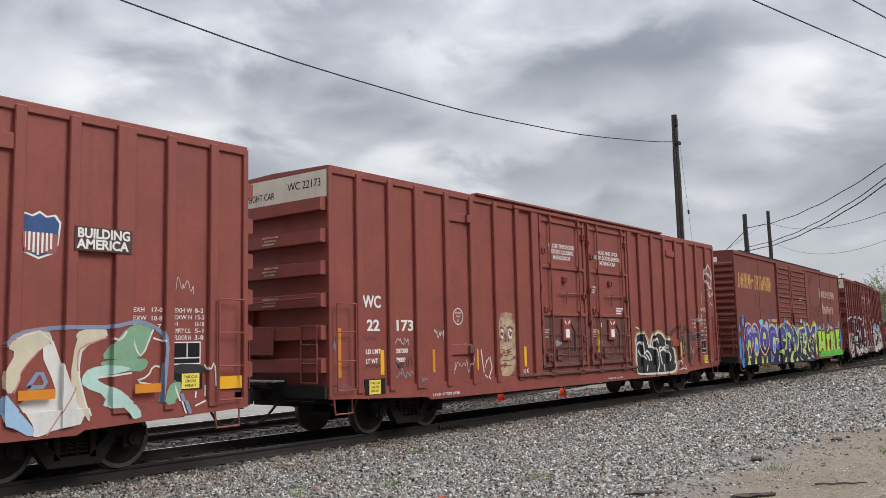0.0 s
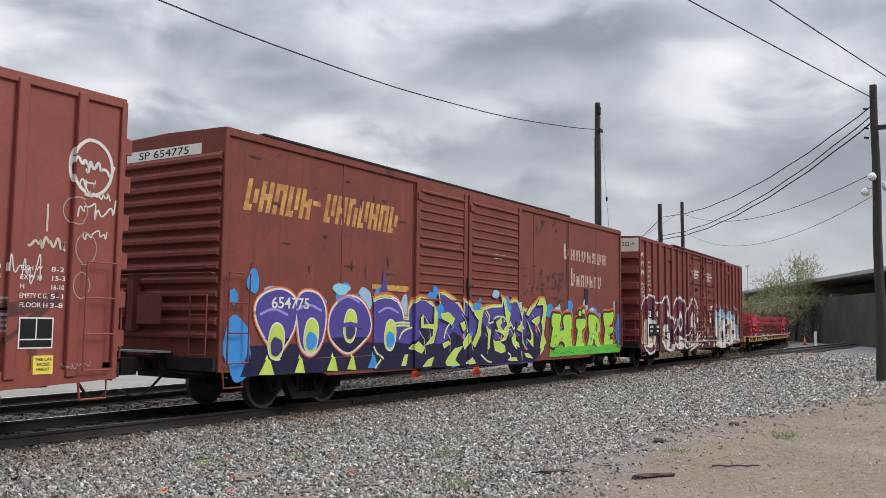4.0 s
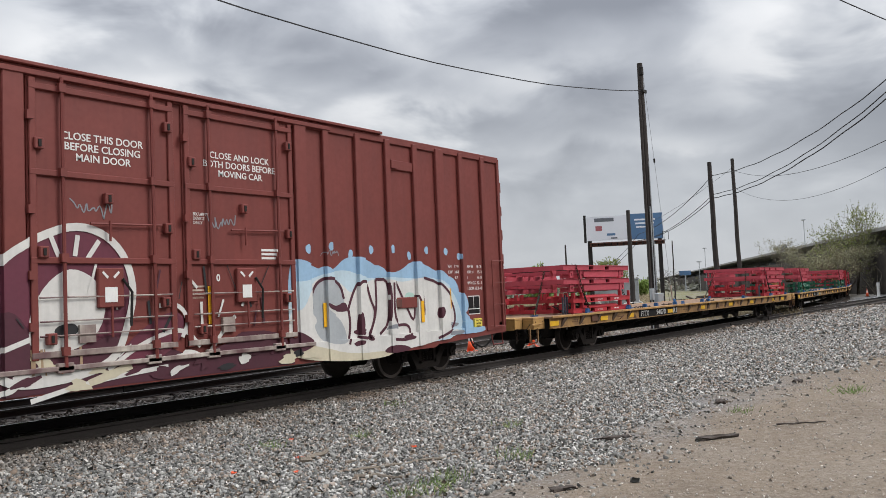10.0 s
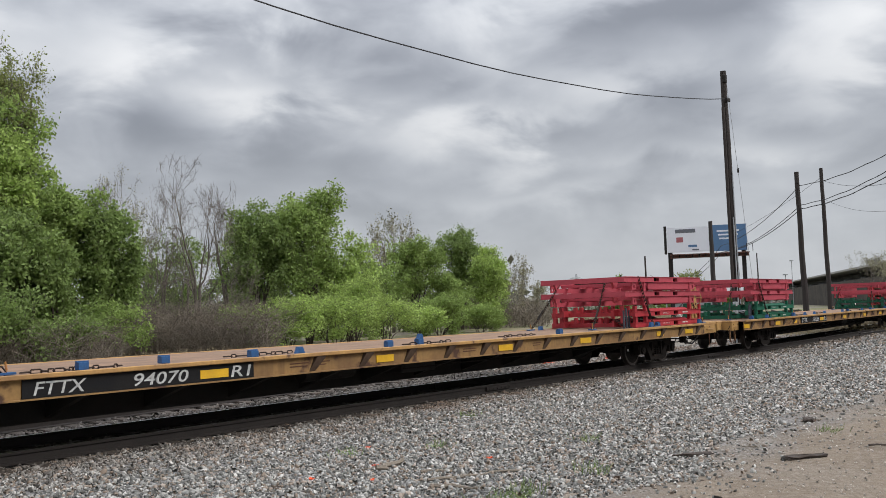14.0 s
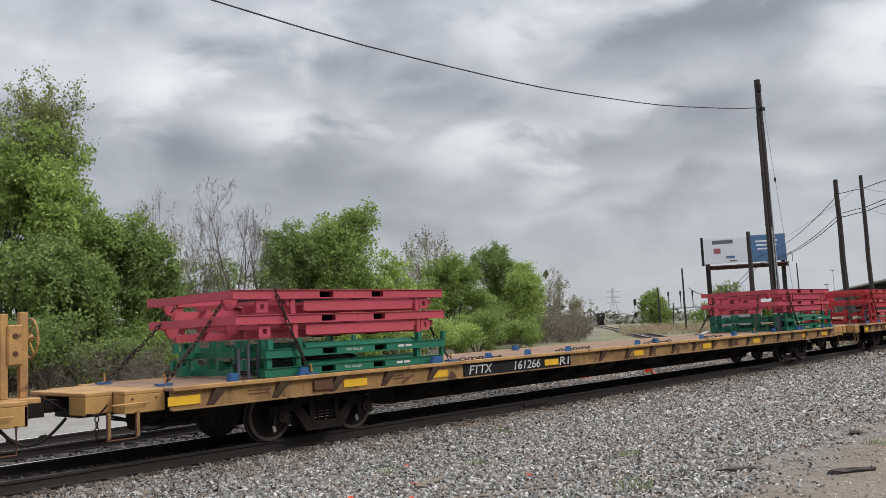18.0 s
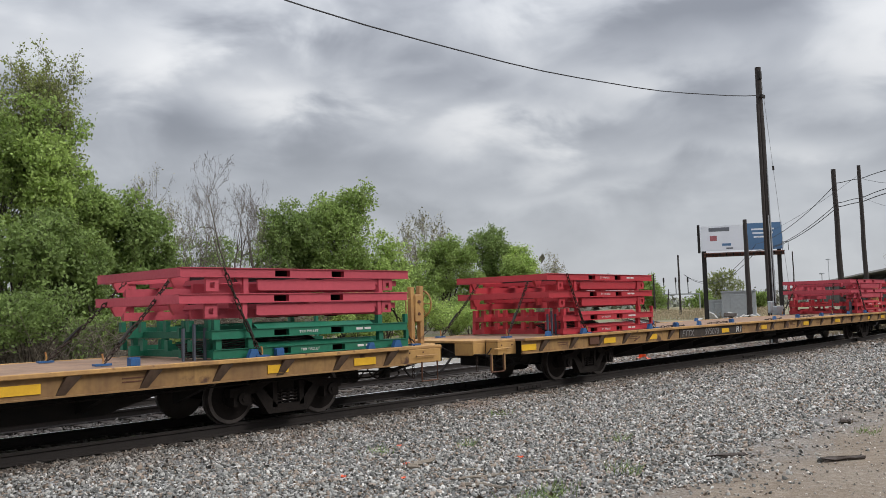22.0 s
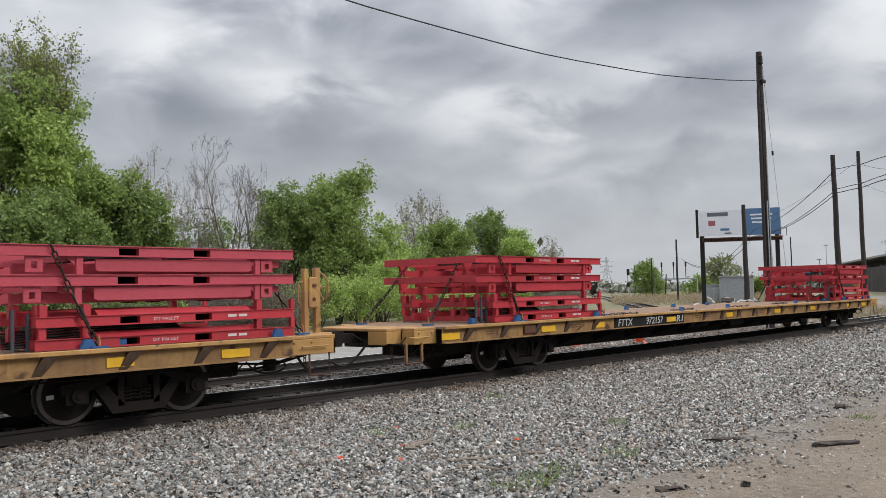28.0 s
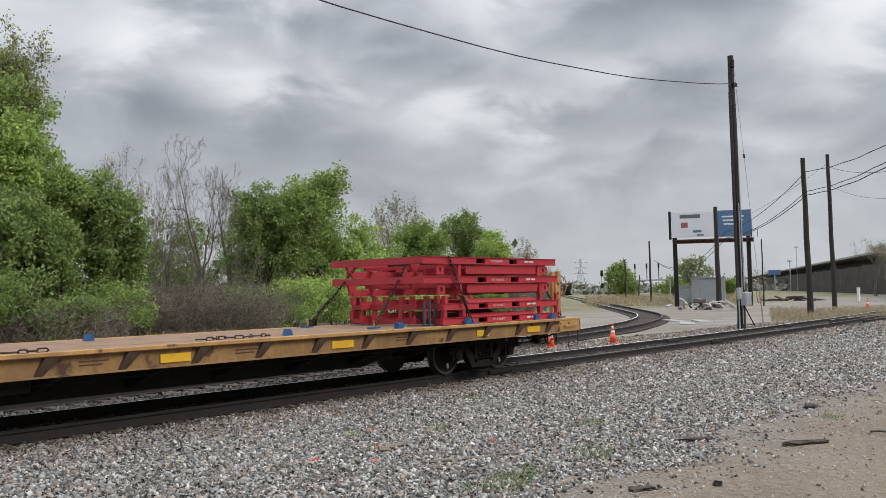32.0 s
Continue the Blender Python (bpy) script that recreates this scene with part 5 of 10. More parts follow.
def fork_tubes(p, z0, z1, material):
    """The two box tubes for the forks, through the pallet from side to side, their inner shade put into the colour."""
    for a, c in POCKET:
        bm = bmesh.new()
        w = PAL_W / 2 - 0.095
        box(bm, a - 0.012, a, -w, w, z0, z1)
        box(bm, c, c + 0.012, -w, w, z0, z1)
        box(bm, a, c, -w, w, z1 - 0.012, z1)
        box(bm, a, c, -w, w, z0, z0 + 0.012)
        # added plate halfway along, which stops light showing through
        box(bm, a, c, -0.02, 0.02, z0 + 0.012, z1 - 0.012)
        part("fork_tube", bm, "tube_dark", p, "fork pocket tube, coloured as its inner shade")


def stock_mark(p, words, x, z, width, y):
    lettering(words, 0.062, "mark_white", p, (x, y, z), width=width, depth=0.001)
    for k in range(2):
        part("stencil_bar", bbox(x + 1.25 + 0.19 * k, x + 1.40 + 0.19 * k, y - 0.001, y + 0.002, z + 0.004, z + 0.044), "mark_white", p)


def pallet_tall(material, mark):
    """Open steel pallet: a deep top frame with fork pockets on short legs, with hanging side plates."""
    p = thing("steel_pallet", "red painted open steel pallet frame with fork pockets", "pallet", group="pallets on the flatcars")
    tagged(p, label=("faded pink" if material == "pallet_pink" else "bright red") + " steel pallet frame with fork pockets, stacked on others")
    h = 0.40
    for sy in (-1, 1):
        y0, y1 = sorted((sy * PAL_W / 2, sy * (PAL_W / 2 - 0.09)))
        # the long beam, pierced by two pockets
        bm = bmesh.new()
        xs = [0.0, *POCKET[0], *POCKET[1], PAL_L]
        for i in range(5):
            if i in (1, 3):
                box(bm, xs[i], xs[i + 1], y0, y1, h - 0.025, h)
                box(bm, xs[i], xs[i + 1], y0, y1, h - 0.14, h - 0.125)
            else:
                box(bm, xs[i], xs[i + 1], y0, y1, h - 0.14, h)
        bmesh.ops.remove_doubles(bm, verts=bm.verts[:], dist=1e-5)
        part("long_beam", bm, material, p)
        y0, y1 = sorted((sy * (PAL_W / 2 - 0.03), sy * (PAL_W / 2 - 0.06)))
        bm = bmesh.new()
        plate(bm, [(1.38, 0.07), (1.44, 0.05), (3.86, 0.05), (3.92, 0.07), (3.92, 0.225), (1.38, 0.225)], y0, y1)
        part("side_plate", bm, material, p)
        part("inner_rail", bbox(0.35, 4.3, *sorted((sy * (PAL_W / 2 - 0.25), sy * (PAL_W / 2 - 0.31))), 0.02, 0.16), material, p)
        for x, w in ((1.10, 0.10), (3.98, 0.10)):
            part("leg", bbox(x, x + w, *sorted((sy * (PAL_W / 2 - 0.01), sy * (PAL_W / 2 - 0.11))), 0.0, h - 0.14, bev=0.008), material, p)
            bm = bmesh.new()
            plate(bm, [(x - 0.14, h - 0.14), (x, h - 0.14), (x, h - 0.28)], *sorted((sy * (PAL_W / 2 - 0.04), sy * (PAL_W / 2 - 0.055))))
            part("gusset", bm, material, p)
        for x in (0.44, 4.10):
            bm = bmesh.new()
            ya, yb = sorted((sy * (PAL_W / 2 - 0.02), sy * (PAL_W / 2 - 0.06)))
            box(bm, x, x + 0.07, ya, yb, 0.04, h - 0.14)
            box(bm, x + 0.15, x + 0.22, ya, yb, 0.04, h - 0.14)
            box(bm, x + 0.07, x + 0.15, ya, yb, 0.18, h - 0.14)
            box(bm, x + 0.07, x + 0.15, ya, yb, 0.04, 0.09)
            part("keyhole_bracket", bm, material, p)
        part("stub_beam", bbox(4.2, 4.5, *sorted((sy * (PAL_W / 2 - 0.1), sy * (PAL_W / 2 - 0.2))), 0.12, 0.22), material, p)
    fork_tubes(p, h - 0.14, h, material)
    # rolled edges: a thin flange along the top and the bottom of the side beams
    for sy in (-1, 1):
        for z in (h - 0.006, h - 0.146):
            part("flange", bbox(0.0, PAL_L, *sorted((sy * (PAL_W / 2 + 0.022), sy * (PAL_W / 2 - 0.09))), z, z + 0.012), material, p)
    if material == "pallet_red":
        stock_mark(p, "DT HARNESS", 2.20, h - 0.095, 0.42, -PAL_W / 2 - 0.003)
    for x in (0.0, PAL_L - 0.09):
        part("end_beam", bbox(x, x + 0.09, -PAL_W / 2 + 0.09, PAL_W / 2 - 0.09, h - 0.14, h), material, p)
    for x in (0.9, 2.4, 3.95):
        part("cross_beam", bbox(x, x + 0.08, -PAL_W / 2 + 0.09, PAL_W / 2 - 0.09, h - 0.22, h - 0.14), material, p)
    for y in (-0.95, 0.95):
        bm = bmesh.new()
        plate(bm, [(0.05, h - 0.14), (0.34, h - 0.14), (0.24, h - 0.30), (0.14, h - 0.30)], y - 0.03, y + 0.03)
        part("end_gusset", bm, material, p)
    for x in (2.2, 2.6, 3.5):
        part("wedge_block", bbox(x, x + 0.22, -0.6, -0.35, 0.0, 0.13, bev=0.04), "flat_rust", p)
    return p


def pallet_low(material, mark):
    """Base pallet: low frame with fork pockets, turned-up flanges and corner uprights."""
    p = thing("steel_pallet", "", "pallet", group="pallets on the flatcars")
    tagged(p, label={"pallet_green": "dark green", "pallet_red": "bright red", "pallet_pink": "faded pink"}[material] + " steel base pallet with fork pockets and flanges, stacked")
    h = 0.30
    for sy in (-1, 1):
        y0, y1 = sorted((sy * PAL_W / 2, sy * (PAL_W / 2 - 0.08)))
        bm = bmesh.new()
        xs = [0.55, *POCKET[0], *POCKET[1], PAL_L - 0.02]
        for i in range(5):
            if i in (1, 3):
                box(bm, xs[i], xs[i + 1], y0, y1, 0.115, 0.135)
                box(bm, xs[i], xs[i + 1], y0, y1, 0.0, 0.02)
            else:
                box(bm, xs[i], xs[i + 1], y0, y1, 0.0, 0.135)
        bmesh.ops.remove_doubles(bm, verts=bm.verts[:], dist=1e-5)
        part("long_beam", bm, material, p)
        bm = bmesh.new()
        ya, yb = sy * (PAL_W / 2 - 0.02), sy * (PAL_W / 2 - 0.14)
        v = [bm.verts.new(c) for c in ((1.40, ya, 0.135), (3.88, ya, 0.135), (3.88, yb, 0.215), (1.40, yb, 0.215), (1.40, ya, 0.125), (3.88, ya, 0.125), (3.88, yb, 0.20), (1.40, yb, 0.20))]
        for f in ((0, 1, 2, 3), (7, 6, 5, 4), (0, 4, 5, 1), (2, 6, 7, 3), (0, 3, 7, 4), (1, 5, 6, 2)):
            bm.faces.new([v[k] for k in f])
        part("side_flange", bm, material, p)
        for x in (0.60, 1.18, 3.98):
            part("leg", bbox(x, x + 0.10, *sorted((sy * (PAL_W / 2 - 0.005), sy * (PAL_W / 2 - 0.1))), 0.135, h), material, p)
        part("corner_upright", bbox(PAL_L - 0.07, PAL_L, *sorted((sy * PAL_W / 2, sy * (PAL_W / 2 - 0.07))), 0.135, h), material, p)
        part("inner_rail", bbox(0.3, 4.4, *sorted((sy * 0.85, sy * 0.78)), 0.03, 0.2), material, p)
    for x in (0.55, 1.2, 2.4, 3.95, PAL_L - 0.1):
        part("cross_beam", bbox(x, x + 0.08, -PAL_W / 2 + 0.08, PAL_W / 2 - 0.08, 0.02, 0.13), material, p)
    for x in (0.30, 0.62):
        for y in (-1.1, -0.4, 0.4, 1.1):
            part("upright", bbox(x, x + 0.08, y - 0.05, y + 0.05, 0.13, h), material, p)
    fork_tubes(p, 0.0, 0.135, material)
    for sy in (-1, 1):
        for z in (-0.003, 0.131):
            part("flange", bbox(0.55, PAL_L - 0.02, *sorted((sy * (PAL_W / 2 + 0.02), sy * (PAL_W / 2 - 0.08))), z + 0.004, z + 0.014), material, p)
    stock_mark(p, mark, 2.20, 0.045, 0.40, -PAL_W / 2 - 0.003)
    return p

# ---- spray paint on the cars, laid over the posts and panels ----
SPRAY = {"spray_white": (0.66, 0.64, 0.60), "spray_cream": (0.58, 0.52, 0.38), "spray_black": (0.02, 0.02, 0.022), "spray_maroon": (0.075, 0.018, 0.03), "spray_plum": (0.13, 0.025, 0.045),
         "spray_purple": (0.068, 0.050, 0.26), "spray_navy": (0.035, 0.03, 0.12), "spray_ink": (0.006, 0.004, 0.035), "spray_pale_lime": (0.62, 0.70, 0.38), "spray_lilac": (0.30, 0.26, 0.62), "spray_lime": (0.48, 0.62, 0.10), "spray_green": (0.10, 0.46, 0.045), "spray_lime_green": (0.36, 0.62, 0.055), "spray_deep_green": (0.03, 0.30, 0.045),
         "spray_blue": (0.04, 0.25, 0.62), "spray_sky": (0.30, 0.46, 0.62), "spray_aqua": (0.25, 0.58, 0.72), "spray_pink": (0.70, 0.16, 0.32), "spray_orange": (0.62, 0.13, 0.04), "spray_mint": (0.20, 0.36, 0.22), "spray_tan": (0.36, 0.25, 0.15), "spray_grey": (0.24, 0.25, 0.27), "spray_brown": (0.13, 0.07, 0.05), "spray_grey_blue": (0.20, 0.25, 0.36), "spray_aqua_pale": (0.42, 0.60, 0.53), "spray_pink_dull": (0.50, 0.22, 0.20), "spray_sand": (0.44, 0.35, 0.24), "spray_pale": (0.50, 0.62, 0.68), "spray_grey_pale": (0.40, 0.42, 0.43), "spray_ochre": (0.36, 0.27, 0.09)}
for k, c in SPRAY.items():
    M[k] = mat(k, c, tuple(0.62 * v + 0.008 for v in c), rough=0.6, scale=1.8, fine=16, spread=0.45, streak=0.3, bump=0.03)


M["ghost_black"] = mat("ghost_black", (0.060, 0.026, 0.024), (0.12, 0.035, 0.028), rough=0.75, scale=5, fine=22, spread=0.8)
M["chalk"] = mat("chalk", (0.42, 0.34, 0.31), (0.25, 0.12, 0.10), rough=0.85, scale=6, fine=40, spread=0.7)
M["grime"] = mat("grime", (0.085, 0.030, 0.026), (0.15, 0.045, 0.035), rough=0.85, scale=6, fine=30, spread=1.0)


def flat_side(x):
    return 0.0


LAID = 0


def drape(bm, name, material, car, layer, depth, cuts, half=BOX_HALF, label=""):
    """Lays a flat shape (x, 0, z) over a car's side, stepping out with the posts."""
    global LAID
    LAID += 1
    lift = 0.0025 * layer + 0.00012 * (LAID % 20)
    bmesh.ops.triangulate(bm, faces=bm.faces)
    bmesh.ops.bisect_plane(bm, geom=bm.verts[:] + bm.edges[:] + bm.faces[:], plane_co=(0, 0, 0.972 + lift), plane_no=(0, 0, 1), dist=1e-5)
    xs = [v.co.x for v in bm.verts]
    lo, hi = min(xs), max(xs)
    steps = [(a - lift, b + lift, depth((a + b) / 2)) for a, b in zip(cuts[::2], cuts[1::2])]
    plain = depth(-99.0)
    for c in [s for a, b, d in steps for s in (a, b)]:
        if lo < c < hi:
            bmesh.ops.bisect_plane(bm, geom=bm.verts[:] + bm.edges[:] + bm.faces[:], plane_co=(c, 0, 0), plane_no=(1, 0, 0), dist=1e-5)
    bm.verts.index_update()
    bm.edges.index_update()
    verts, index, faces, seams = [], {}, [], {}
    for f in bm.faces:
        mid = f.calc_center_median()
        d = max([plain] + [s for a, b, s in steps if a < mid.x < b])
        if mid.z < 0.972 + lift:
            d = max(d, 0.05)
        row = []
        for v in f.verts:
            key = (v.index, d)
            if key not in index:
                index[key] = len(verts)
                verts.append((v.co.x, -half - d - lift, v.co.z))
            row.append(index[key])
        faces.append(row)
        for e in f.edges:
            seams.setdefault(e.index, [tuple(v.index for v in e.verts)]).append(d)
    for (a, b), *ds in seams.values():
        if len(ds) == 2 and ds[0] != ds[1]:
            faces.append([index[a, ds[0]], index[b, ds[0]], index[b, ds[1]], index[a, ds[1]]])
    bm.free()
    me = bpy.data.meshes.new(name)
    me.from_pydata(verts, [], faces)
    me.materials.append(M[material])
    o = new(name, me)
    o.parent = car
    if label:
        tagged(o, label)
    return o


def shape(outline):
    bm = bmesh.new()
    bm.faces.new([bm.verts.new((x, 0, z)) for x, z in outline])
    bm.normal_update()
    bm.verts.index_update()
    return bm


def rounded(pts, closed=True, times=2):
    """Cuts the corners of an outline or a stroke."""
    for _ in range(times):
        pairs = list(zip(pts, pts[1:] + pts[:1])) if closed else list(zip(pts, pts[1:]))
        out = [] if closed else [pts[0]]
        for (a, b), (c, d) in pairs:
            out += [(a * 0.75 + c * 0.25, b * 0.75 + d * 0.25), (a * 0.25 + c * 0.75, b * 0.25 + d * 0.75)]
        pts = out if closed else out + [pts[-1]]
    return pts


def blob(cx, cz, rx, rz, seed=0, wob=0.08, n=30, turn=0.0):
    r = random.Random(seed)
    a, b, p, q = r.uniform(0, 6), r.uniform(0, 6), r.randint(2, 3), r.randint(4, 6)
    out = []
    for i in range(n):
        t = 2 * math.pi * i / n
        k = 1 + wob * math.sin(p * t + a) + wob * 0.5 * math.sin(q * t + b)
        x, z = rx * k * math.cos(t), rz * k * math.sin(t)
        out.append((cx + x * math.cos(turn) - z * math.sin(turn), cz + x * math.sin(turn) + z * math.cos(turn)))
    return out


def text_shape(word, size, fat, width, x, z, slant=0.0):
    c = bpy.data.curves.new("word", "FONT")
    c.body, c.size, c.offset, c.resolution_u = word, size, fat, 3
    o = bpy.data.objects.new("word", c)
    me = bpy.data.meshes.new_from_object(o)
    bpy.data.objects.remove(o)
    bpy.data.curves.remove(c)
    bm = bmesh.new()
    bm.from_mesh(me)
    bpy.data.meshes.remove(me)
    xs = [v.co.x for v in bm.verts]
    k, x0 = width / (max(xs) - min(xs)), min(xs)
    for v in bm.verts:
        v.co = Vector((x + (v.co.x - x0) * k + v.co.y * slant, 0, z + v.co.y))
    bm.verts.index_update()
    return bm


def ribbon(pts, w, bm=None):
    """A flat stroke of width w along points."""
    bm = bm or bmesh.new()
    pts = [Vector((x, 0, z)) for x, z in pts]
    prev = None
    for i, p in enumerate(pts):
        d = (pts[min(i + 1, len(pts) - 1)] - pts[max(i - 1, 0)])
        nrm = Vector((-d.z, 0, d.x)).normalized() * w / 2
        a, b = bm.verts.new(p + nrm), bm.verts.new(p - nrm)
        if prev:
            bm.faces.new((prev[0], prev[1], b, a))
        prev = (a, b)
    bm.verts.index_update()
    return bm


def scribble(x, z, w, h, seed, loops=5, lw=0.03):
    """An unreadable tag: one looping stroke in its box."""
    r = random.Random(seed)
    n = loops * 3
    pts, up = [], r.random() < 0.5
    for i in range(n):
        up = not up if r.random() < 0.8 else up
        u = (i + r.uniform(-0.9, 0.9)) / (n - 1)
        pts.append((x + w * min(max(u, 0.0), 1.0), z + h * (r.uniform(0.6, 1.0) if up else r.uniform(0.0, 0.45))))
    pts = rounded(pts, False, 2)
    lw *= 0.8
    return ribbon(pts, lw)


M["face_worn"] = mat("face_worn", (0.40, 0.31, 0.20), (0.24, 0.10, 0.07), rough=0.8, scale=6, fine=26, spread=0.9)
M["sand_worn"] = mat("sand_worn", (0.47, 0.37, 0.24), (0.30, 0.17, 0.11), rough=0.8, scale=7, fine=30, spread=0.8)


def graffiti_a(car):
    """Small tags, a pale patch and a black throw-up with white outline."""
    def put(bm, mt, layer=1, name="graffiti"):
        return drape(bm, name, mt, car, layer, side_depth, SIDE_CUTS)
    put(shape(rounded([(5.40, 0.96), (6.22, 1.0), (6.20, 1.75), (6.24, 2.42), (5.85, 2.50), (5.38, 2.40), (5.44, 1.7)])), "face_worn")
    put(shape(blob(5.84, 2.22, 0.30, 0.16, 9, 0.12)), "sand_worn", 2)
    put(shape(blob(5.80, 1.38, 0.36, 0.40, 4, 0.05)), "sand_worn", 2)
    for x in (5.58, 5.98):
        put(ribbon([(x - 0.13, 2.10), (x, 2.14), (x + 0.13, 2.08)], 0.05), "spray_brown", 3)
    for x in (5.62, 5.98):
        put(shape(blob(x, 1.97, 0.08, 0.12, 6)), "spray_white", 3)
        put(shape(blob(x + 0.02, 1.96, 0.035, 0.05, 6)), "spray_black", 4)
    for k in range(4):
        put(ribbon([(5.55, 1.62 - 0.13 * k), (5.8, 1.58 - 0.12 * k), (6.05, 1.62 - 0.13 * k)], 0.018), "spray_brown", 3)
    rf = random.Random(57)
    for i in range(22):
        put(shape(blob(rf.uniform(5.42, 6.2), rf.uniform(1.0, 2.45), rf.uniform(0.025, 0.09), rf.uniform(0.02, 0.06), i, 0.4, 12)), "boxcar_red", 4, "bare_patch")
    # grime and scuffs low on the doors
    rg = random.Random(31)
    for i in range(26):
        x, z = rg.uniform(7.5, 12.1), rg.uniform(1.2, 2.3)
        put(shape(blob(x, z, rg.uniform(0.15, 0.45), rg.uniform(0.06, 0.22), i, 0.3, 16)), "grime", 1, "grime_patch")
    for x in (8.15, 10.4):
        put(shape(blob(x, 1.72, 0.16, 0.07, 4, 0.25, 14)), "spray_grey", 2, "scuff")
    # throw-up
    def fill(mt, layer, *pts):
        put(shape(rounded(list(pts))), mt, layer)

    def line(w, *pts):
        put(ribbon(rounded(list(pts), False), w), "spray_white", 4)
    fill('spray_ochre', 1, (12.50, 1.78), (12.59, 1.90), (12.92, 2.02), (13.38, 2.04), (13.60, 1.88), (13.71, 1.74), (13.83, 1.83), (13.96, 2.01), (14.29, 2.09), (14.73, 2.03), (14.97, 1.85), (15.23, 1.86), (15.41, 1.74), (15.50, 1.55), (15.73, 1.41), (15.79, 1.16), (15.71, 0.78), (15.51, 0.63), (12.63, 0.72), (12.52, 0.95), (12.48, 1.34), (12.52, 1.50))
    fill('spray_white', 2, (12.56, 1.74), (12.64, 1.86), (12.92, 1.97), (13.38, 1.99), (13.56, 1.82), (13.63, 1.59), (13.79, 1.61), (13.80, 1.78), (13.96, 1.96), (14.29, 2.03), (14.73, 1.96), (14.91, 1.79), (15.20, 1.80), (15.34, 1.65), (15.52, 1.53), (15.65, 1.34), (15.66, 1.07), (15.58, 0.79), (15.43, 0.68), (13.93, 0.69), (12.72, 0.71), (12.60, 0.86), (12.57, 1.18), (12.61, 1.46))
    fill('spray_black', 3, (12.62, 1.70), (12.69, 1.82), (12.94, 1.93), (13.36, 1.95), (13.52, 1.79), (13.59, 1.53), (13.83, 1.53), (13.88, 1.74), (14.00, 1.91), (14.29, 1.98), (14.69, 1.91), (14.86, 1.72), (15.18, 1.74), (15.27, 1.63), (15.47, 1.48), (15.57, 1.30), (15.58, 1.07), (15.49, 0.83), (15.36, 0.74), (13.93, 0.75), (12.73, 0.77), (12.66, 0.88), (12.63, 1.18), (12.66, 1.43))
    line(0.062, (12.76, 1.56), (12.89, 1.67), (13.04, 1.70), (13.12, 1.65), (13.15, 1.32))
    line(0.062, (12.87, 1.45), (13.00, 1.33), (13.14, 1.24))
    line(0.062, (13.15, 1.34), (13.36, 1.44), (13.55, 1.42), (13.73, 1.31), (13.81, 1.18), (13.75, 1.12))
    line(0.062, (13.42, 1.32), (13.56, 1.25), (13.66, 1.13))
    line(0.062, (13.18, 1.24), (13.38, 1.11), (13.41, 0.90), (13.32, 0.82))
    line(0.062, (13.60, 1.55), (13.88, 1.55), (14.08, 1.46), (14.20, 1.21), (14.19, 0.95), (14.05, 0.78))
    line(0.062, (13.90, 1.55), (13.97, 1.74), (14.09, 1.80), (14.15, 1.78), (14.18, 1.65))
    line(0.062, (14.40, 1.49), (14.50, 1.20), (14.62, 0.93), (14.65, 0.75))
    line(0.062, (14.38, 1.49), (14.57, 1.54))
    line(0.062, (14.46, 1.40), (14.75, 1.47), (14.99, 1.35), (15.11, 1.20), (15.02, 1.08))
    line(0.062, (14.88, 1.74), (14.93, 1.45))
    line(0.062, (14.60, 1.49), (14.84, 1.52))
    line(0.062, (15.10, 1.54), (15.31, 1.59), (15.48, 1.46))
    line(0.035, (12.74, 2.06), (12.77, 2.17), (13.05, 2.08))
    line(0.035, (15.72, 1.07), (15.80, 0.93), (15.90, 1.11), (16.01, 0.92), (16.05, 1.16))
    line(0.035, (15.79, 0.76), (16.11, 0.84), (16.46, 0.72), (16.31, 0.91))
    # tags by the corner, upright strokes and smears
    for k, (x, z, w, h, s, lw, mt) in enumerate(((18.55, 3.12, 0.78, 0.42, 11, 0.032, "spray_white"), (18.6, 3.62, 0.35, 0.2, 12, 0.03, "spray_white"), (18.7, 2.85, 0.5, 0.2, 13, 0.025, "spray_white"), (17.6, 2.05, 0.55, 0.7, 14, 0.022, "spray_white"),
                                              (3.1, 1.85, 0.32, 0.26, 15, 0.018, "spray_white"), (3.65, 1.56, 0.55, 0.22, 16, 0.030, "spray_white"), (3.72, 1.05, 0.7, 0.45, 17, 0.016, "spray_white"), (1.78, 1.74, 0.5, 0.2, 18, 0.014, "spray_white"),
                                              (1.85, 1.22, 0.5, 0.3, 19, 0.022, "spray_black"), (1.75, 1.06, 0.65, 0.3, 20, 0.03, "spray_grey"), (2.55, 0.96, 0.28, 0.16, 21, 0.02, "spray_grey"), (0.9, 1.28, 0.5, 0.12, 22, 0.018, "spray_black"), (0.05, 1.5, 0.14, 0.5, 23, 0.012, "spray_grey"), (0.05, 0.9, 0.6, 0.2, 24, 0.012, "spray_grey"), (0.9, 1.8, 0.4, 0.2, 25, 0.012, "spray_plum"), (16.0, 1.15, 0.4, 0.7, 26, 0.018, "spray_grey"))):
        put(scribble(x, z, w, h, s, 4, lw), mt, 2, "tag")
    put(ribbon([(4.78, 1.62), (4.88, 1.1), (4.98, 1.35), (5.12, 1.45), (5.2, 1.2), (5.05, 0.95), (4.92, 1.05)], 0.035), "spray_white", 2, "tag")
    for x, z, w, h in ((16.3, 1.2, 0.55, 0.8), (15.3, 1.95, 0.3, 0.3), (16.75, 1.0, 0.3, 1.0)):
        put(shape(blob(x, z + h / 2, w / 2, h / 2, int(x * 10), 0.15)), "spray_black" if w > 0.5 else "spray_brown", 1, "smear")
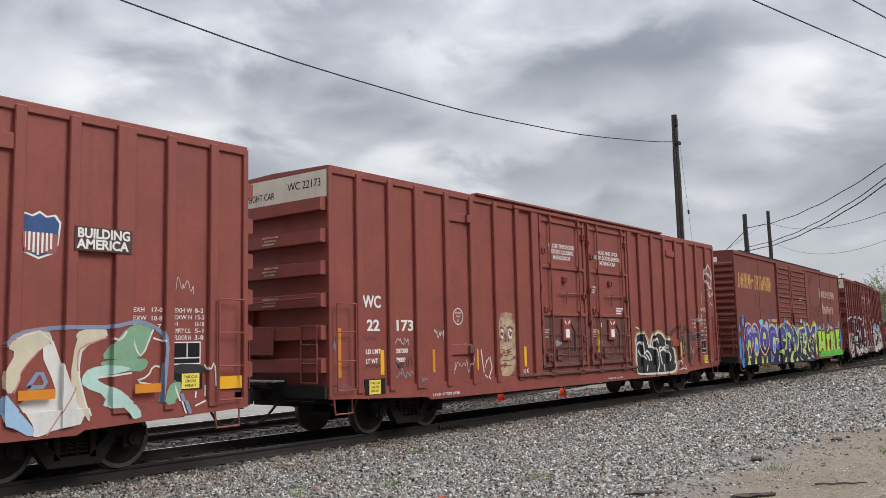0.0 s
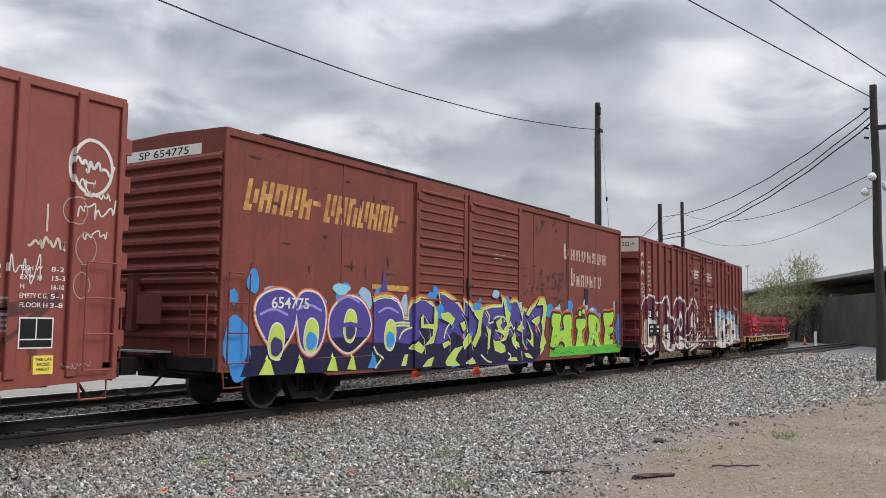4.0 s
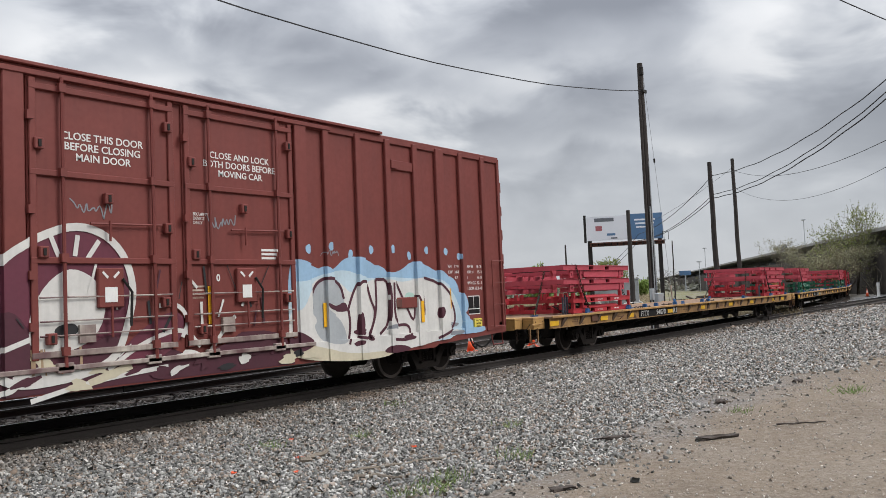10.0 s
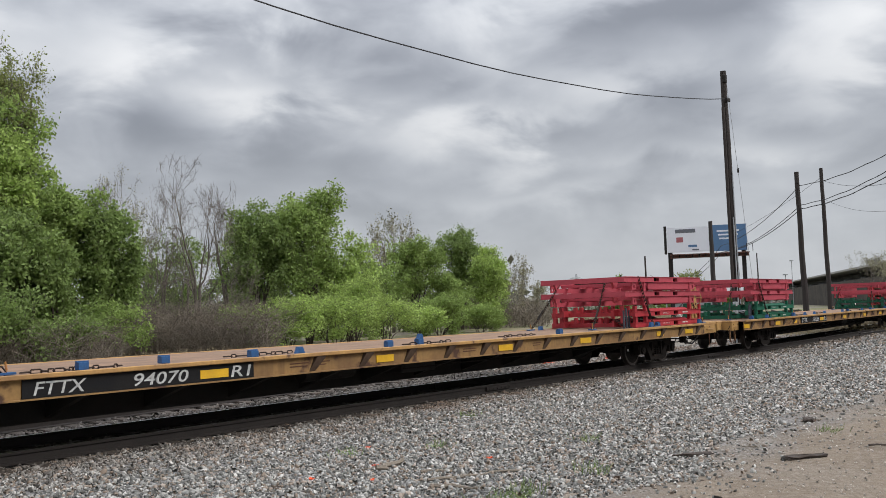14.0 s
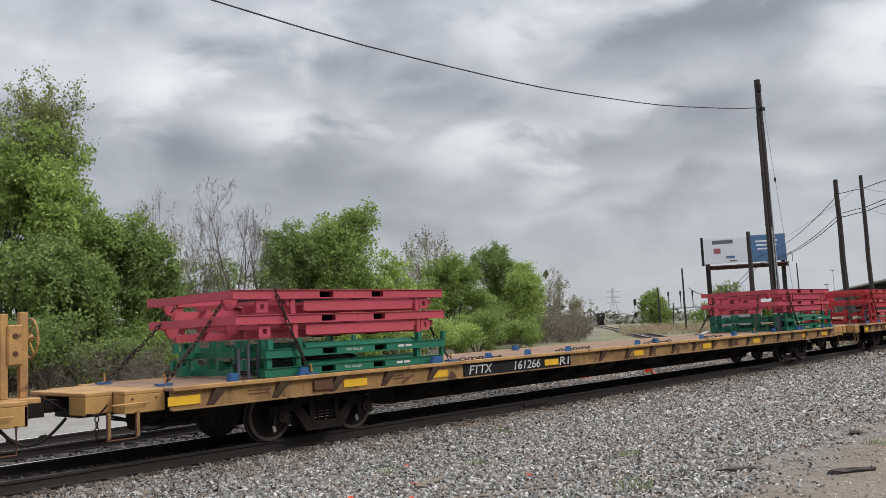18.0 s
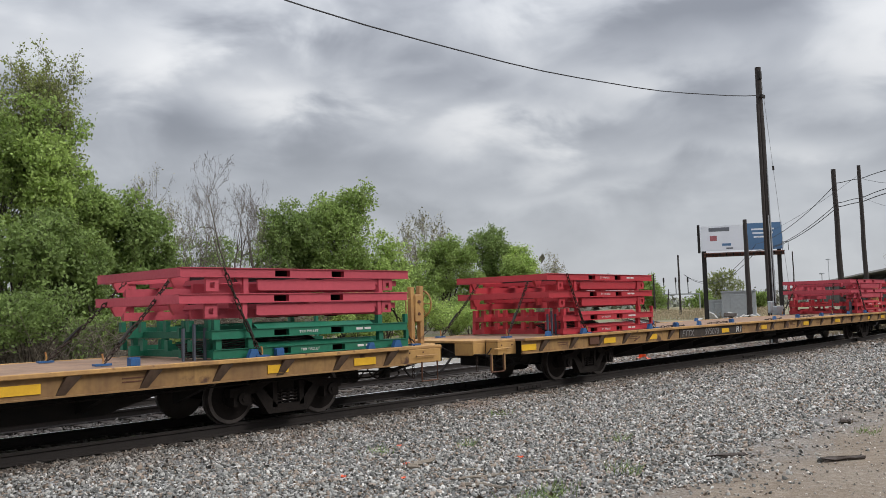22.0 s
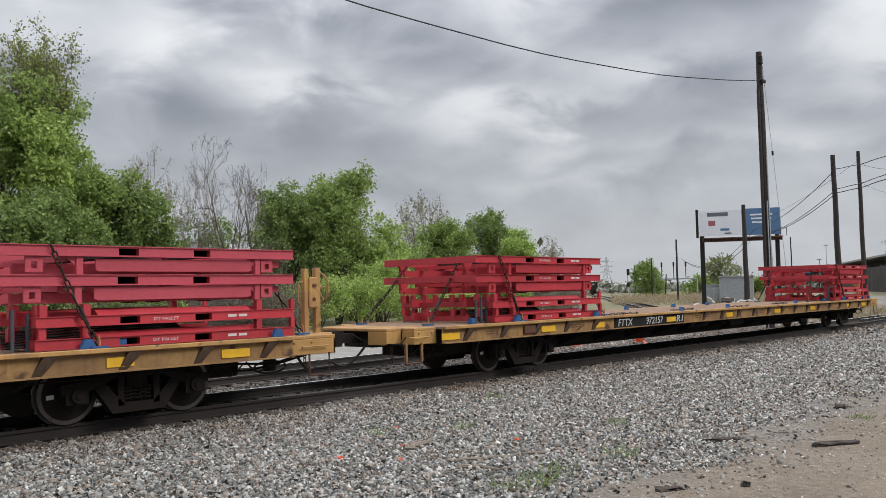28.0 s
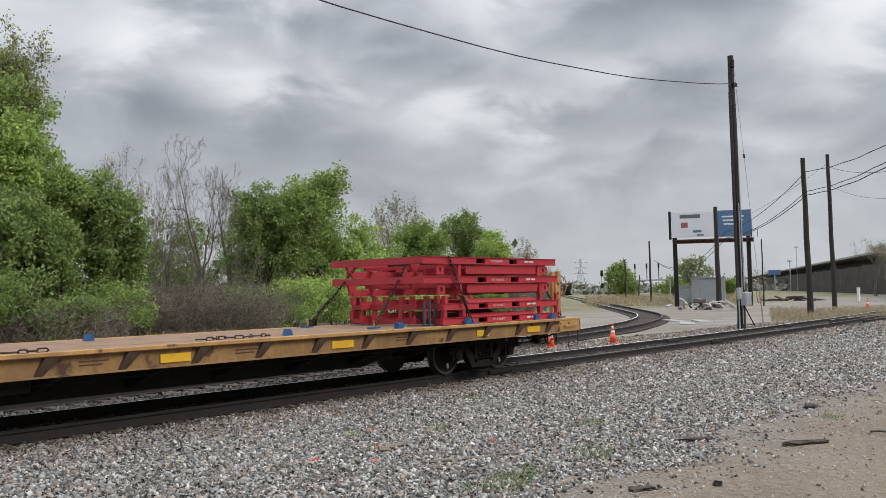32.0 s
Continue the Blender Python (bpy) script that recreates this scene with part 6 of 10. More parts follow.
    for w, pts in ((0.16, ((14.8, 1.80), (15.4, 1.95), (16.02, 2.20), (15.98, 1.7), (15.9, 1.25))), (0.14, ((16.06, 2.22), (16.24, 1.75), (16.46, 2.20), (16.42, 1.55))), (0.12, ((16.46, 2.16), (16.93, 1.93), (17.04, 1.69), (16.8, 1.06))),
                   (0.20, ((16.75, 1.80), (17.48, 1.80), (18.0, 1.88), (18.43, 2.0))), (0.13, ((18.35, 1.95), (17.85, 1.57), (18.09, 1.19))), (0.07, ((17.85, 1.57), (17.4, 1.25), (17.0, 0.98)))):
        put(ribbon(list(pts), w), "ghost_black", 1, "smear")
    n = 30
    for cx, cz, rx, rz, w in ((18.85, 3.98, 0.36, 0.42, 0.05), (18.62, 3.3, 0.2, 0.2, 0.02), (16.35, 1.6, 0.22, 0.32, 0.018), (18.75, 2.2, 0.16, 0.2, 0.016), (18.8, 2.75, 0.2, 0.24, 0.016)):
        put(ribbon([(cx + rx * math.cos(2 * math.pi * i / n), cz + rz * math.sin(2 * math.pi * i / n)) for i in range(n + 1)], w), "spray_white" if w > 0.03 else "chalk", 2, "tag")
    for x, z, w, h, sd, lw, mt in ((18.5, 3.88, 0.75, 0.26, 51, 0.055, "spray_white"), (18.75, 3.50, 0.45, 0.18, 52, 0.03, "spray_white"), (17.9, 2.62, 0.62, 0.34, 53, 0.045, "spray_cream"), (16.15, 1.25, 0.42, 0.40, 54, 0.016, "chalk"), (16.8, 1.1, 0.2, 0.5, 55, 0.014, "chalk"), (18.5, 0.95, 0.5, 0.14, 56, 0.014, "chalk")):
        put(scribble(x, z, w, h, sd, 5, lw), mt, 3, "tag")
    put(ribbon([(18.18, 2.95), (18.18, 3.35)], 0.03), "spray_cream", 3, "tag")
    for k in range(7):
        for x in (17.05, 17.45):
            put(ribbon([(x, 1.98 - 0.075 * k), (x + 0.17, 1.98 - 0.075 * k)], 0.035), "spray_grey", 1, "stencil_bar")
    out = bmesh.new()
    n = 28
    for rr, ww in ((0.175, 0.02),):
        ribbon([(3.95 + rr * math.cos(2 * math.pi * i / n), 2.36 + rr * math.sin(2 * math.pi * i / n)) for i in range(n + 1)], ww, out)
    put(out, "white_paint", 1, "plate_ring")
    for w, z, s in (("EXCESS", 2.42, 0.06), ("PLATE", 2.34, 0.06), ("F", 2.22, 0.11)):
        lettering(w, s, "white_paint", car, (3.95, -BOX_HALF - 0.004, z), align="CENTER")


def graffiti_b(car):
    """The long purple piece, the bubble letters and the green word, on the smooth car."""
    def dep(x):
        return 0.09 if 5.945 < x < 8.285 or 8.355 < x < 11.305 else 0.012
    cuts = [5.946, 8.284, 8.356, 11.304]

    def put(bm, mt, layer=1, name="graffiti"):
        return drape(bm, name, mt, car, layer, dep, cuts)
    r = random.Random(9)
    # blue puffs behind the tops
    for i in range(46):
        x = r.uniform(0.3, 18.9)
        z = 2.16 + 0.22 * math.sin(x * 2.1) * 0.6 + r.uniform(-0.15, 0.22)
        put(shape(blob(x, z, r.uniform(0.07, 0.32), r.uniform(0.08, 0.27), i, 0.1, 16)), r.choice(("spray_blue", "spray_blue", "spray_sky", "spray_aqua")), 1)
    put(shape(blob(0.45, 1.2, 0.36, 0.55, 5, 0.12)), "spray_blue", 1)
    put(shape(blob(19.0, 1.5, 0.2, 0.6, 6, 0.12)), "spray_blue", 1)
    # the wild piece: orange and lime halo, purple field, dark foot, lime wedges and pale strokes
    def wedge(*pts):
        put(ribbon([(x - 0.035, z - 0.03) for x, z in pts] + [(pts[0][0] - 0.035, pts[0][1] - 0.03)], 0.10), "spray_ink", 6)
        put(shape(list(pts)), "spray_lime", 7)
        put(ribbon(list(pts) + [pts[0]], 0.018), "spray_pale_lime", 8)

    def line(*pts):
        put(ribbon(rounded(list(pts), False), 0.05), "spray_lime", 7)
        put(ribbon(rounded(list(pts), False), 0.022), "spray_white", 8)
    crest = [(4.42, 2.16), (4.57, 2.23), (4.82, 2.27), (5.08, 2.26), (5.33, 2.17), (5.50, 1.99), (5.57, 1.80), (5.76, 1.79), (5.77, 2.00), (5.90, 2.17), (6.11, 2.26), (6.36, 2.25), (6.61, 2.15), (6.80, 2.00), (7.05, 2.01), (6.94, 2.43), (7.18, 2.41), (7.51, 2.31), (7.80, 2.20), (7.96, 2.09), (8.15, 1.92), (8.11, 2.28), (8.43, 2.17), (8.76, 2.04), (9.15, 2.09), (9.66, 2.17), (10.16, 2.18), (10.11, 2.42), (10.32, 2.34), (10.43, 2.16), (10.60, 2.25), (10.79, 2.34), (11.00, 2.34), (11.28, 2.00), (11.55, 2.11), (11.86, 2.04), (12.16, 2.18), (12.60, 2.43), (12.94, 2.43), (13.08, 2.19), (12.96, 1.80), (12.85, 1.41), (13.03, 1.16), (12.56, 0.77)]
    field = crest + [(12.07, 0.57), (10.64, 0.58), (8.13, 0.64), (6.08, 0.66), (4.46, 0.69)]
    put(ribbon([(x - 0.02, z + 0.06) for x, z in crest[:40]], 0.10), "spray_orange", 2)
    put(ribbon([(x, z + 0.01) for x, z in crest[:42]], 0.085), "spray_lime", 3)
    put(shape(field), "spray_purple", 4)
    put(ribbon([(x, z - 0.02) for x, z in crest[:42]], 0.025), "spray_white", 5)
    x0, x1 = field[0][0], 12.9
    put(shape([(x0, 0.66), (x1 - 0.7, 0.60), (x1 - 0.3, 0.90)] + [(x1 - 0.35 - 0.45 * i, 1.30 + r.uniform(-0.12, 0.22)) for i in range(int((x1 - x0 - 0.4) / 0.45))] + [(x0, 1.25)]), "spray_ink", 5)
    for i in range(34):
        x = r.uniform(x0 + 1.6, x1 - 0.6)
        z = r.uniform(1.35, 2.0)
        put(shape([(x, z), (x + r.uniform(0.10, 0.30), z - r.uniform(0.02, 0.25)), (x + r.uniform(-0.15, 0.2), z - r.uniform(0.35, 0.65))]), "spray_ink", 5)
        if i % 3 == 0:
            put(ribbon([(x - 0.2, z + 0.05), (x + 0.02, z - 0.15), (x + r.uniform(-0.1, 0.25), z - 0.5)], 0.016), "spray_pale_lime", 6)
    for x, z, w, h in ((6.95, 1.98, 0.22, 0.16), (8.72, 2.08, 0.24, 0.16), (10.45, 2.18, 0.20, 0.14), (7.62, 0.72, 0.18, 0.10), (7.55, 1.62, 0.10, 0.06)):
        put(shape(blob(x, z, w, h, int(x * 9), 0.2, 14)), "spray_blue", 6)
    wedge((6.15, 1.81), (6.24, 1.90), (6.27, 1.65), (6.72, 1.67), (6.73, 2.12), (6.85, 1.96), (6.85, 1.59), (6.70, 1.23), (6.34, 1.17), (6.66, 1.39), (6.68, 1.57), (6.17, 1.59))
    wedge((5.77, 1.11), (6.06, 1.26), (6.34, 1.10), (6.19, 0.99), (5.95, 1.07))
    wedge((7.02, 1.93), (7.37, 1.96), (7.66, 1.81), (7.52, 1.64), (7.37, 1.73), (7.05, 1.81))
    wedge((7.10, 1.20), (7.38, 1.26), (7.47, 1.20), (7.17, 1.09))
    wedge((7.24, 0.74), (7.38, 0.88), (7.67, 1.07), (8.06, 1.12), (7.82, 0.95), (7.68, 0.78), (7.92, 0.65), (7.32, 0.66))
    wedge((8.05, 1.21), (8.32, 1.45), (8.48, 1.41), (8.44, 1.23), (8.13, 1.04))
    wedge((7.92, 1.69), (8.12, 1.75), (8.21, 1.57), (8.08, 1.50))
    wedge((8.43, 2.16), (8.64, 2.02), (9.10, 2.07), (8.98, 1.75), (8.94, 1.40), (8.65, 1.08), (8.52, 1.19), (8.77, 1.47), (8.85, 1.78), (8.66, 1.91))
    wedge((9.24, 1.62), (9.48, 1.52), (9.42, 1.06), (9.33, 0.99), (9.35, 1.42))
    wedge((5.44, 0.73), (5.57, 0.96), (5.69, 0.98), (5.62, 0.73))
    wedge((6.26, 0.68), (6.48, 0.83), (6.73, 0.89), (6.61, 0.68))
    wedge((8.21, 0.69), (8.53, 0.82), (8.73, 0.68), (8.45, 0.66))
    wedge((9.77, 1.74), (10.07, 1.86), (10.10, 1.73), (9.99, 1.64), (10.17, 1.51), (10.38, 1.65), (10.54, 1.54), (10.32, 1.26), (9.97, 1.20), (10.26, 1.36), (9.92, 1.51))
    wedge((10.12, 2.42), (10.28, 2.35), (10.46, 2.05), (10.61, 2.00), (10.51, 1.72), (10.73, 1.65), (10.43, 1.62), (10.33, 1.85), (10.27, 2.15))
    wedge((11.22, 2.02), (11.55, 2.10), (11.49, 1.88), (11.33, 1.73), (11.61, 1.58), (11.40, 1.46), (11.51, 1.24), (11.67, 1.00), (11.45, 1.19), (11.32, 1.45), (10.98, 1.55), (11.21, 1.70), (11.33, 1.83))
    wedge((11.70, 1.99), (11.99, 2.21), (12.04, 2.07), (11.86, 1.92))
    wedge((11.79, 1.77), (12.15, 1.42), (12.18, 1.02), (11.73, 1.28), (12.03, 1.21), (12.06, 1.39))
    wedge((12.05, 1.79), (12.56, 1.95), (12.60, 1.81), (12.46, 1.67), (12.64, 1.42), (12.35, 1.67))
    wedge((12.41, 2.26), (12.60, 2.43), (12.94, 2.43), (13.08, 2.19), (12.96, 1.80), (12.85, 1.39), (13.03, 1.15), (12.54, 0.77), (12.68, 1.23), (12.79, 1.51), (12.70, 1.75), (12.81, 1.98), (12.84, 2.28))
    wedge((10.67, 1.28), (10.87, 1.48), (10.92, 1.22), (11.09, 1.16), (11.16, 1.04), (10.78, 1.11))
    wedge((11.33, 1.35), (11.51, 1.51), (11.48, 1.29), (11.64, 1.06))
    wedge((9.63, 1.27), (9.72, 1.22), (9.92, 1.23), (10.27, 1.09), (10.32, 0.96), (10.09, 0.90), (9.72, 0.98))
    wedge((10.64, 0.76), (10.96, 0.75), (11.04, 0.67), (10.54, 0.69))
    wedge((11.53, 0.87), (11.81, 0.84), (12.08, 0.70), (11.64, 0.76))
    line((5.09, 1.66), (5.42, 1.71), (5.79, 1.69))
    line((5.12, 1.61), (5.45, 1.64), (5.81, 1.63))
    line((5.39, 1.32), (5.48, 1.47), (5.66, 1.55), (5.91, 1.59))
    line((7.17, 1.33), (7.23, 1.54), (7.41, 1.68))
    line((8.15, 2.27), (8.39, 2.17), (8.53, 2.03))
    line((9.10, 2.07), (9.64, 2.16), (10.13, 2.19))
    line((9.64, 1.82), (9.83, 1.90), (10.33, 1.88), (10.23, 1.75))
    line((8.98, 0.89), (9.29, 0.71), (9.54, 0.67))
    line((4.44, 1.18), (4.54, 1.04), (4.76, 0.90))
    line((4.46, 0.71), (4.67, 0.89))
    line((9.23, 2.04), (9.46, 1.88), (9.33, 1.69), (9.64, 1.75))
    line((10.79, 2.34), (11.00, 2.34), (11.16, 2.13), (11.29, 1.95))
    line((9.63, 2.15), (9.92, 2.16), (10.14, 2.20), (10.11, 2.42))
    line((9.73, 1.52), (10.12, 1.47), (10.49, 1.49))
    line((10.58, 1.75), (10.80, 1.53), (10.86, 1.60))
    line((10.45, 0.91), (10.63, 0.84), (10.60, 0.72), (10.47, 0.71))
    line((11.29, 0.93), (11.33, 0.66))
    line((10.81, 1.12), (10.99, 1.00))
    for i in range(14):
        put(shape(blob(r.uniform(6.1, 18.4), r.uniform(0.95, 1.7), 0.06, 0.07, i, 0.2, 10)), r.choice(("spray_pink", "spray_pink", "spray_blue")), 9)
    # bubble letters at the near end
    put(shape([(0.5, 0.70), (6.4, 0.68), (5.6, 1.15), (4.0, 1.3), (0.75, 1.25)]), "spray_ink", 1)

    def bubble(heart_at, heart, *pts):
        p = rounded(list(pts))
        put(ribbon(p + p[:2], 0.15), "spray_orange", 2)
        put(ribbon(p + p[:2], 0.085), "spray_white", 3)
        put(shape(p), "spray_purple", 4)
        put(shape([(x, min(z, 1.38)) for x, z in p if z < 1.75] or p[:3]), "spray_ink", 5) if heart == "spray_navy" else None
        cx, cz = heart_at
        put(shape(blob(cx, cz, 0.24, 0.36, 2, 0.05)), "spray_white", 6)
        put(shape(blob(cx, cz, 0.21, 0.33, 2, 0.05)), "spray_lime", 7)
        put(shape(blob(cx, cz - 0.10, 0.16, 0.18, 3, 0.06)), heart, 8)
        put(ribbon(rounded([(cx - 0.45, cz + 0.50), (cx - 0.1, cz + 0.64), (cx + 0.3, cz + 0.5)], False), 0.05), "spray_lilac", 5)
    bubble((1.42, 1.32), 'spray_navy', (0.89, 1.70), (0.85, 2.00), (1.06, 2.21), (1.50, 2.32), (1.87, 2.21), (1.98, 1.95), (1.94, 1.71), (1.85, 1.46), (1.50, 1.08), (1.20, 1.30))
    bubble((2.40, 1.42), 'spray_blue', (1.93, 2.05), (2.13, 2.31), (2.62, 2.26), (2.84, 1.95), (2.80, 1.50), (2.66, 1.20), (2.40, 1.02), (2.10, 1.20), (2.02, 1.60))
    bubble((3.62, 1.62), 'spray_navy', (2.93, 1.46), (2.97, 1.91), (3.37, 2.22), (3.86, 2.23), (4.24, 1.97), (4.38, 1.52), (4.01, 1.25), (3.59, 1.02), (3.17, 1.22))
    put(ribbon([(3.25, 1.62), (3.62, 1.66), (4.05, 1.60)], 0.09), "spray_purple", 9)
    bubble((5.05, 1.42), 'spray_blue', (4.62, 1.17), (4.60, 1.80), (4.86, 2.16), (5.20, 2.27), (5.48, 2.05), (5.58, 1.74), (5.45, 1.40), (5.10, 0.98), (4.80, 1.02))
    for x0, w, mt in ((0.95, 0.4, "spray_lime"), (2.85, 0.35, "spray_lime"), (4.2, 0.35, "spray_blue"), (3.5, 0.3, "spray_lime"), (1.9, 0.3, "spray_lime")):
        put(shape([(x0, 0.72), (x0 + w, 0.70), (x0 + w * 0.6, 1.08)]), mt, 6)
    put(shape([(4.55, 2.25), (4.72, 2.55), (4.78, 2.9), (4.88, 2.55), (5.0, 2.28)]), "spray_purple", 2)
    put(shape([(4.35, 2.53), (5.71, 2.54), (5.80, 2.48), (5.65, 2.40), (4.36, 2.42)]), "worn_yellow", 1, "stencil_arrow")
    lettering("654775", 0.30, "spray_white", car, (1.25, -BOX_HALF - 0.032, 1.95), width=1.05, fat=0.004)
    # the green word
    put(shape([(13.2, 0.70), (19.0, 0.72), (19.0, 1.02), (13.3, 1.12)]), "spray_green", 3)
    def letter(*pts):
        p = rounded(list(pts))
        put(ribbon(p + p[:2], 0.27), "spray_orange", 4)
        put(ribbon([(x - 0.03, z - 0.01) for x, z in p + p[:2]], 0.17), "spray_black", 5)
        put(shape(p), "spray_lime_green", 6)
        lo = min(z for x, z in p)
        q = [(x, z) for x, z in p]
        n = len(q)
        put(ribbon(q[n // 4:n // 4 + 5], 0.028), "spray_white", 7)
        put(ribbon(q[n // 2:n // 2 + 5], 0.025), "spray_white", 7)
        xs = [x for x, z in p]
        for k in range(6 if len(pts) > 8 else 0):
            put(shape(blob(r.uniform(min(xs) + 0.15, max(xs) - 0.15), lo + r.uniform(0.12, 0.6), 0.04, 0.045, k, 0.1, 10)), "spray_deep_green" if k < 4 else "spray_pink", 7)

    letter((13.43, 1.92), (13.51, 2.04), (13.73, 2.02), (14.09, 2.03), (14.14, 1.90), (14.04, 1.69), (13.98, 1.49), (14.31, 1.50), (14.38, 1.63), (14.25, 1.77), (14.29, 1.94), (14.43, 2.01), (14.64, 2.00), (14.88, 2.02), (14.94, 1.84), (14.93, 1.61), (14.85, 1.53), (14.89, 1.30), (14.97, 1.07), (15.05, 0.92), (14.40, 0.93), (14.38, 1.15), (13.96, 1.18), (13.91, 0.99), (13.30, 0.99), (13.39, 1.22), (13.47, 1.46), (13.54, 1.60), (13.43, 1.63))
    letter((15.26, 1.83), (15.35, 1.89), (15.71, 1.88), (16.05, 1.91), (16.05, 1.72), (15.92, 1.58), (15.80, 1.53), (15.75, 1.30), (15.87, 1.05), (15.90, 0.94), (15.16, 0.93), (15.28, 1.09), (15.36, 1.32), (15.42, 1.55), (15.26, 1.60))
    letter((16.27, 1.96), (16.36, 2.04), (16.74, 2.03), (17.08, 1.95), (17.28, 1.79), (17.30, 1.53), (17.13, 1.38), (17.19, 1.17), (17.40, 0.95), (16.97, 0.93), (16.84, 1.14), (16.74, 1.30), (16.63, 0.97), (16.15, 0.94), (16.26, 1.13), (16.39, 1.46), (16.29, 1.61))
    letter((17.58, 2.05), (17.70, 2.13), (18.04, 2.10), (18.60, 2.18), (18.55, 1.93), (18.37, 1.71), (18.13, 1.69), (18.13, 1.62), (18.49, 1.65), (18.55, 1.53), (18.45, 1.42), (18.13, 1.38), (18.16, 1.16), (18.48, 1.21), (18.57, 1.10), (18.30, 0.93), (17.84, 0.99), (17.62, 0.94), (17.67, 1.25), (17.79, 1.56), (17.65, 1.73))
    letter((15.45, 2.06), (15.50, 2.13), (15.60, 2.15), (15.68, 2.10), (15.69, 2.02), (15.62, 1.97), (15.51, 1.98))
    letter((15.75, 2.14), (15.80, 2.20), (15.89, 2.23), (15.98, 2.19), (15.99, 2.11), (15.91, 2.04), (15.80, 2.05))
    put(shape(blob(16.98, 1.62, 0.06, 0.16, 3, 0.1)), "spray_black", 7)
    # the green floor of the word, running up into the letters
    put(shape([(13.2, 0.70), (19.05, 0.74), (19.0, 0.98)] + [(18.8 - 0.4 * i, 0.99 + r.uniform(-0.04, 0.05)) for i in range(14)]), "spray_green", 8)
    put(scribble(13.5, 0.74, 1.5, 0.16, 31, 6, 0.018), "spray_black", 9, "tag")
    put(scribble(15.6, 0.76, 0.9, 0.14, 32, 4, 0.018), "spray_black", 9, "tag")
    put(scribble(17.5, 0.80, 0.7, 0.12, 33, 4, 0.016), "spray_black", 9, "tag")
    # bare patches where the paint has scaled off, dark primer showing
    for i in range(46):
        x, z = r.choice((r.uniform(11.4, 14.6), r.uniform(0.3, 5.8), r.uniform(14.8, 19.0))), r.uniform(2.6, 4.85)
        a = r.choice((0.0, 0.0, 1.57, 0.6))
        put(shape(blob(x, z, r.uniform(0.04, 0.18), r.uniform(0.010, 0.035), i, 0.25, 14, a)), "primer_dark", 1, "scaled_patch")
    for i in range(46):
        x, z = r.uniform(11.5, 14.4), r.uniform(2.4, 3.4)
        put(shape(blob(x, z, r.uniform(0.03, 0.20), r.uniform(0.012, 0.05), i + 50, 0.22, 14, r.choice((0.0, 0.0, 0.15, 1.5)))), "primer_dark", 1, "scaled_patch")
    put(ribbon([(12.55, 4.4), (12.75, 4.62), (12.95, 4.8)], 0.05), "primer_dark", 1, "scaled_patch")
    put(ribbon([(14.62, 4.95), (14.6, 3.6), (14.64, 2.5)], 0.07), "primer_dark", 1, "scaled_patch")


M["primer_dark"] = mat("primer_dark", (0.075, 0.035, 0.03), (0.045, 0.025, 0.024), rough=0.85, scale=6, fine=40)


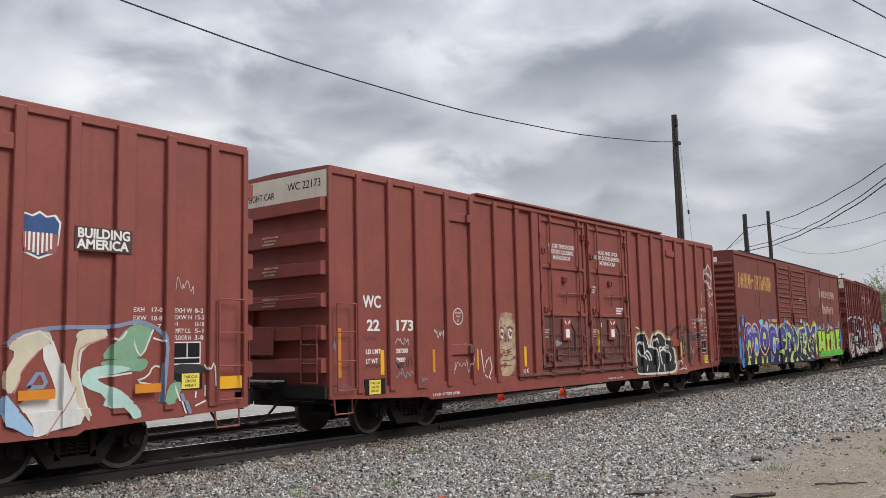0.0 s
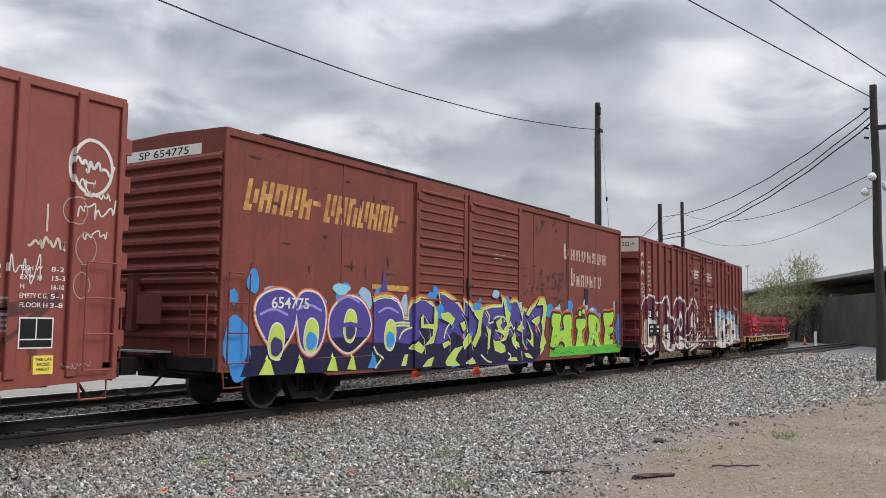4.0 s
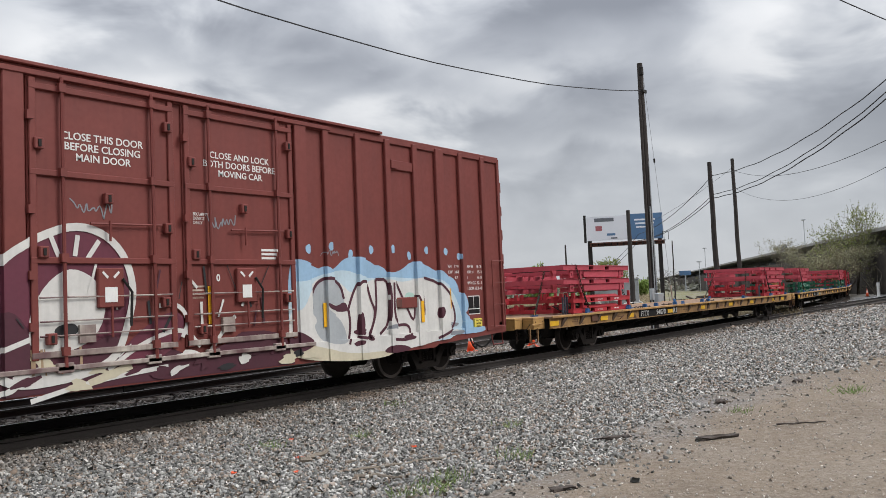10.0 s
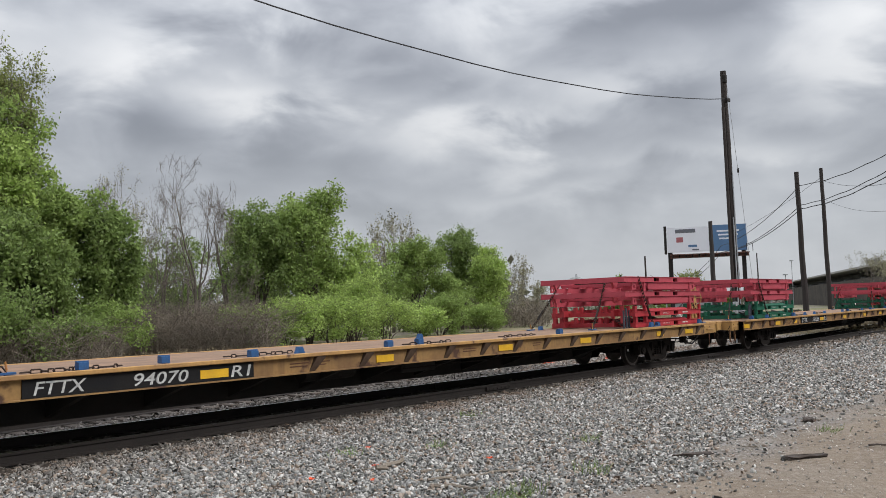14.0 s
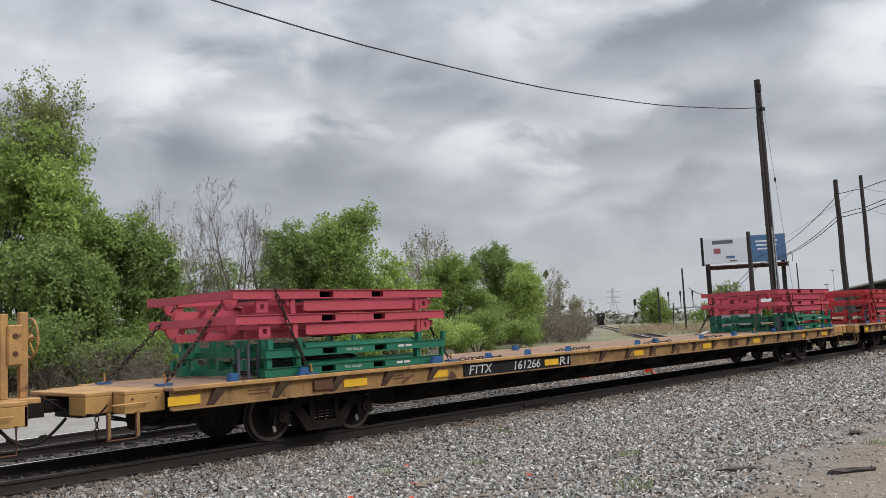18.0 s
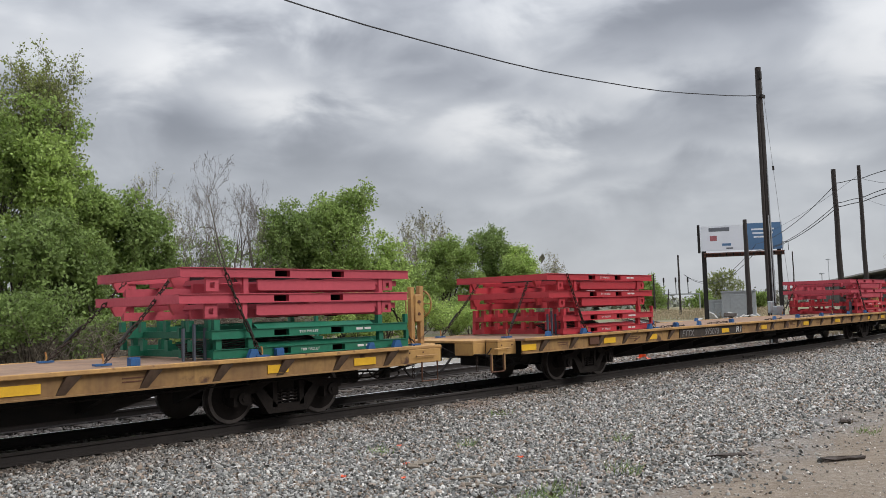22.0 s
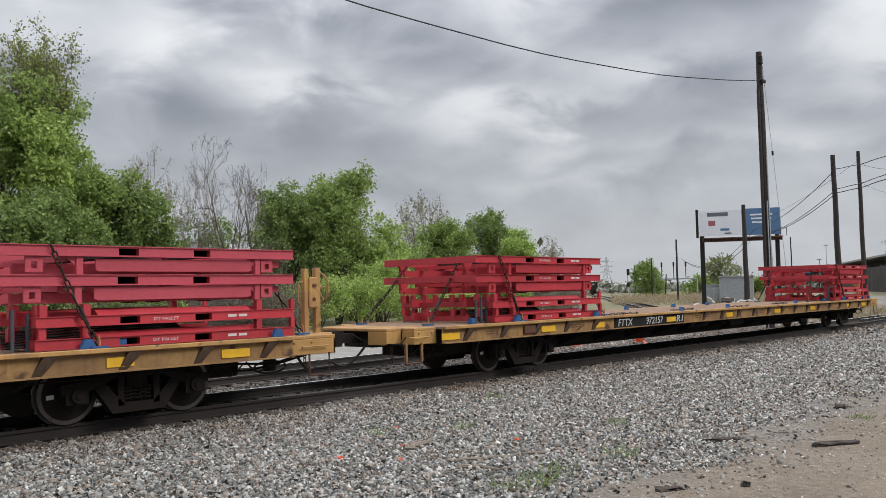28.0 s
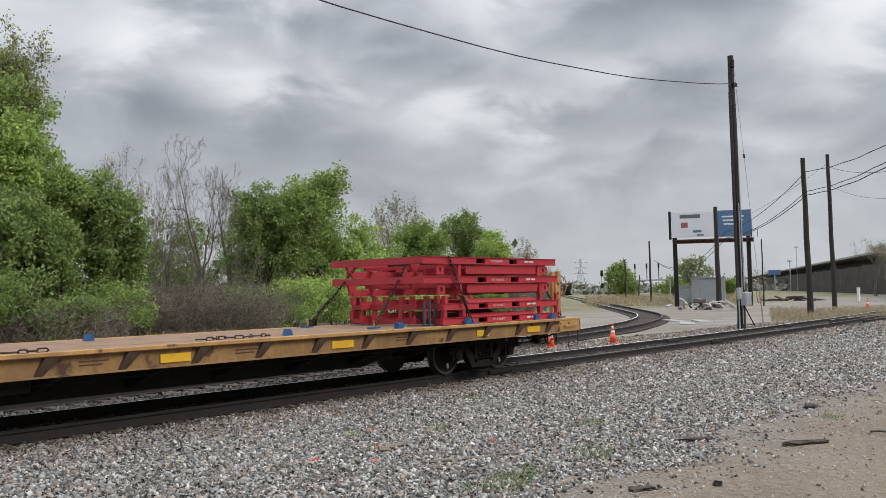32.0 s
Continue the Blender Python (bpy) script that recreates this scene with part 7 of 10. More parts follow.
def graffiti_c(car):
    """Large bubble letters in maroon, white and black, and a pale blue and cream piece."""
    def put(bm, mt, layer=1, name="graffiti"):
        return drape(bm, name, mt, car, layer, side_depth, SIDE_CUTS)
    r = random.Random(12)
    # dark field low along the side
    put(shape([(0.15, 0.66), (12.2, 0.64)] + [(12.0 - 0.5 * i, (1.35 if i > 8 else 1.1) + r.uniform(-0.15, 0.35)) for i in range(24)]), "spray_maroon", 1)
    def fill(mt, layer, *pts):
        put(shape(rounded(list(pts))), mt, layer)

    def stroke(*pts):
        put(ribbon(rounded(list(pts), False), 0.07), "spray_white", 6)

    def bubble(*pts):
        p = rounded(list(pts))
        put(shape(p), "spray_plum", 2)
        put(ribbon(p + p[:2], 0.115), "spray_white", 7)
    cx, cz, rx, rz = 1.15, 1.75, 1.12, 1.22
    put(shape(blob(cx, cz, rx, rz, 0, 0.035)), "spray_white", 2)
    put(shape(blob(cx, cz, rx - 0.085, rz - 0.085, 0, 0.035)), "spray_plum", 3)
    put(shape(blob(1.2, 1.42, 0.86, 0.60, 3, 0.06)), "spray_white", 5)
    bubble((2.81, 2.02), (2.84, 2.35), (3.05, 2.70), (3.45, 2.91), (3.78, 2.90), (4.03, 2.75), (4.16, 2.44), (4.14, 2.09), (4.49, 1.99), (4.65, 1.71), (4.77, 1.15), (4.87, 0.85), (4.34, 0.63), (3.47, 0.70), (3.01, 0.94), (2.86, 1.53))
    bubble((4.58, 2.08), (4.70, 2.47), (5.03, 2.78), (5.45, 2.95), (5.92, 2.95), (6.38, 2.75), (6.64, 2.34), (6.72, 1.95), (6.59, 1.44), (6.71, 0.97), (6.34, 0.80), (5.69, 0.71), (5.17, 0.73), (4.77, 1.15), (4.60, 1.67))
    bubble((6.67, 2.05), (6.94, 2.47), (7.43, 2.77), (7.99, 2.98), (8.47, 2.88), (8.82, 2.54), (8.96, 2.02), (8.83, 1.51), (8.63, 1.01), (7.96, 0.81), (7.04, 0.77), (6.71, 1.13), (6.62, 1.59))
    fill('spray_maroon', 4, (2.93, 1.36), (3.03, 1.68), (3.26, 1.93), (3.61, 2.05), (4.22, 2.04), (4.45, 1.81), (4.64, 1.25), (4.51, 0.81), (4.08, 0.72), (3.10, 0.93))
    fill('spray_white', 5, (2.89, 1.28), (3.02, 1.56), (3.26, 1.72), (3.60, 1.75), (3.95, 1.63), (4.15, 1.33), (4.11, 0.98), (3.93, 0.79), (3.57, 0.76), (3.15, 0.86), (2.97, 1.03))
    fill('spray_white', 5, (3.46, 2.08), (3.49, 2.27), (3.66, 2.44), (3.87, 2.43), (4.02, 2.26), (4.08, 2.03))
    fill('spray_white', 5, (4.19, 0.84), (4.41, 0.95), (4.56, 0.67), (4.29, 0.62))
    fill('spray_maroon', 4, (4.68, 1.89), (5.00, 2.07), (5.24, 1.88), (5.28, 1.50), (5.58, 1.31), (6.10, 1.36), (6.38, 1.65), (6.63, 1.85), (6.65, 1.03), (6.21, 0.76), (5.20, 0.75), (4.80, 1.15))
    fill('spray_white', 5, (5.27, 1.88), (5.39, 2.21), (5.68, 2.39), (6.00, 2.32), (6.20, 2.06), (6.24, 1.71), (6.00, 1.45), (5.58, 1.39), (5.32, 1.55))
    fill('spray_black', 6, (5.39, 2.05), (6.12, 2.06), (6.11, 1.58), (5.37, 1.59))
    fill('spray_white', 5, (5.02, 1.21), (5.58, 1.29), (6.29, 1.15), (6.55, 0.91), (5.81, 0.70), (5.53, 0.66), (5.27, 1.01))
    fill('spray_maroon', 4, (6.71, 1.64), (7.09, 1.84), (7.37, 1.41), (7.98, 1.16), (8.66, 1.46), (8.77, 1.00), (7.96, 0.81), (7.04, 0.79), (6.77, 1.02))
    fill('spray_white', 5, (7.27, 1.46), (7.47, 2.04), (7.88, 2.39), (8.29, 2.25), (8.52, 1.89), (8.35, 1.36), (7.82, 1.15), (7.39, 1.24))
    fill('spray_black', 6, (7.68, 1.55), (8.00, 1.60), (8.07, 1.43), (7.70, 1.37))
    fill('spray_white', 5, (7.05, 0.98), (7.97, 1.05), (8.16, 0.88), (7.12, 0.79))
    fill('spray_plum', 5, (8.63, 1.01), (8.91, 1.34), (9.56, 1.72), (9.89, 1.59), (9.71, 1.12), (8.97, 0.82))
    stroke((8.49, 0.88), (9.08, 1.24), (9.83, 1.44), (10.14, 1.10))
    stroke((10.24, 0.89), (10.54, 1.26), (10.87, 1.56))
    stroke((9.38, 1.78), (9.75, 1.80), (9.93, 1.53), (9.80, 1.27))
    stroke((4.59, 1.53), (4.94, 1.84), (5.18, 2.02))
    stroke((4.66, 1.25), (5.04, 1.51), (5.25, 1.64))
    stroke((6.35, 1.05), (6.70, 1.18), (7.37, 1.41))
    stroke((1.85, 2.66), (2.34, 2.59), (2.70, 2.69), (2.75, 2.27), (2.80, 1.78))
    stroke((3.58, 2.87), (3.62, 2.53))
    stroke((3.75, 2.89), (3.70, 2.57))
    stroke((4.03, 2.69), (3.94, 2.51))
    stroke((7.66, 2.80), (7.80, 2.45))
    stroke((8.06, 2.83), (8.01, 2.53))
    stroke((8.39, 2.76), (8.17, 2.45))
    stroke((7.33, 0.56), (8.28, 0.75), (9.51, 0.84))
    for i in range(26):
        x = 4.2 + 0.34 * i + r.uniform(-0.1, 0.1)
        z = r.uniform(0.70, 1.05)
        put(shape(blob(x, z, r.uniform(0.1, 0.36), r.uniform(0.03, 0.10), i, 0.3, 14, r.uniform(-0.5, 0.7))), r.choice(("spray_white", "spray_cream", "spray_black", "spray_maroon")), 8)
    for i in range(30):
        x, z = r.uniform(4.5, 12.0), r.uniform(1.0, 2.1)
        put(ribbon([(x, z), (x + r.uniform(-0.2, 0.3), z + r.uniform(0.1, 0.5))], r.uniform(0.015, 0.05)), r.choice(("spray_black", "spray_white", "spray_maroon")), 9)
    put(shape([(0.35, 0.85), (0.95, 0.86), (0.62, 1.45), (0.40, 1.4)]), "spray_white", 5)
    put(shape([(3.05, 0.95), (3.3, 0.9), (3.5, 0.98), (3.3, 1.2)]), "spray_cream", 6)
    for ch, x, w in (("S", 3.05, 0.28), ("C", 3.36, 0.32), ("T", 3.72, 0.34)):
        put(text_shape(ch, 0.5, 0.01, w, x, 1.10), "spray_black", 7)
    # worn rust runs through the white
    for i in range(14):
        x = r.choice((3.2, 3.9, 5.4, 6.0, 7.6, 8.2, 1.4)) + r.uniform(-0.3, 0.3)
        put(ribbon([(x, 1.25), (x + 0.01, r.uniform(0.85, 1.05))], r.uniform(0.015, 0.04)), "spray_tan", 8, "rust_run")
    part("paint_patch", bbox(3.63, 4.22, -BOX_HALF - 0.056, -BOX_HALF - 0.05, 1.53, 1.74), "spray_maroon", car)
    # pale piece at the far end
    for x, z, k in ((12.45, 2.05, 0.34), (13.05, 2.1, 0.30), (14.1, 2.12, 0.42), (14.62, 2.08, 0.36), (15.35, 1.98, 0.30), (16.2, 2.08, 0.38), (16.75, 2.0, 0.32), (17.2, 1.85, 0.30), (17.5, 1.55, 0.26)):
        put(shape(blob(x, z, k, k, int(x * 7), 0.04, 22)), "spray_sky", 2)

    def ink(*pts):
        put(ribbon(rounded(list(pts), False), 0.062), "spray_maroon", 6)
    fill('spray_sky', 2, (12.11, 2.50), (12.46, 2.54), (12.82, 2.38), (13.28, 2.29), (13.70, 2.61), (14.28, 2.58), (14.82, 2.28), (15.32, 2.28), (15.87, 2.58), (16.52, 2.35), (17.02, 2.19), (17.44, 1.95), (17.61, 1.62), (17.54, 1.30), (18.78, 0.88), (17.60, 0.82), (12.09, 1.14))
    fill('spray_pale', 3, (12.10, 2.12), (12.57, 2.12), (13.21, 2.30), (13.76, 2.34), (14.27, 2.15), (14.98, 2.19), (15.85, 2.14), (16.62, 2.18), (17.22, 1.89), (17.52, 1.46), (17.66, 0.94), (16.55, 0.68), (12.09, 1.03))
    fill('spray_white', 4, (12.69, 2.05), (13.01, 2.23), (13.54, 2.09), (13.82, 1.83), (14.04, 2.12), (14.27, 2.08), (14.50, 2.15), (14.98, 2.14), (15.49, 2.06), (16.13, 2.20), (16.81, 2.04), (17.22, 1.79), (17.35, 1.31), (17.18, 0.93), (16.56, 0.75), (14.94, 0.62), (13.65, 0.63), (12.32, 0.84), (12.09, 0.92), (12.10, 1.60), (12.44, 1.58))
    fill('spray_grey_pale', 5, (12.69, 1.87), (12.88, 2.14), (13.21, 2.21), (13.51, 2.06), (13.61, 1.77), (13.57, 1.62), (13.33, 1.63), (13.17, 1.70), (13.07, 1.64), (13.13, 1.55), (13.46, 1.40), (13.63, 1.14), (13.66, 0.88), (12.99, 0.94), (12.74, 1.27), (12.87, 1.38), (12.69, 1.57))
    fill('spray_cream', 5, (12.09, 1.03), (12.80, 0.91), (13.72, 0.68), (14.94, 0.68), (14.93, 0.55), (13.72, 0.54), (12.09, 0.72))
    fill('spray_maroon', 6, (12.09, 1.26), (12.44, 1.17), (12.77, 0.97), (12.43, 0.83), (12.09, 0.85))
    fill('spray_maroon', 6, (14.62, 0.65), (14.94, 0.79), (15.45, 0.74), (15.62, 0.64), (15.10, 0.60))
    fill('spray_maroon', 6, (13.07, 1.73), (13.33, 1.61), (13.64, 1.74), (13.71, 1.51), (13.33, 1.53), (13.10, 1.61))
    fill('spray_maroon', 6, (16.60, 1.32), (16.67, 1.50), (16.81, 1.50), (16.85, 1.36), (16.72, 1.23))
    fill('spray_maroon', 6, (13.90, 1.12), (14.03, 1.59), (14.13, 1.23), (14.02, 1.04))
    fill('spray_aqua_pale', 5, (15.48, 1.85), (15.84, 1.85), (15.83, 1.58), (15.49, 1.59))
    ink((13.59, 1.77), (13.51, 2.04), (13.21, 2.20), (12.88, 2.12), (12.70, 1.87), (12.72, 1.60))
    ink((13.71, 1.55), (13.76, 1.25), (13.67, 0.88))
    ink((13.68, 1.52), (13.86, 1.89), (14.04, 2.11), (14.27, 2.09), (14.37, 1.74), (14.54, 1.47), (14.28, 0.95), (13.94, 1.01))
    ink((14.55, 2.14), (14.56, 1.47), (14.28, 0.95))
    ink((14.55, 2.14), (14.97, 2.14), (14.95, 1.24), (14.63, 1.02))
    ink((15.06, 2.07), (15.03, 1.16), (15.62, 1.19), (15.62, 0.84), (15.03, 0.89))
    ink((15.17, 2.12), (15.48, 1.63), (15.81, 1.12), (15.81, 1.98), (16.19, 1.14), (16.11, 2.05))
    ink((16.18, 2.16), (16.71, 2.05), (17.11, 1.73), (17.34, 1.31), (17.20, 0.99), (16.56, 0.81))
    for i in range(9):
        put(shape(blob(12.6 + 0.62 * i, 2.72 + 0.08 * math.sin(i * 2.2), 0.07, 0.09, i, 0.1, 12)), "spray_sky", 2)
    for i in range(10):
        put(shape(blob(r.uniform(12.5, 17.8), r.uniform(0.85, 1.15), r.uniform(0.1, 0.3), 0.06, i, 0.2, 12)), r.choice(("spray_maroon", "spray_grey", "spray_white")), 6)
    # white tags up the corner
    for k, (x, z, w, h, s, lw) in enumerate(((0.12, 4.25, 0.42, 0.34, 41, 0.045), (0.16, 3.95, 0.4, 0.3, 42, 0.045), (0.14, 3.62, 0.44, 0.34, 43, 0.045), (0.08, 3.22, 0.56, 0.16, 44, 0.03), (0.08, 3.06, 0.56, 0.16, 45, 0.03), (0.06, 2.92, 0.56, 0.16, 46, 0.03), (0.08, 2.78, 0.56, 0.14, 47, 0.03),
                                           (0.9, 4.12, 0.56, 0.16, 48, 0.03), (0.9, 3.94, 0.56, 0.16, 49, 0.03), (0.92, 3.76, 0.56, 0.16, 50, 0.03), (0.92, 3.58, 0.52, 0.16, 51, 0.03), (0.94, 3.40, 0.5, 0.16, 52, 0.03), (0.96, 3.22, 0.6, 0.18, 53, 0.03), (1.2, 3.06, 0.4, 0.12, 54, 0.03),
                                           (7.95, 3.05, 0.7, 0.34, 55, 0.025), (10.35, 2.95, 0.6, 0.34, 56, 0.025), (13.0, 2.55, 0.5, 0.22, 57, 0.02))):
        put(scribble(x, z, w, h, s, 5, lw), "spray_white" if k < 14 else "spray_grey", 2, "tag")


def union_car(wheels):
    """A ribbed boxcar of which the trailing end shows: emblem, slogan board, data stencils and a pastel piece."""
    red = "boxcar_red"
    car = thing("boxcar", "oxide-red ribbed boxcar with shield emblem and pastel graffiti", "boxcar", group="freight train cars")
    box_shell(car, red, BOX_L, BOX_HALF)
    half = BOX_HALF
    xs = (15.5, 16.27, 17.84, 18.64)
    allx = tuple(BOX_L - x - 0.16 for x in xs) + xs
    rib = part("side_post", bbox(0, 0.16, -half - RIB_D, -half, 0.86, 5.08, bev=0.012), red, car)
    rib.matrix_basis = pose(allx[0], 0, 0)
    for x in allx[1:]:
        again(rib, pose(x, 0, 0))
    for x in allx:
        again(rib, pose(x, 2 * half + RIB_D, 0))
    wide = part("side_post", bbox(0, 0.30, -half - RIB_D, -half, 0.86, 5.08, bev=0.012), red, car)
    wide.matrix_basis = pose(17.0, 0, 0)
    again(wide, pose(BOX_L - 17.3, 0, 0))
    for x0, x1 in ((5.6, 9.6), (9.7, 14.2)):
        d = part("plug_door", bbox(x0, x1, -half - 0.04, -half, 1.1, 5.0, bev=0.01), red, car)
        for z in (1.2, 2.5, 3.7, 4.8):
            part("door_beam", bbox(x0, x1, -half - 0.08, -half - 0.04, z, z + 0.09), red, d)
    part("door_stop", bbox(14.6, 15.5, -half - 0.06, -half, 4.45, 4.68, bev=0.01), red, car)
    cuts = [c for x in allx for c in (x - 0.004, x + 0.164)] + [16.996, 17.304]

    def dep(x):
        return RIB_D if any(a - 0.005 < x < a + 0.165 for a in allx) or 16.995 < x < 17.305 else 0.0

    def put(bm, mt, layer=1, name="graffiti"):
        return drape(bm, name, mt, car, layer, dep, cuts)
    # plain shield: white rim, blue head, red and white stripes
    def shield(k):
        return [(15.9 + k * x, 3.34 + k * z) for x, z in ((-0.30, 0.20), (-0.22, 0.30), (-0.1, 0.27), (0.0, 0.33), (0.1, 0.27), (0.22, 0.30), (0.30, 0.20), (0.27, -0.1), (0.2, -0.24), (0.0, -0.32), (-0.2, -0.24), (-0.27, -0.1))]
    sh = [drape(shape(shield(1.02)), "emblem_rim", "white_paint", car, 1, dep, [])]
    drape(shape(shield(0.92)), "emblem_field", "poster_blue_deep", car, 2, dep, [])
    for i in range(7):
        x = 15.9 - 0.21 + 0.06 * i
        lo = 3.34 - 0.27 + 0.09 * abs(i - 3) / 3
        put(shape([(x, lo), (x + 0.03, lo), (x + 0.03, 3.38), (x, 3.38)]), "white_paint", 4, "emblem_stripe")
    put(shape([(15.66, 3.10), (16.14, 3.10), (16.17, 3.37), (15.63, 3.37)]), "emblem_red", 3, "emblem_stripe_field")
    part("slogan_board", bbox(16.36, 17.24, -half - RIB_D - 0.02, -half - RIB_D, 3.17, 3.51), "slogan_brown", car, "dark slogan board")
    for k, w in enumerate(("BUILDING", "AMERICA")):
        lettering(w, 0.19, "white_paint", car, (16.39, -half - RIB_D - 0.023, 3.355 - 0.155 * k), width=0.80, fat=0.006)
    yl = -half - 0.004
    for k, (a, c) in enumerate((("EXH", "17-0"), ("EXW", "10-8"), ("EW", "9-7"))):
        lettering(a, 0.1, "white_paint", car, (17.33, yl, 2.33 - 0.125 * k))
        lettering(c, 0.1, "white_paint", car, (17.62, yl, 2.33 - 0.125 * k), width=0.18)
    for k, (a, c) in enumerate((("EXH W", "8-2"), ("EXW H", "15-3"), ("H", "16-10"), ("EMPTY C.G.", "5-1"), ("FLOOR H", "3-8"))):
        lettering(a, 0.1, "white_paint", car, (18.03, yl, 2.33 - 0.105 * k), width=None if k < 3 else 0.3)
        lettering(c, 0.1, "white_paint", car, (18.40, yl, 2.33 - 0.105 * k), width=0.16)
    part("data_panel", bbox(18.02, 18.52, yl, -half, 1.53, 1.88), "white_paint", car)
    for a, c, d, e in ((18.04, 18.26, 1.64, 1.86), (18.28, 18.50, 1.64, 1.86), (18.04, 18.50, 1.55, 1.62)):
        part("data_field", bbox(a, c, yl - 0.003, yl, d, e), "black_paint", car)
    part("warning_plate", bbox(17.98, 18.56, yl, -half, 1.14, 1.45), "black_paint", car)
    part("warning_plate", bbox(18.18, 18.50, yl - 0.004, yl, 1.16, 1.39), "label_yellow", car)
    for k, w in enumerate(("THIS CAR", "EXCESS", "HEIGHT")):
        lettering(w, 0.058, "black_paint", car, (18.34, yl - 0.006, 1.32 - 0.066 * k), align="CENTER")
    for x, w, mt in ((18.87, 0.44, "yellow_reflector"),):
        reflector(car, x, 1.12, w, 0.2 if x > 18 else 0.13, -half - 0.03, mt)
    # pastel piece
    def fill(mt, *pts):
        put(shape(rounded(list(pts), True, 1)), mt, 2)

    def line(mt, w, *pts):
        put(ribbon(rounded(list(pts), False, 1), w), mt, 3)
    fill('spray_sky', (15.46, 1.28), (15.63, 1.07), (15.84, 0.82), (15.91, 0.73), (15.85, 0.65), (15.64, 0.78), (15.47, 0.84))
    fill('spray_cream', (15.48, 1.83), (15.60, 1.95), (16.06, 2.08), (16.14, 1.91), (15.95, 1.79), (15.73, 1.55), (15.59, 1.24), (15.49, 1.25), (15.46, 1.50), (15.61, 1.77))
    fill('spray_white', (15.95, 1.79), (16.14, 1.91), (16.34, 1.36), (16.44, 1.28), (16.65, 0.78), (16.18, 0.73), (15.97, 0.65), (15.86, 0.66), (15.90, 0.76), (15.75, 1.00), (15.66, 1.12), (16.16, 1.21), (16.19, 1.29))
    fill('spray_cream', (16.42, 1.95), (16.53, 2.07), (16.90, 2.10), (16.95, 1.95), (16.55, 1.82), (16.50, 1.49), (16.58, 1.18), (16.68, 0.81), (16.63, 0.80), (16.44, 1.19), (16.34, 1.36))
    fill('spray_mint', (16.81, 1.65), (17.06, 1.94), (17.19, 2.09), (17.39, 2.15), (17.67, 2.11), (17.58, 1.87), (17.49, 1.65), (17.10, 1.64))
    fill('spray_mint', (17.34, 1.65), (17.62, 1.63), (17.53, 1.45), (17.28, 1.46), (17.00, 1.49), (16.79, 1.59), (16.99, 1.64))
    fill('spray_aqua_pale', (16.55, 1.40), (16.66, 1.53), (17.00, 1.57), (17.35, 1.49), (16.80, 1.40), (16.80, 1.34), (17.21, 1.15), (17.31, 0.95), (16.87, 0.95), (16.94, 1.13), (16.58, 1.27))
    fill('spray_aqua_pale', (16.94, 1.13), (17.29, 1.08), (17.51, 0.81), (17.33, 0.76), (17.24, 0.89))
    fill('spray_mint', (17.82, 0.93), (17.89, 1.21), (17.99, 1.28), (18.22, 1.26), (18.09, 0.96))
    fill('spray_black', (18.02, 1.55), (18.61, 1.52), (18.61, 1.36), (18.02, 1.39))
    line('spray_grey_blue', 0.06, (15.49, 1.87), (15.60, 2.01), (16.10, 2.09), (16.51, 2.10), (16.98, 2.10), (17.26, 2.17), (17.48, 2.19), (17.78, 2.07), (17.88, 1.90), (17.85, 1.44), (17.80, 0.98))
    line('spray_grey_blue', 0.06, (15.81, 1.30), (15.97, 1.54), (16.08, 1.30), (15.81, 1.30))
    line('spray_grey_blue', 0.06, (18.18, 1.09), (18.31, 0.78))
    line('spray_white', 0.028, (15.60, 1.95), (16.06, 2.08), (16.34, 1.36))
    line('spray_white', 0.028, (16.55, 1.82), (16.50, 1.49), (16.58, 1.18), (16.68, 0.87))
    line('spray_white', 0.028, (16.99, 1.94), (17.09, 1.91), (17.19, 2.04))
    line('spray_white', 0.028, (17.32, 2.07), (17.38, 1.78), (17.49, 1.65), (17.67, 2.07))
    line('spray_white', 0.028, (17.67, 1.94), (17.86, 1.89))
    line('spray_white', 0.028, (16.80, 1.39), (17.28, 1.44))
    line('spray_white', 0.028, (17.79, 1.51), (17.68, 1.53), (17.59, 1.37), (17.37, 1.31), (17.72, 1.24))
    line('spray_white', 0.028, (16.09, 1.97), (16.18, 1.71), (16.27, 1.56))
    line('spray_white', 0.028, (18.02, 1.30), (18.11, 1.09), (18.23, 0.79))
    line('spray_white', 0.028, (18.59, 1.52), (18.65, 1.42), (18.73, 1.58), (18.76, 1.18))
    line('spray_white', 0.028, (18.43, 1.01), (18.44, 1.11))
    line('spray_white', 0.028, (18.61, 1.20), (18.61, 1.03))
    line('spray_white', 0.028, (18.39, 0.89), (18.59, 0.96))
    line('spray_pink_dull', 0.02, (15.49, 1.84), (15.60, 1.98), (16.03, 2.09))
    line('spray_pink_dull', 0.02, (15.59, 1.24), (15.73, 1.55), (15.95, 1.79))
    line('spray_pink_dull', 0.02, (16.50, 1.49), (16.48, 1.70), (16.54, 1.84), (16.92, 1.95))
    line('spray_pink_dull', 0.02, (16.06, 0.66), (16.35, 1.08), (16.44, 1.28))
    put(scribble(18.05, 2.5, 0.36, 0.46, 60, 3, 0.009), "spray_white", 5, "tag")
    for x, w in ((15.64, 0.5), (17.33, 0.43)):
        reflector(car, x, 1.14, w, 0.13, -half - RIB_D - 0.014, "amber_reflector")
    for tx in (2.7, BOX_L - 2.7):
        make_truck(car, tx, 0.457, wheels)
    return car


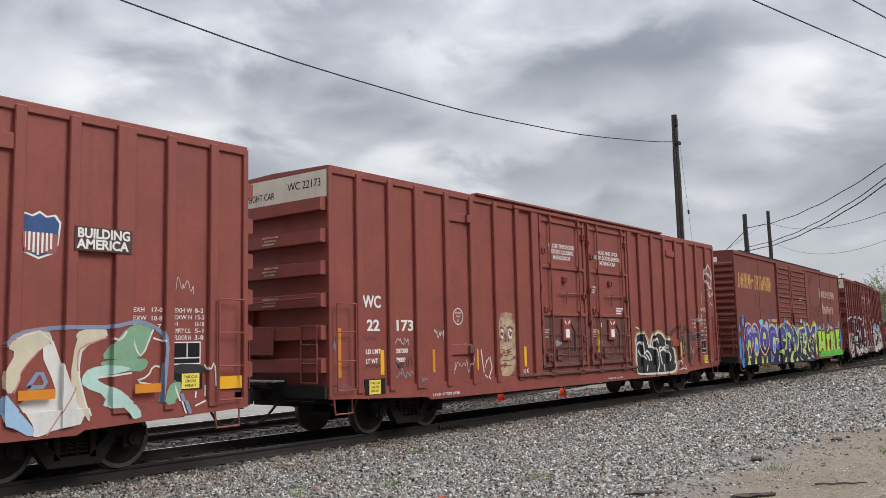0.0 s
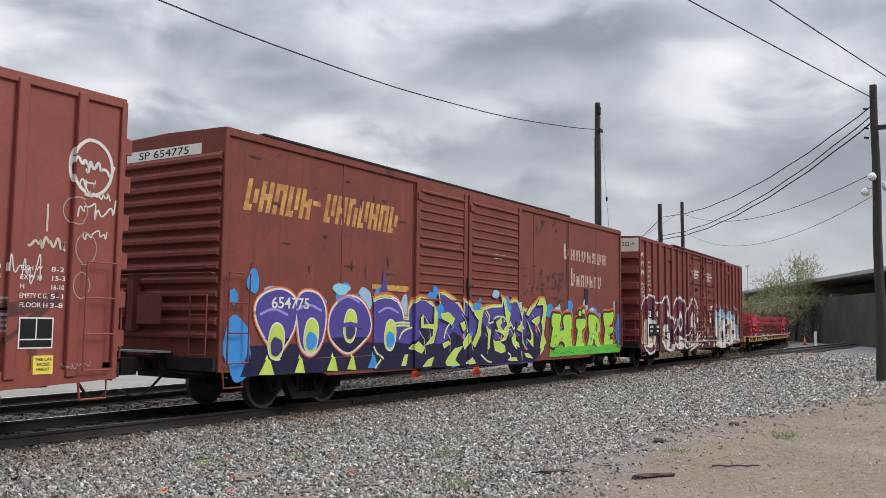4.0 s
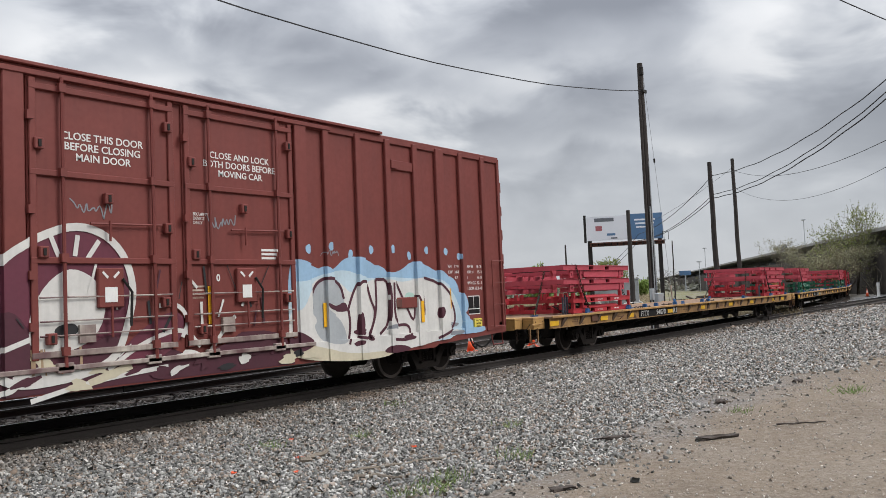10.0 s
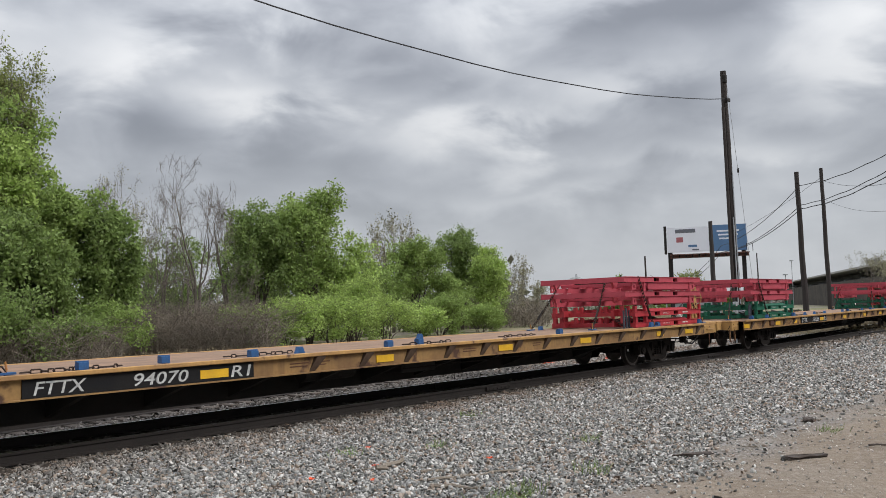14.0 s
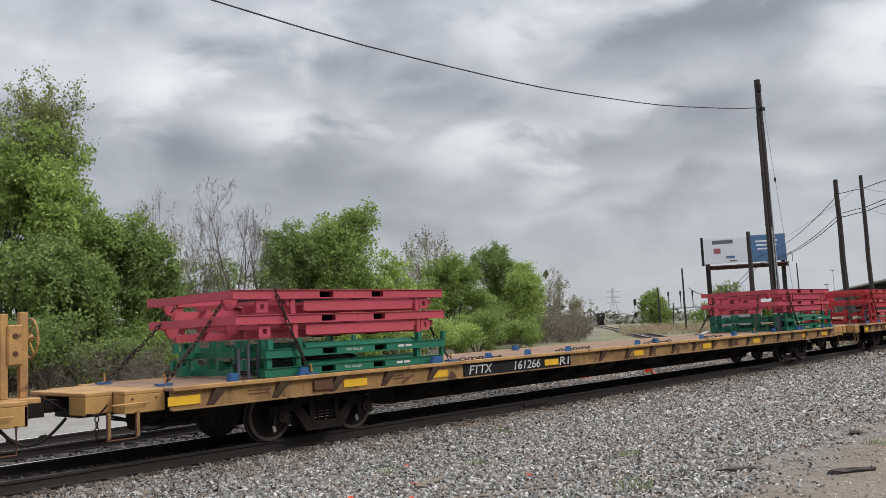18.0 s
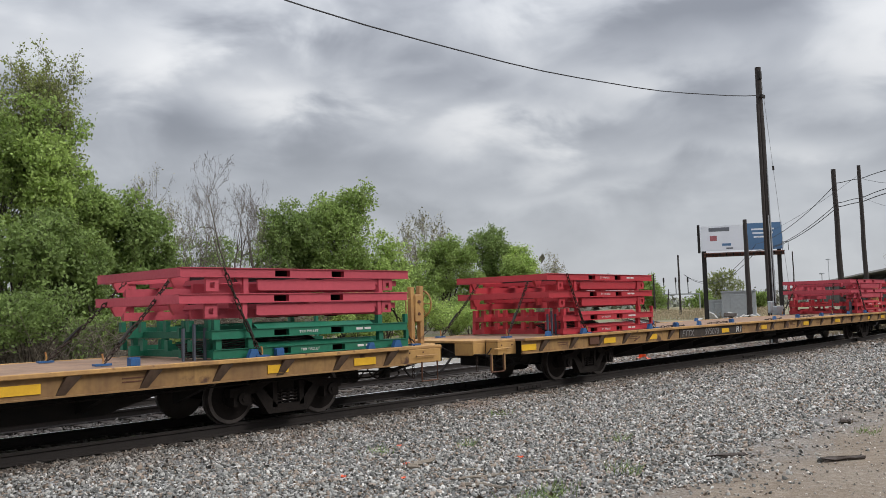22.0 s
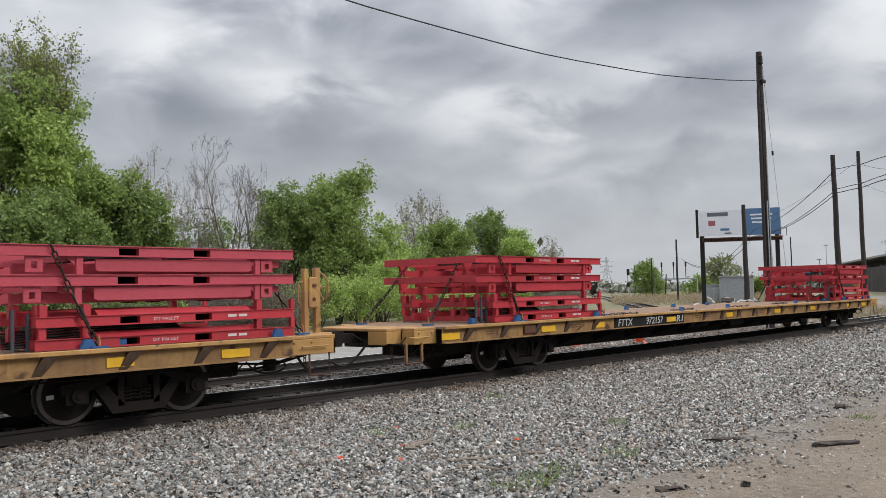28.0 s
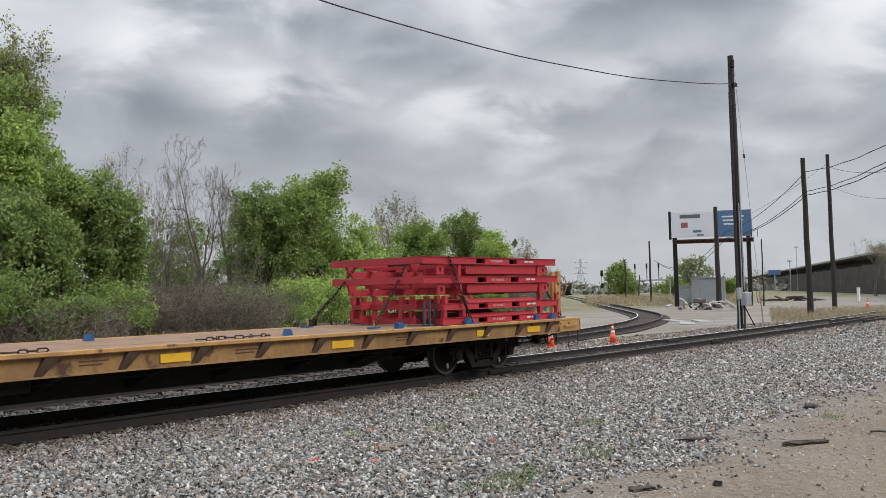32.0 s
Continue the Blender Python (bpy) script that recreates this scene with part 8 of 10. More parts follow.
M["poster_blue_deep"] = mat("poster_blue_deep", (0.03, 0.08, 0.22), rough=0.5, bump=0)
M["emblem_red"] = mat("emblem_red", (0.30, 0.10, 0.09), rough=0.6, bump=0)
M["slogan_brown"] = mat("slogan_brown", (0.075, 0.035, 0.03), rough=0.6, bump=0)


M["stake_steel"] = mat("stake_steel", (0.055, 0.065, 0.085), (0.03, 0.03, 0.035), rough=0.6, scale=6, fine=40)


def load_lashings(f, i):
    """Chains with binders from the tops of the stacks to the deck, and the blue posts beside them."""
    for x0, way in ((2.18, 1), (23.15, 1)):
        for xa, ya, za, xb, yb, zb in ((x0 + 0.75, -1.40, 2.48, x0 + 1.35, -1.5, 1.08), (x0 + 0.35, -0.6, 2.42, x0 - 0.95, -0.9, 1.08), (x0 + 0.35, 0.9, 2.42, x0 - 0.95, 1.1, 1.08), (x0 + 4.45, -1.1, 2.0, x0 + 4.95, -1.3, 1.08)):
            pts = [Vector((xa, ya, za)).lerp(Vector((xb, yb, zb)), k / 8) + Vector((0, 0, -0.05 * math.sin(math.pi * k / 8))) for k in range(9)]
            part("tie_down_chain", chain_mesh(pts, 0.012), "chain", f)
            mid = Vector((xa, ya, za)).lerp(Vector((xb, yb, zb)), 0.6)
            end = Vector((xa, ya, za)).lerp(Vector((xb, yb, zb)), 0.78)
            part("load_binder", tubes([[mid, end]], 0.022), "under_black", f)
            part("chain_hook", tubes([[(xb, yb, zb + 0.16), (xb + 0.02, yb, zb + 0.06), (xb, yb, zb)]], 0.014), "worn_yellow", f)
            part("chain_anchor", bbox(xb - 0.12, xb + 0.12, yb - 0.06, yb + 0.06, 1.07, 1.10), "blue_bracket", f)
        for k in range(3):
            x = x0 + 0.12 + 0.20 * k
            part("stake_bar", bbox(x, x + 0.035, -1.26 + 0.03 * k, -1.22 + 0.03 * k, 1.07, 1.56 + 0.06 * (k % 2)), "stake_steel", f)
        for k in range(7):
            bm = bmesh.new()
            tube(bm, [(x0 + 0.25, -1.15 + 0.05 * k, 1.12 + 0.03 * k), (x0 + 1.4, -1.1 + 0.06 * k, 1.15 + 0.035 * k), (x0 + 3.0, -0.9 + 0.05 * k, 1.22 + 0.02 * k)], 0.016, 5)
            part("steel_rod", bm, "under_black", f, "dark loose steel rod")
        for x in (x0 + 1.2, x0 + 4.3):
            bm = bmesh.new()
            plate(bm, [(-0.11, 0), (0.11, 0), (0.05, 0.13), (-0.05, 0.13)], -0.04, 0.04)
            o = part("deck_bracket", bm, "blue_bracket", f)
            o.matrix_basis = pose(x, -1.50, 1.07)

# ---- poles, wires, billboard, overpass, trackside things ----
def utility_pole(x, y, h, lean=(0, 0), r=0.17, label="", base_z=-0.32):
    p = thing("utility_pole", label or "dark weathered wooden utility pole", "utility pole", group="utility poles")
    p.matrix_basis = Matrix.Translation((x, y, base_z)) @ pose(0, 0, 0, lean[0], lean[1], 0)
    bm = bmesh.new()
    tube(bm, [(0.02 * math.sin(i), 0.02 * math.cos(i * 1.7), h * i / 8) for i in range(9)], r, 12, r * 0.68)
    part("pole", bm, "pole_wood", p)
    return p


def polar(az, d, z=-0.3):
    return Vector((d * math.cos(radians(az)), d * math.sin(radians(az)), z))


def wire(a, b, sag, r=0.016, label="black overhead cable between the poles", n=26, wave=0.0):
    pts = []
    for i in range(n + 1):
        u = i / n
        p = Vector(a).lerp(Vector(b), u)
        p.z -= 4 * sag * u * (1 - u) + wave * math.sin(u * 40)
        pts.append(p)
    bm = bmesh.new()
    tube(bm, pts, r, 5)
    o = part("overhead_wire", bm, "wire")
    return tagged(o, label, "wire", group="overhead wires")


pole_1 = utility_pole(39.6, 16.2, 13.1, lean=(0, -0.6), r=0.2, label="tall dark wooden utility pole with conduit and electrical box")
part("conduit", tubes([[(-0.16, -0.14, 0.3), (-0.15, -0.15, 6.0)], [(-0.05, -0.21, 1.9), (-0.09, -0.22, 2.6), (-0.05, -0.2, 3.2), (-0.06, -0.19, 8.2)]], 0.028), "galvanised", pole_1, "grey riser conduit")
part("stub_pole", tubes([[(-0.29, 0.02, 0.0), (-0.20, 0.02, 11.3)]], 0.075, 10), "pole_wood", pole_1)
eb = part("electrical_box", bbox(-0.52, 0.22, -0.45, -0.2, 1.15, 1.76, bev=0.02), "galvanised", pole_1, "light grey electrical cabinet")
part("box_door", bbox(-0.48, 0.18, -0.462, -0.452, 1.19, 1.72), "galvanised", eb)
part("hinge", bbox(0.12, 0.16, -0.48, -0.462, 1.3, 1.6), "under_black", eb)
part("meter_box", bbox(-0.98, -0.72, -0.35, -0.2, 1.45, 2.0, bev=0.02), "galvanised", pole_1)
part("meter_post", tubes([[(-0.85, -0.25, 0), (-0.85, -0.25, 1.5)]], 0.03), "galvanised", pole_1)
part("wire_bracket", bbox(-0.2, 0.2, -0.2, -0.12, 11.6, 11.75), "under_black", pole_1)
part("pole_cap", bbox(-0.15, 0.05, -0.16, 0.0, 12.5, 12.9, bev=0.02), "under_black", pole_1)
part("ground_brace", tubes([[(0.15, -0.1, 1.1), (0.95, -0.3, 0.0)]], 0.03), "under_black", pole_1)
guy = thing("guy_wire", "thin steel guy wire with pale plastic guard", "guy wire")
part("strand", tubes([[(39.55, 16.1, 12.3), (41.5, 15.9, -0.3)]], 0.010), "galvanised", guy)
part("guard", tubes([[(41.18, 15.93, 1.8), (41.5, 15.9, -0.3)]], 0.035), "worn_white", guy)
part("insulator", tubes([[(40.2, 16.03, 8.1), (40.23, 16.03, 7.9)]], 0.05), "under_black", guy)

pole_2 = utility_pole(55.0, 18.1, 10.0, lean=(0, -1.6), r=0.2)
pole_3 = utility_pole(67.7, 20.5, 11.9, lean=(0, -1.0), r=0.19)
pole_4 = utility_pole(33.9, 3.25, 10.8, lean=(0, -0.6), r=0.18, label="grey wooden utility pole with security cameras")
for k, (dx, dy, z) in enumerate(((-0.35, 0.1, 7.4), (0.3, -0.3, 7.1), (-0.1, 0.35, 6.9))):
    arm = part("camera_arm", tubes([[(0, 0, z + 0.15), (dx, dy, z + 0.15)]], 0.03), "galvanised", pole_4)
    bm = bmesh.new()
    bmesh.ops.create_uvsphere(bm, u_segments=12, v_segments=8, radius=0.15)
    o = part("dome_camera", bm, "white_paint", arm, "white dome camera", smooth=True)
    o.matrix_basis = pose(dx, dy, z)
for z in (9.2, 8.85, 9.9):
    part("insulator", tubes([[(-0.14, 0.2, z), (-0.3, 0.3, z)]], 0.04), "under_black", pole_4)
part("crossarm", bbox(-0.08, 0.08, -0.9, 0.1, 9.15, 9.3), "pole_wood", pole_4)
pole_5 = utility_pole(77.2, 33.7, 9.6, lean=(0, -0.4), r=0.26)
pole_6 = utility_pole(-10.5, 16.2, 12.6, r=0.2)
p7 = polar(27.8, 122)
pole_7 = utility_pole(p7.x, p7.y, 8.6, r=0.16)
p8 = polar(29.4, 150)
pole_8 = utility_pole(p8.x, p8.y, 7.0, r=0.16)
p9 = polar(30.5, 190)
pole_9 = utility_pole(p9.x, p9.y, 7.0, r=0.16)
p10 = polar(28.6, 160)
pole_10 = utility_pole(p10.x, p10.y, 4.5, lean=(0, 8), r=0.14)
p11 = polar(20.9, 92)
pole_11 = utility_pole(p11.x, p11.y, 6.8, r=0.08, label="slim dark drop pole under the cables")

wire((39.5, 16.1, 11.42), (-10.5, 16.2, 11.4), 2.25, 0.020, "single black cable sagging between poles", wave=0.012)
for z, r in ((9.2, 0.022), (8.85, 0.022), (8.6, 0.026)):
    b = Vector((54.9, 18.0, z * 0.96 - 0.35 + (0.35 if z > 9 else -0.55)))
    wire((33.8, 3.3, z + 0.55), b, 0.9, r, wave=0.02)
    c = polar(23.0, 84, 6.9 if z > 9 else 6.3)
    wire(b, c, 0.6, r)
    wire(c, polar(27.5, 110, 5.2), 2.0, r)
wire((33.9, 3.3, 7.3), (67.6, 20.4, 10.6), 1.1, 0.014, "thin grey overhead cable between poles")
wire((33.9, 3.3, 6.5), (67.6, 20.4, 9.2), 1.5, 0.010, "thin grey overhead cable between poles")
wire((67.6, 20.4, 11.0), polar(24.0, 100, 8.0), 0.6, 0.012, "thin grey overhead cable between poles")
wire((33.9, 3.25, 10.0), (-14.0, 13.8, 10.4), 0.25, 0.018)
wire((46.7, -0.4, 10.3), (-12.0, 11.3, 10.2), 0.2, 0.018)
wire((52.0, -6.0, 10.5), (-6.0, 9.0, 10.5), 0.1, 0.014)

# billboard on steel posts
M["catwalk_rust"] = mat("catwalk_rust", (0.17, 0.075, 0.055), (0.07, 0.04, 0.035), rough=0.85, scale=2, fine=12, spread=0.9)
bb = thing("billboard", "two-panel roadside billboard, white and blue, on dark posts", "billboard")
BL, BR = Vector((84.7, 42.0, 0)), Vector((88.7, 34.8, 0))
bd = (BR - BL)
bang = math.degrees(math.atan2(bd.y, bd.x))
bb.matrix_basis = pose(BL.x, BL.y, -0.3, 0, 0, bang)
W = bd.length
part("post", bbox(0.1, 0.55, -0.1, 0.35, 0, 9.0, bev=0.02), "under_black", bb)
part("post", bbox(W - 0.6, W - 0.2, -0.1, 0.3, 0, 9.0, bev=0.02), "under_black", bb)
part("catwalk", bbox(0.3, W + 0.1, -0.7, 0.1, 7.02, 7.12), "catwalk_rust", bb, "rusty brown catwalk")
part("catwalk_beam", bbox(0.3, W + 0.1, -0.15, 0.1, 6.70, 7.02), "catwalk_rust", bb)
for i in range(12):
    part("bracket", bbox(0.5 + i * (W - 0.8) / 11, 0.6 + i * (W - 0.8) / 11, -0.68, -0.15, 6.75, 7.02), "under_black", bb)
for x in (W - 0.2, W + 0.4):
    part("rail_post", bbox(x, x + 0.05, -0.7, -0.65, 7.1, 8.0), "under_black", bb)
part("guard_rail", bbox(W - 0.2, W + 0.45, -0.7, -0.65, 7.95, 8.0), "under_black", bb)
part("end_frame", bbox(-0.25, 0.0, -0.1, 0.5, 7.2, 10.2), "under_black", bb)
M["poster_white"] = mat("poster_white", (0.70, 0.71, 0.74), (0.62, 0.63, 0.67), rough=0.5, scale=0.5, fine=4, spread=0.3, bump=0)
M["poster_blue"] = mat("poster_blue", (0.085, 0.17, 0.30), (0.07, 0.14, 0.25), rough=0.5, scale=0.5, fine=4, spread=0.4, bump=0)
M["poster_grey"] = mat("poster_grey", (0.14, 0.145, 0.16), rough=0.5, bump=0)
M["poster_rose"] = mat("poster_rose", (0.38, 0.12, 0.13), rough=0.5, bump=0)
pw = part("poster_panel", bbox(0.05, W * 0.565, -0.16, -0.1, 7.35, 10.0), "poster_white", bb, "white poster with small printed blocks")
pb = part("poster_panel", bbox(W * 0.575, W - 0.05, -0.16, -0.1, 7.3, 10.1), "poster_blue", bb, "blue poster with white bars")
for a, c, z0, z1, k in ((0.9, 3.0, 9.4, 9.8, "poster_grey"), (1.0, 1.7, 8.4, 8.95, "poster_rose"), (2.2, 3.1, 7.85, 8.1, "poster_blue"), (2.6, 3.3, 7.5, 7.65, "poster_grey")):
    part("printed_block", bbox(a, c, -0.17, -0.16, z0, z1), k, pw)
for k in range(3):
    part("printed_bar", bbox(W * 0.63 + 0.1 * k, W * 0.9 - 0.12 * k, -0.17, -0.16, 9.35 - 0.4 * k, 9.52 - 0.4 * k), "poster_white", pb)

# concrete overpass behind the yard
M["girder_paint"] = mat("girder_paint", (0.15, 0.145, 0.14), (0.08, 0.075, 0.07), rough=0.8, scale=0.6, fine=6, streak=0.5)
# shade and brush under the overpass, put into one dark colour
M["bank_earth"] = mat("bank_earth", (0.075, 0.062, 0.05), (0.03, 0.026, 0.022), rough=0.95, scale=0.35, fine=3, spread=0.9, bump=0.3)
ov = thing("overpass", "long concrete road overpass on piers, dark steel girders below", "bridge", kind="structure")
od = Vector((0.908, 0.418, 0))
oa = Vector((143, 18, 0)) - od * 130
ov.matrix_basis = pose(oa.x, oa.y, 0, 0, 0, math.degrees(math.atan2(od.y, od.x)))
OL = 720
part("deck_slab", bbox(0, OL, 0, 12, 7.3, 7.7), "concrete", ov)
part("parapet", bbox(0, OL, -0.25, 0.05, 7.2, 8.9), "concrete", ov, "pale concrete parapet")
part("girder", bbox(0, OL, 0.6, 1.0, 5.6, 7.3), "girder_paint", ov)
part("girder", bbox(0, OL, 4.0, 4.4, 5.6, 7.3), "concrete_dark", ov)
# added solid that carries the underdeck darkness behind the piers
part("bank", bbox(0, OL, 2.4, 12.2, -0.4, 5.2), "bank_earth", ov, "dark fill for the shade and brush under the deck")
stf = part("stiffener", bbox(-0.06, 0.06, 0.45, 0.6, 5.6, 7.3), "girder_paint", ov)
stf.matrix_basis = pose(60, 0, 0)
for i in range(1, 150):
    again(stf, pose(60 + i * 1.6, 0, 0))
pier = part("pier_column", tubes([[(0, 1.2, -0.3), (0, 1.2, 5.0)]], 0.42, 12), "concrete_dark", ov)
pier.matrix_basis = pose(60, 0, 0)
cap = part("pier_cap", bbox(-0.6, 0.6, 0.3, 11.5, 4.9, 5.6, bev=0.04), "concrete_dark", ov)
cap.matrix_basis = pose(60, 0, 0)
for i in range(0, 26):
    for y in (0, 4.5, 9.0):
        if i or y:
            again(pier, pose(60 + i * 20.0, y, 0))
    if i:
        again(cap, pose(60 + i * 20.0, 0, 0))
for x in (196.0,):
    lp = part("light_mast", tubes([[(x, 1, 8.5), (x, 1, 15.4)]], 0.09), "galvanised", ov)
    part("lamp_head", bbox(x - 0.8, x + 0.8, 0.7, 1.3, 15.3, 15.5), "galvanised", lp)
part("overpass_sign", bbox(225, 232, -0.6, -0.4, 8.9, 11.2), "poster_grey", ov)

# traffic cones
def traffic_cone(x, y, z, k=1.0, lean=0.0):
    c = thing("traffic_cone", "orange plastic traffic cone with white bands", "traffic cone", Matrix.Translation((x, y, z)) @ pose(0, 0, 0, lean, 0, 20) @ Matrix.Scale(k, 4), group="traffic cones")
    part("base", bbox(-0.19, 0.19, -0.19, 0.19, 0, 0.035, bev=0.01), "under_black" if k > 1.2 else "cone_orange", c)
    r = lambda z0: 0.145 - 0.125 * z0 / 0.72
    for z0, z1, mt, nm in ((0.03, 0.36, "cone_orange", "body"), (0.36, 0.46, "white_paint", "reflective_band"), (0.46, 0.54, "cone_orange", "body"), (0.54, 0.62, "white_paint", "reflective_band"), (0.62, 0.72, "cone_orange", "tip")):
        bm = bmesh.new()
        tube(bm, [(0, 0, z0), (0, 0, z1)], r(z0), 16, r(z1))
        part(nm, bm, mt, c, smooth=True)


traffic_cone(28.2, 16.5, -0.3, 1.05)
traffic_cone(25.4, 17.4, -0.3, 1.05)
traffic_cone(73.6, 19.8, -0.3, 1.2)
traffic_cone(102.0, 17.4, -0.3, 1.25)
for x, y, h in ((103.7, 28.8, 1.6), (96.5, 15.4, 1.5)):
    mp = thing("marker_post", "short white trackside marker post", "marker post", pose(x, y, -0.3), group="marker posts")
    part("post", bbox(-0.22, 0.22, -0.12, 0.12, 0, h, bev=0.03), "white_paint", mp)
    part("cap", bbox(-0.23, 0.23, -0.13, 0.13, h, h + 0.06), "galvanised", mp)
# orange warning board lying by the rails
ob = thing("fallen_board", "small red-orange board lying beside the rails", "board", pose(27.0, 15.4, -0.27, 12, 0, 30))
part("panel", bbox(-0.3, 0.3, -0.2, 0.2, 0, 0.03), "cone_orange", ob)

# relay cabinets and junk by the wye
for az, d, w, h, dep in ((25.3, 104, 3.0, 2.1, 2.0), (24.2, 101, 3.6, 3.0, 2.6)):
    p = polar(az, d)
    cb = thing("relay_cabinet", "grey metal trackside relay cabinet", "cabinet", Matrix.Translation(p) @ pose(0, 0, 0, 0, 0, az - 90), group="relay cabinets")
    part("body", bbox(-w / 2, w / 2, -dep / 2, dep / 2, 0.15, h, bev=0.04), "galvanised", cb)
    part("door", bbox(-w / 4, w / 4, -dep / 2 - 0.04, -dep / 2, 0.3, h - 0.3, bev=0.02), "galvanised", cb)
    part("roof", bbox(-w / 2 - 0.1, w / 2 + 0.1, -dep / 2 - 0.1, dep / 2 + 0.1, h, h + 0.12), "galvanised", cb)
    part("plinth", bbox(-w / 2, w / 2, -dep / 2, dep / 2, 0, 0.15), "concrete", cb)
M["tarp_white"] = mat("tarp_white", (0.62, 0.60, 0.57), (0.40, 0.38, 0.35), rough=0.6, scale=2, fine=14, spread=0.6)
jk = thing("rubble_heap", "heap of pale plastic sheet and broken boards", "rubble", Matrix.Translation(polar(24.75, 80)) @ pose(0, 0, 0, 0, 0, -60))
rnd = random.Random(5)
for i in range(26):
    s = rnd.uniform(0.2, 0.75)
    bm = bbox(-s, s, -s * 0.4, s * 0.4, -0.04, 0.06, bev=0.02)
    o = part("sheet" if i % 3 else "board", bm, "tarp_white" if i % 4 else "debris_wood", jk)
    o.matrix_basis = pose(rnd.gauss(0, 1.2), rnd.gauss(0, 0.5), rnd.uniform(0.1, 0.85) * (1 - abs(rnd.gauss(0, 0.3))), rnd.uniform(-50, 50), rnd.uniform(-40, 40), rnd.uniform(0, 180))
jk2 = thing("tie_heap", "low heap of old dark ties and dirt", "rubble", Matrix.Translation(polar(19.6, 118)))
for i in range(16):
    o = part("old_tie", bbox(-1.2, 1.2, -0.12, 0.12, -0.1, 0.1, bev=0.01), "tie", jk2)
    o.matrix_basis = pose(rnd.gauss(0, 1.0), rnd.gauss(0, 2.2), rnd.uniform(0.1, 0.5), rnd.uniform(-12, 12), rnd.uniform(-12, 12), rnd.uniform(0, 180))
# flat concrete slabs between the tracks
for k, (az, d) in enumerate(((25.6, 49), (24.7, 52), (26.4, 53))):
    p = polar(az, d, -0.28)
    sl = part("concrete_slab", bbox(-0.7, 0.7, -0.4, 0.4, -0.04, 0.07, bev=0.02), "concrete")
    sl.matrix_basis = Matrix.Translation(p) @ pose(0, 0, 0, 2, -3, 25 + 20 * k)
    tagged(sl, "broken pale concrete slab on the gravel", "slab", group="concrete slabs")

# distance: signals, transmission tower, standing dark rail car
sg = thing("signal_bridge", "row of railway signals on slim masts", "railway signal")
c = polar(27.9, 190)
sg.matrix_basis = Matrix.Translation(c) @ pose(0, 0, 0, 0, 0, 28 - 90)
part("gantry", bbox(-4.5, 4.5, -0.15, 0.15, 3.6, 3.9), "galvanised", sg)
for x in (-2.9, -0.4, 2.1):
    part("mast", tubes([[(x, 0, 3.9), (x, 0, 7.4)]], 0.1), "under_black", sg)
    part("signal_head", bbox(x - 0.18, x + 0.18, -0.3, 0.1, 6.3, 7.4, bev=0.1), "under_black", sg)
for x in (-4.4, 4.4):
    part("leg", tubes([[(x, 0, 0), (x, 0, 3.7)]], 0.14), "galvanised", sg)
s2 = thing("signal_mast", "single railway signal mast with lamps", "railway signal", Matrix.Translation(polar(30.95, 150)))
part("mast", tubes([[(0, 0, 0), (0, 0, 5.2)]], 0.09), "galvanised", s2)
part("signal_head", bbox(-0.25, 0.25, -0.3, 0.1, 4.2, 5.3, bev=0.1), "under_black", s2)
part("signal_head", bbox(-0.25, 0.25, -0.3, 0.1, 2.2, 3.0, bev=0.1), "under_black", s2)
tt = thing("transmission_tower", "far lattice electricity pylon", "pylon", Matrix.Translation(polar(32.3, 640)))
ln = []
for sx, sy in ((-1, -1), (1, -1), (1, 1), (-1, 1)):
    ln.append([(3.2 * sx, 3.2 * sy, 0), (0.9 * sx, 0.9 * sy, 17), (0.3 * sx, 0.3 * sy, 25)])
for z in (14, 18, 22):
    ln.append([(-3.5, 3.5, z), (3.5, -3.5, z)])
    ln.append([(-3.5, 3.5, z), (0, 0, z + 1.2), (3.5, -3.5, z)])
for k in range(5):
    z0, z1 = k * 3.4, (k + 1) * 3.4
    w0, w1 = 3.2 - 2.3 * z0 / 17, 3.2 - 2.3 * z1 / 17
    ln += [[(-w0, -w0, z0), (w1, -w1, z1)], [(w0, -w0, z0), (-w1, -w1, z1)], [(-w0, -w0, z0), (-w1, w1, z1)], [(-w0, w0, z0), (-w1, -w1, z1)]]
part("lattice", tubes(ln, 0.16, 4), "galvanised", tt)
dk = thing("distant_rail_car", "dark rail car standing far down the branch line", "rail car", Matrix.Translation(polar(33.2, 330, -0.2)) @ pose(0, 0, 0, 0, 0, 34))
part("body", bbox(-8, 8, -1.5, 1.5, 1.0, 4.4, bev=0.15), "under_black", dk)
part("underframe", bbox(-7, 7, -1.2, 1.2, 0.1, 1.0), "under_black", dk)
part("headlamp", bbox(-8.06, -8.0, -0.3, 0.3, 3.4, 3.7), "white_paint", dk)
sn = thing("roadside_sign", "far blue roadside sign on a post", "sign", Matrix.Translation(polar(20.2, 330)) @ pose(0, 0, 0, 0, 0, -70))
part("panel", bbox(-2.1, 2.1, -0.2, 0.2, 5.9, 7.6), "poster_blue", sn)
part("post", bbox(-0.2, 0.2, -0.2, 0.2, 0, 5.9), "galvanised", sn)
for az, d, h in ((18.9, 300, 11.5), (19.3, 260, 6.0)):
    lm = thing("light_mast", "far slim light mast", "lamp post", Matrix.Translation(polar(az, d)), group="light masts")
    part("mast", tubes([[(0, 0, 0), (0, 0, h + 3)]], 0.11), "galvanised", lm)
    part("lamp_head", bbox(-0.7, 0.7, -0.5, 0.5, h + 2.7, h + 3.0), "galvanised", lm)

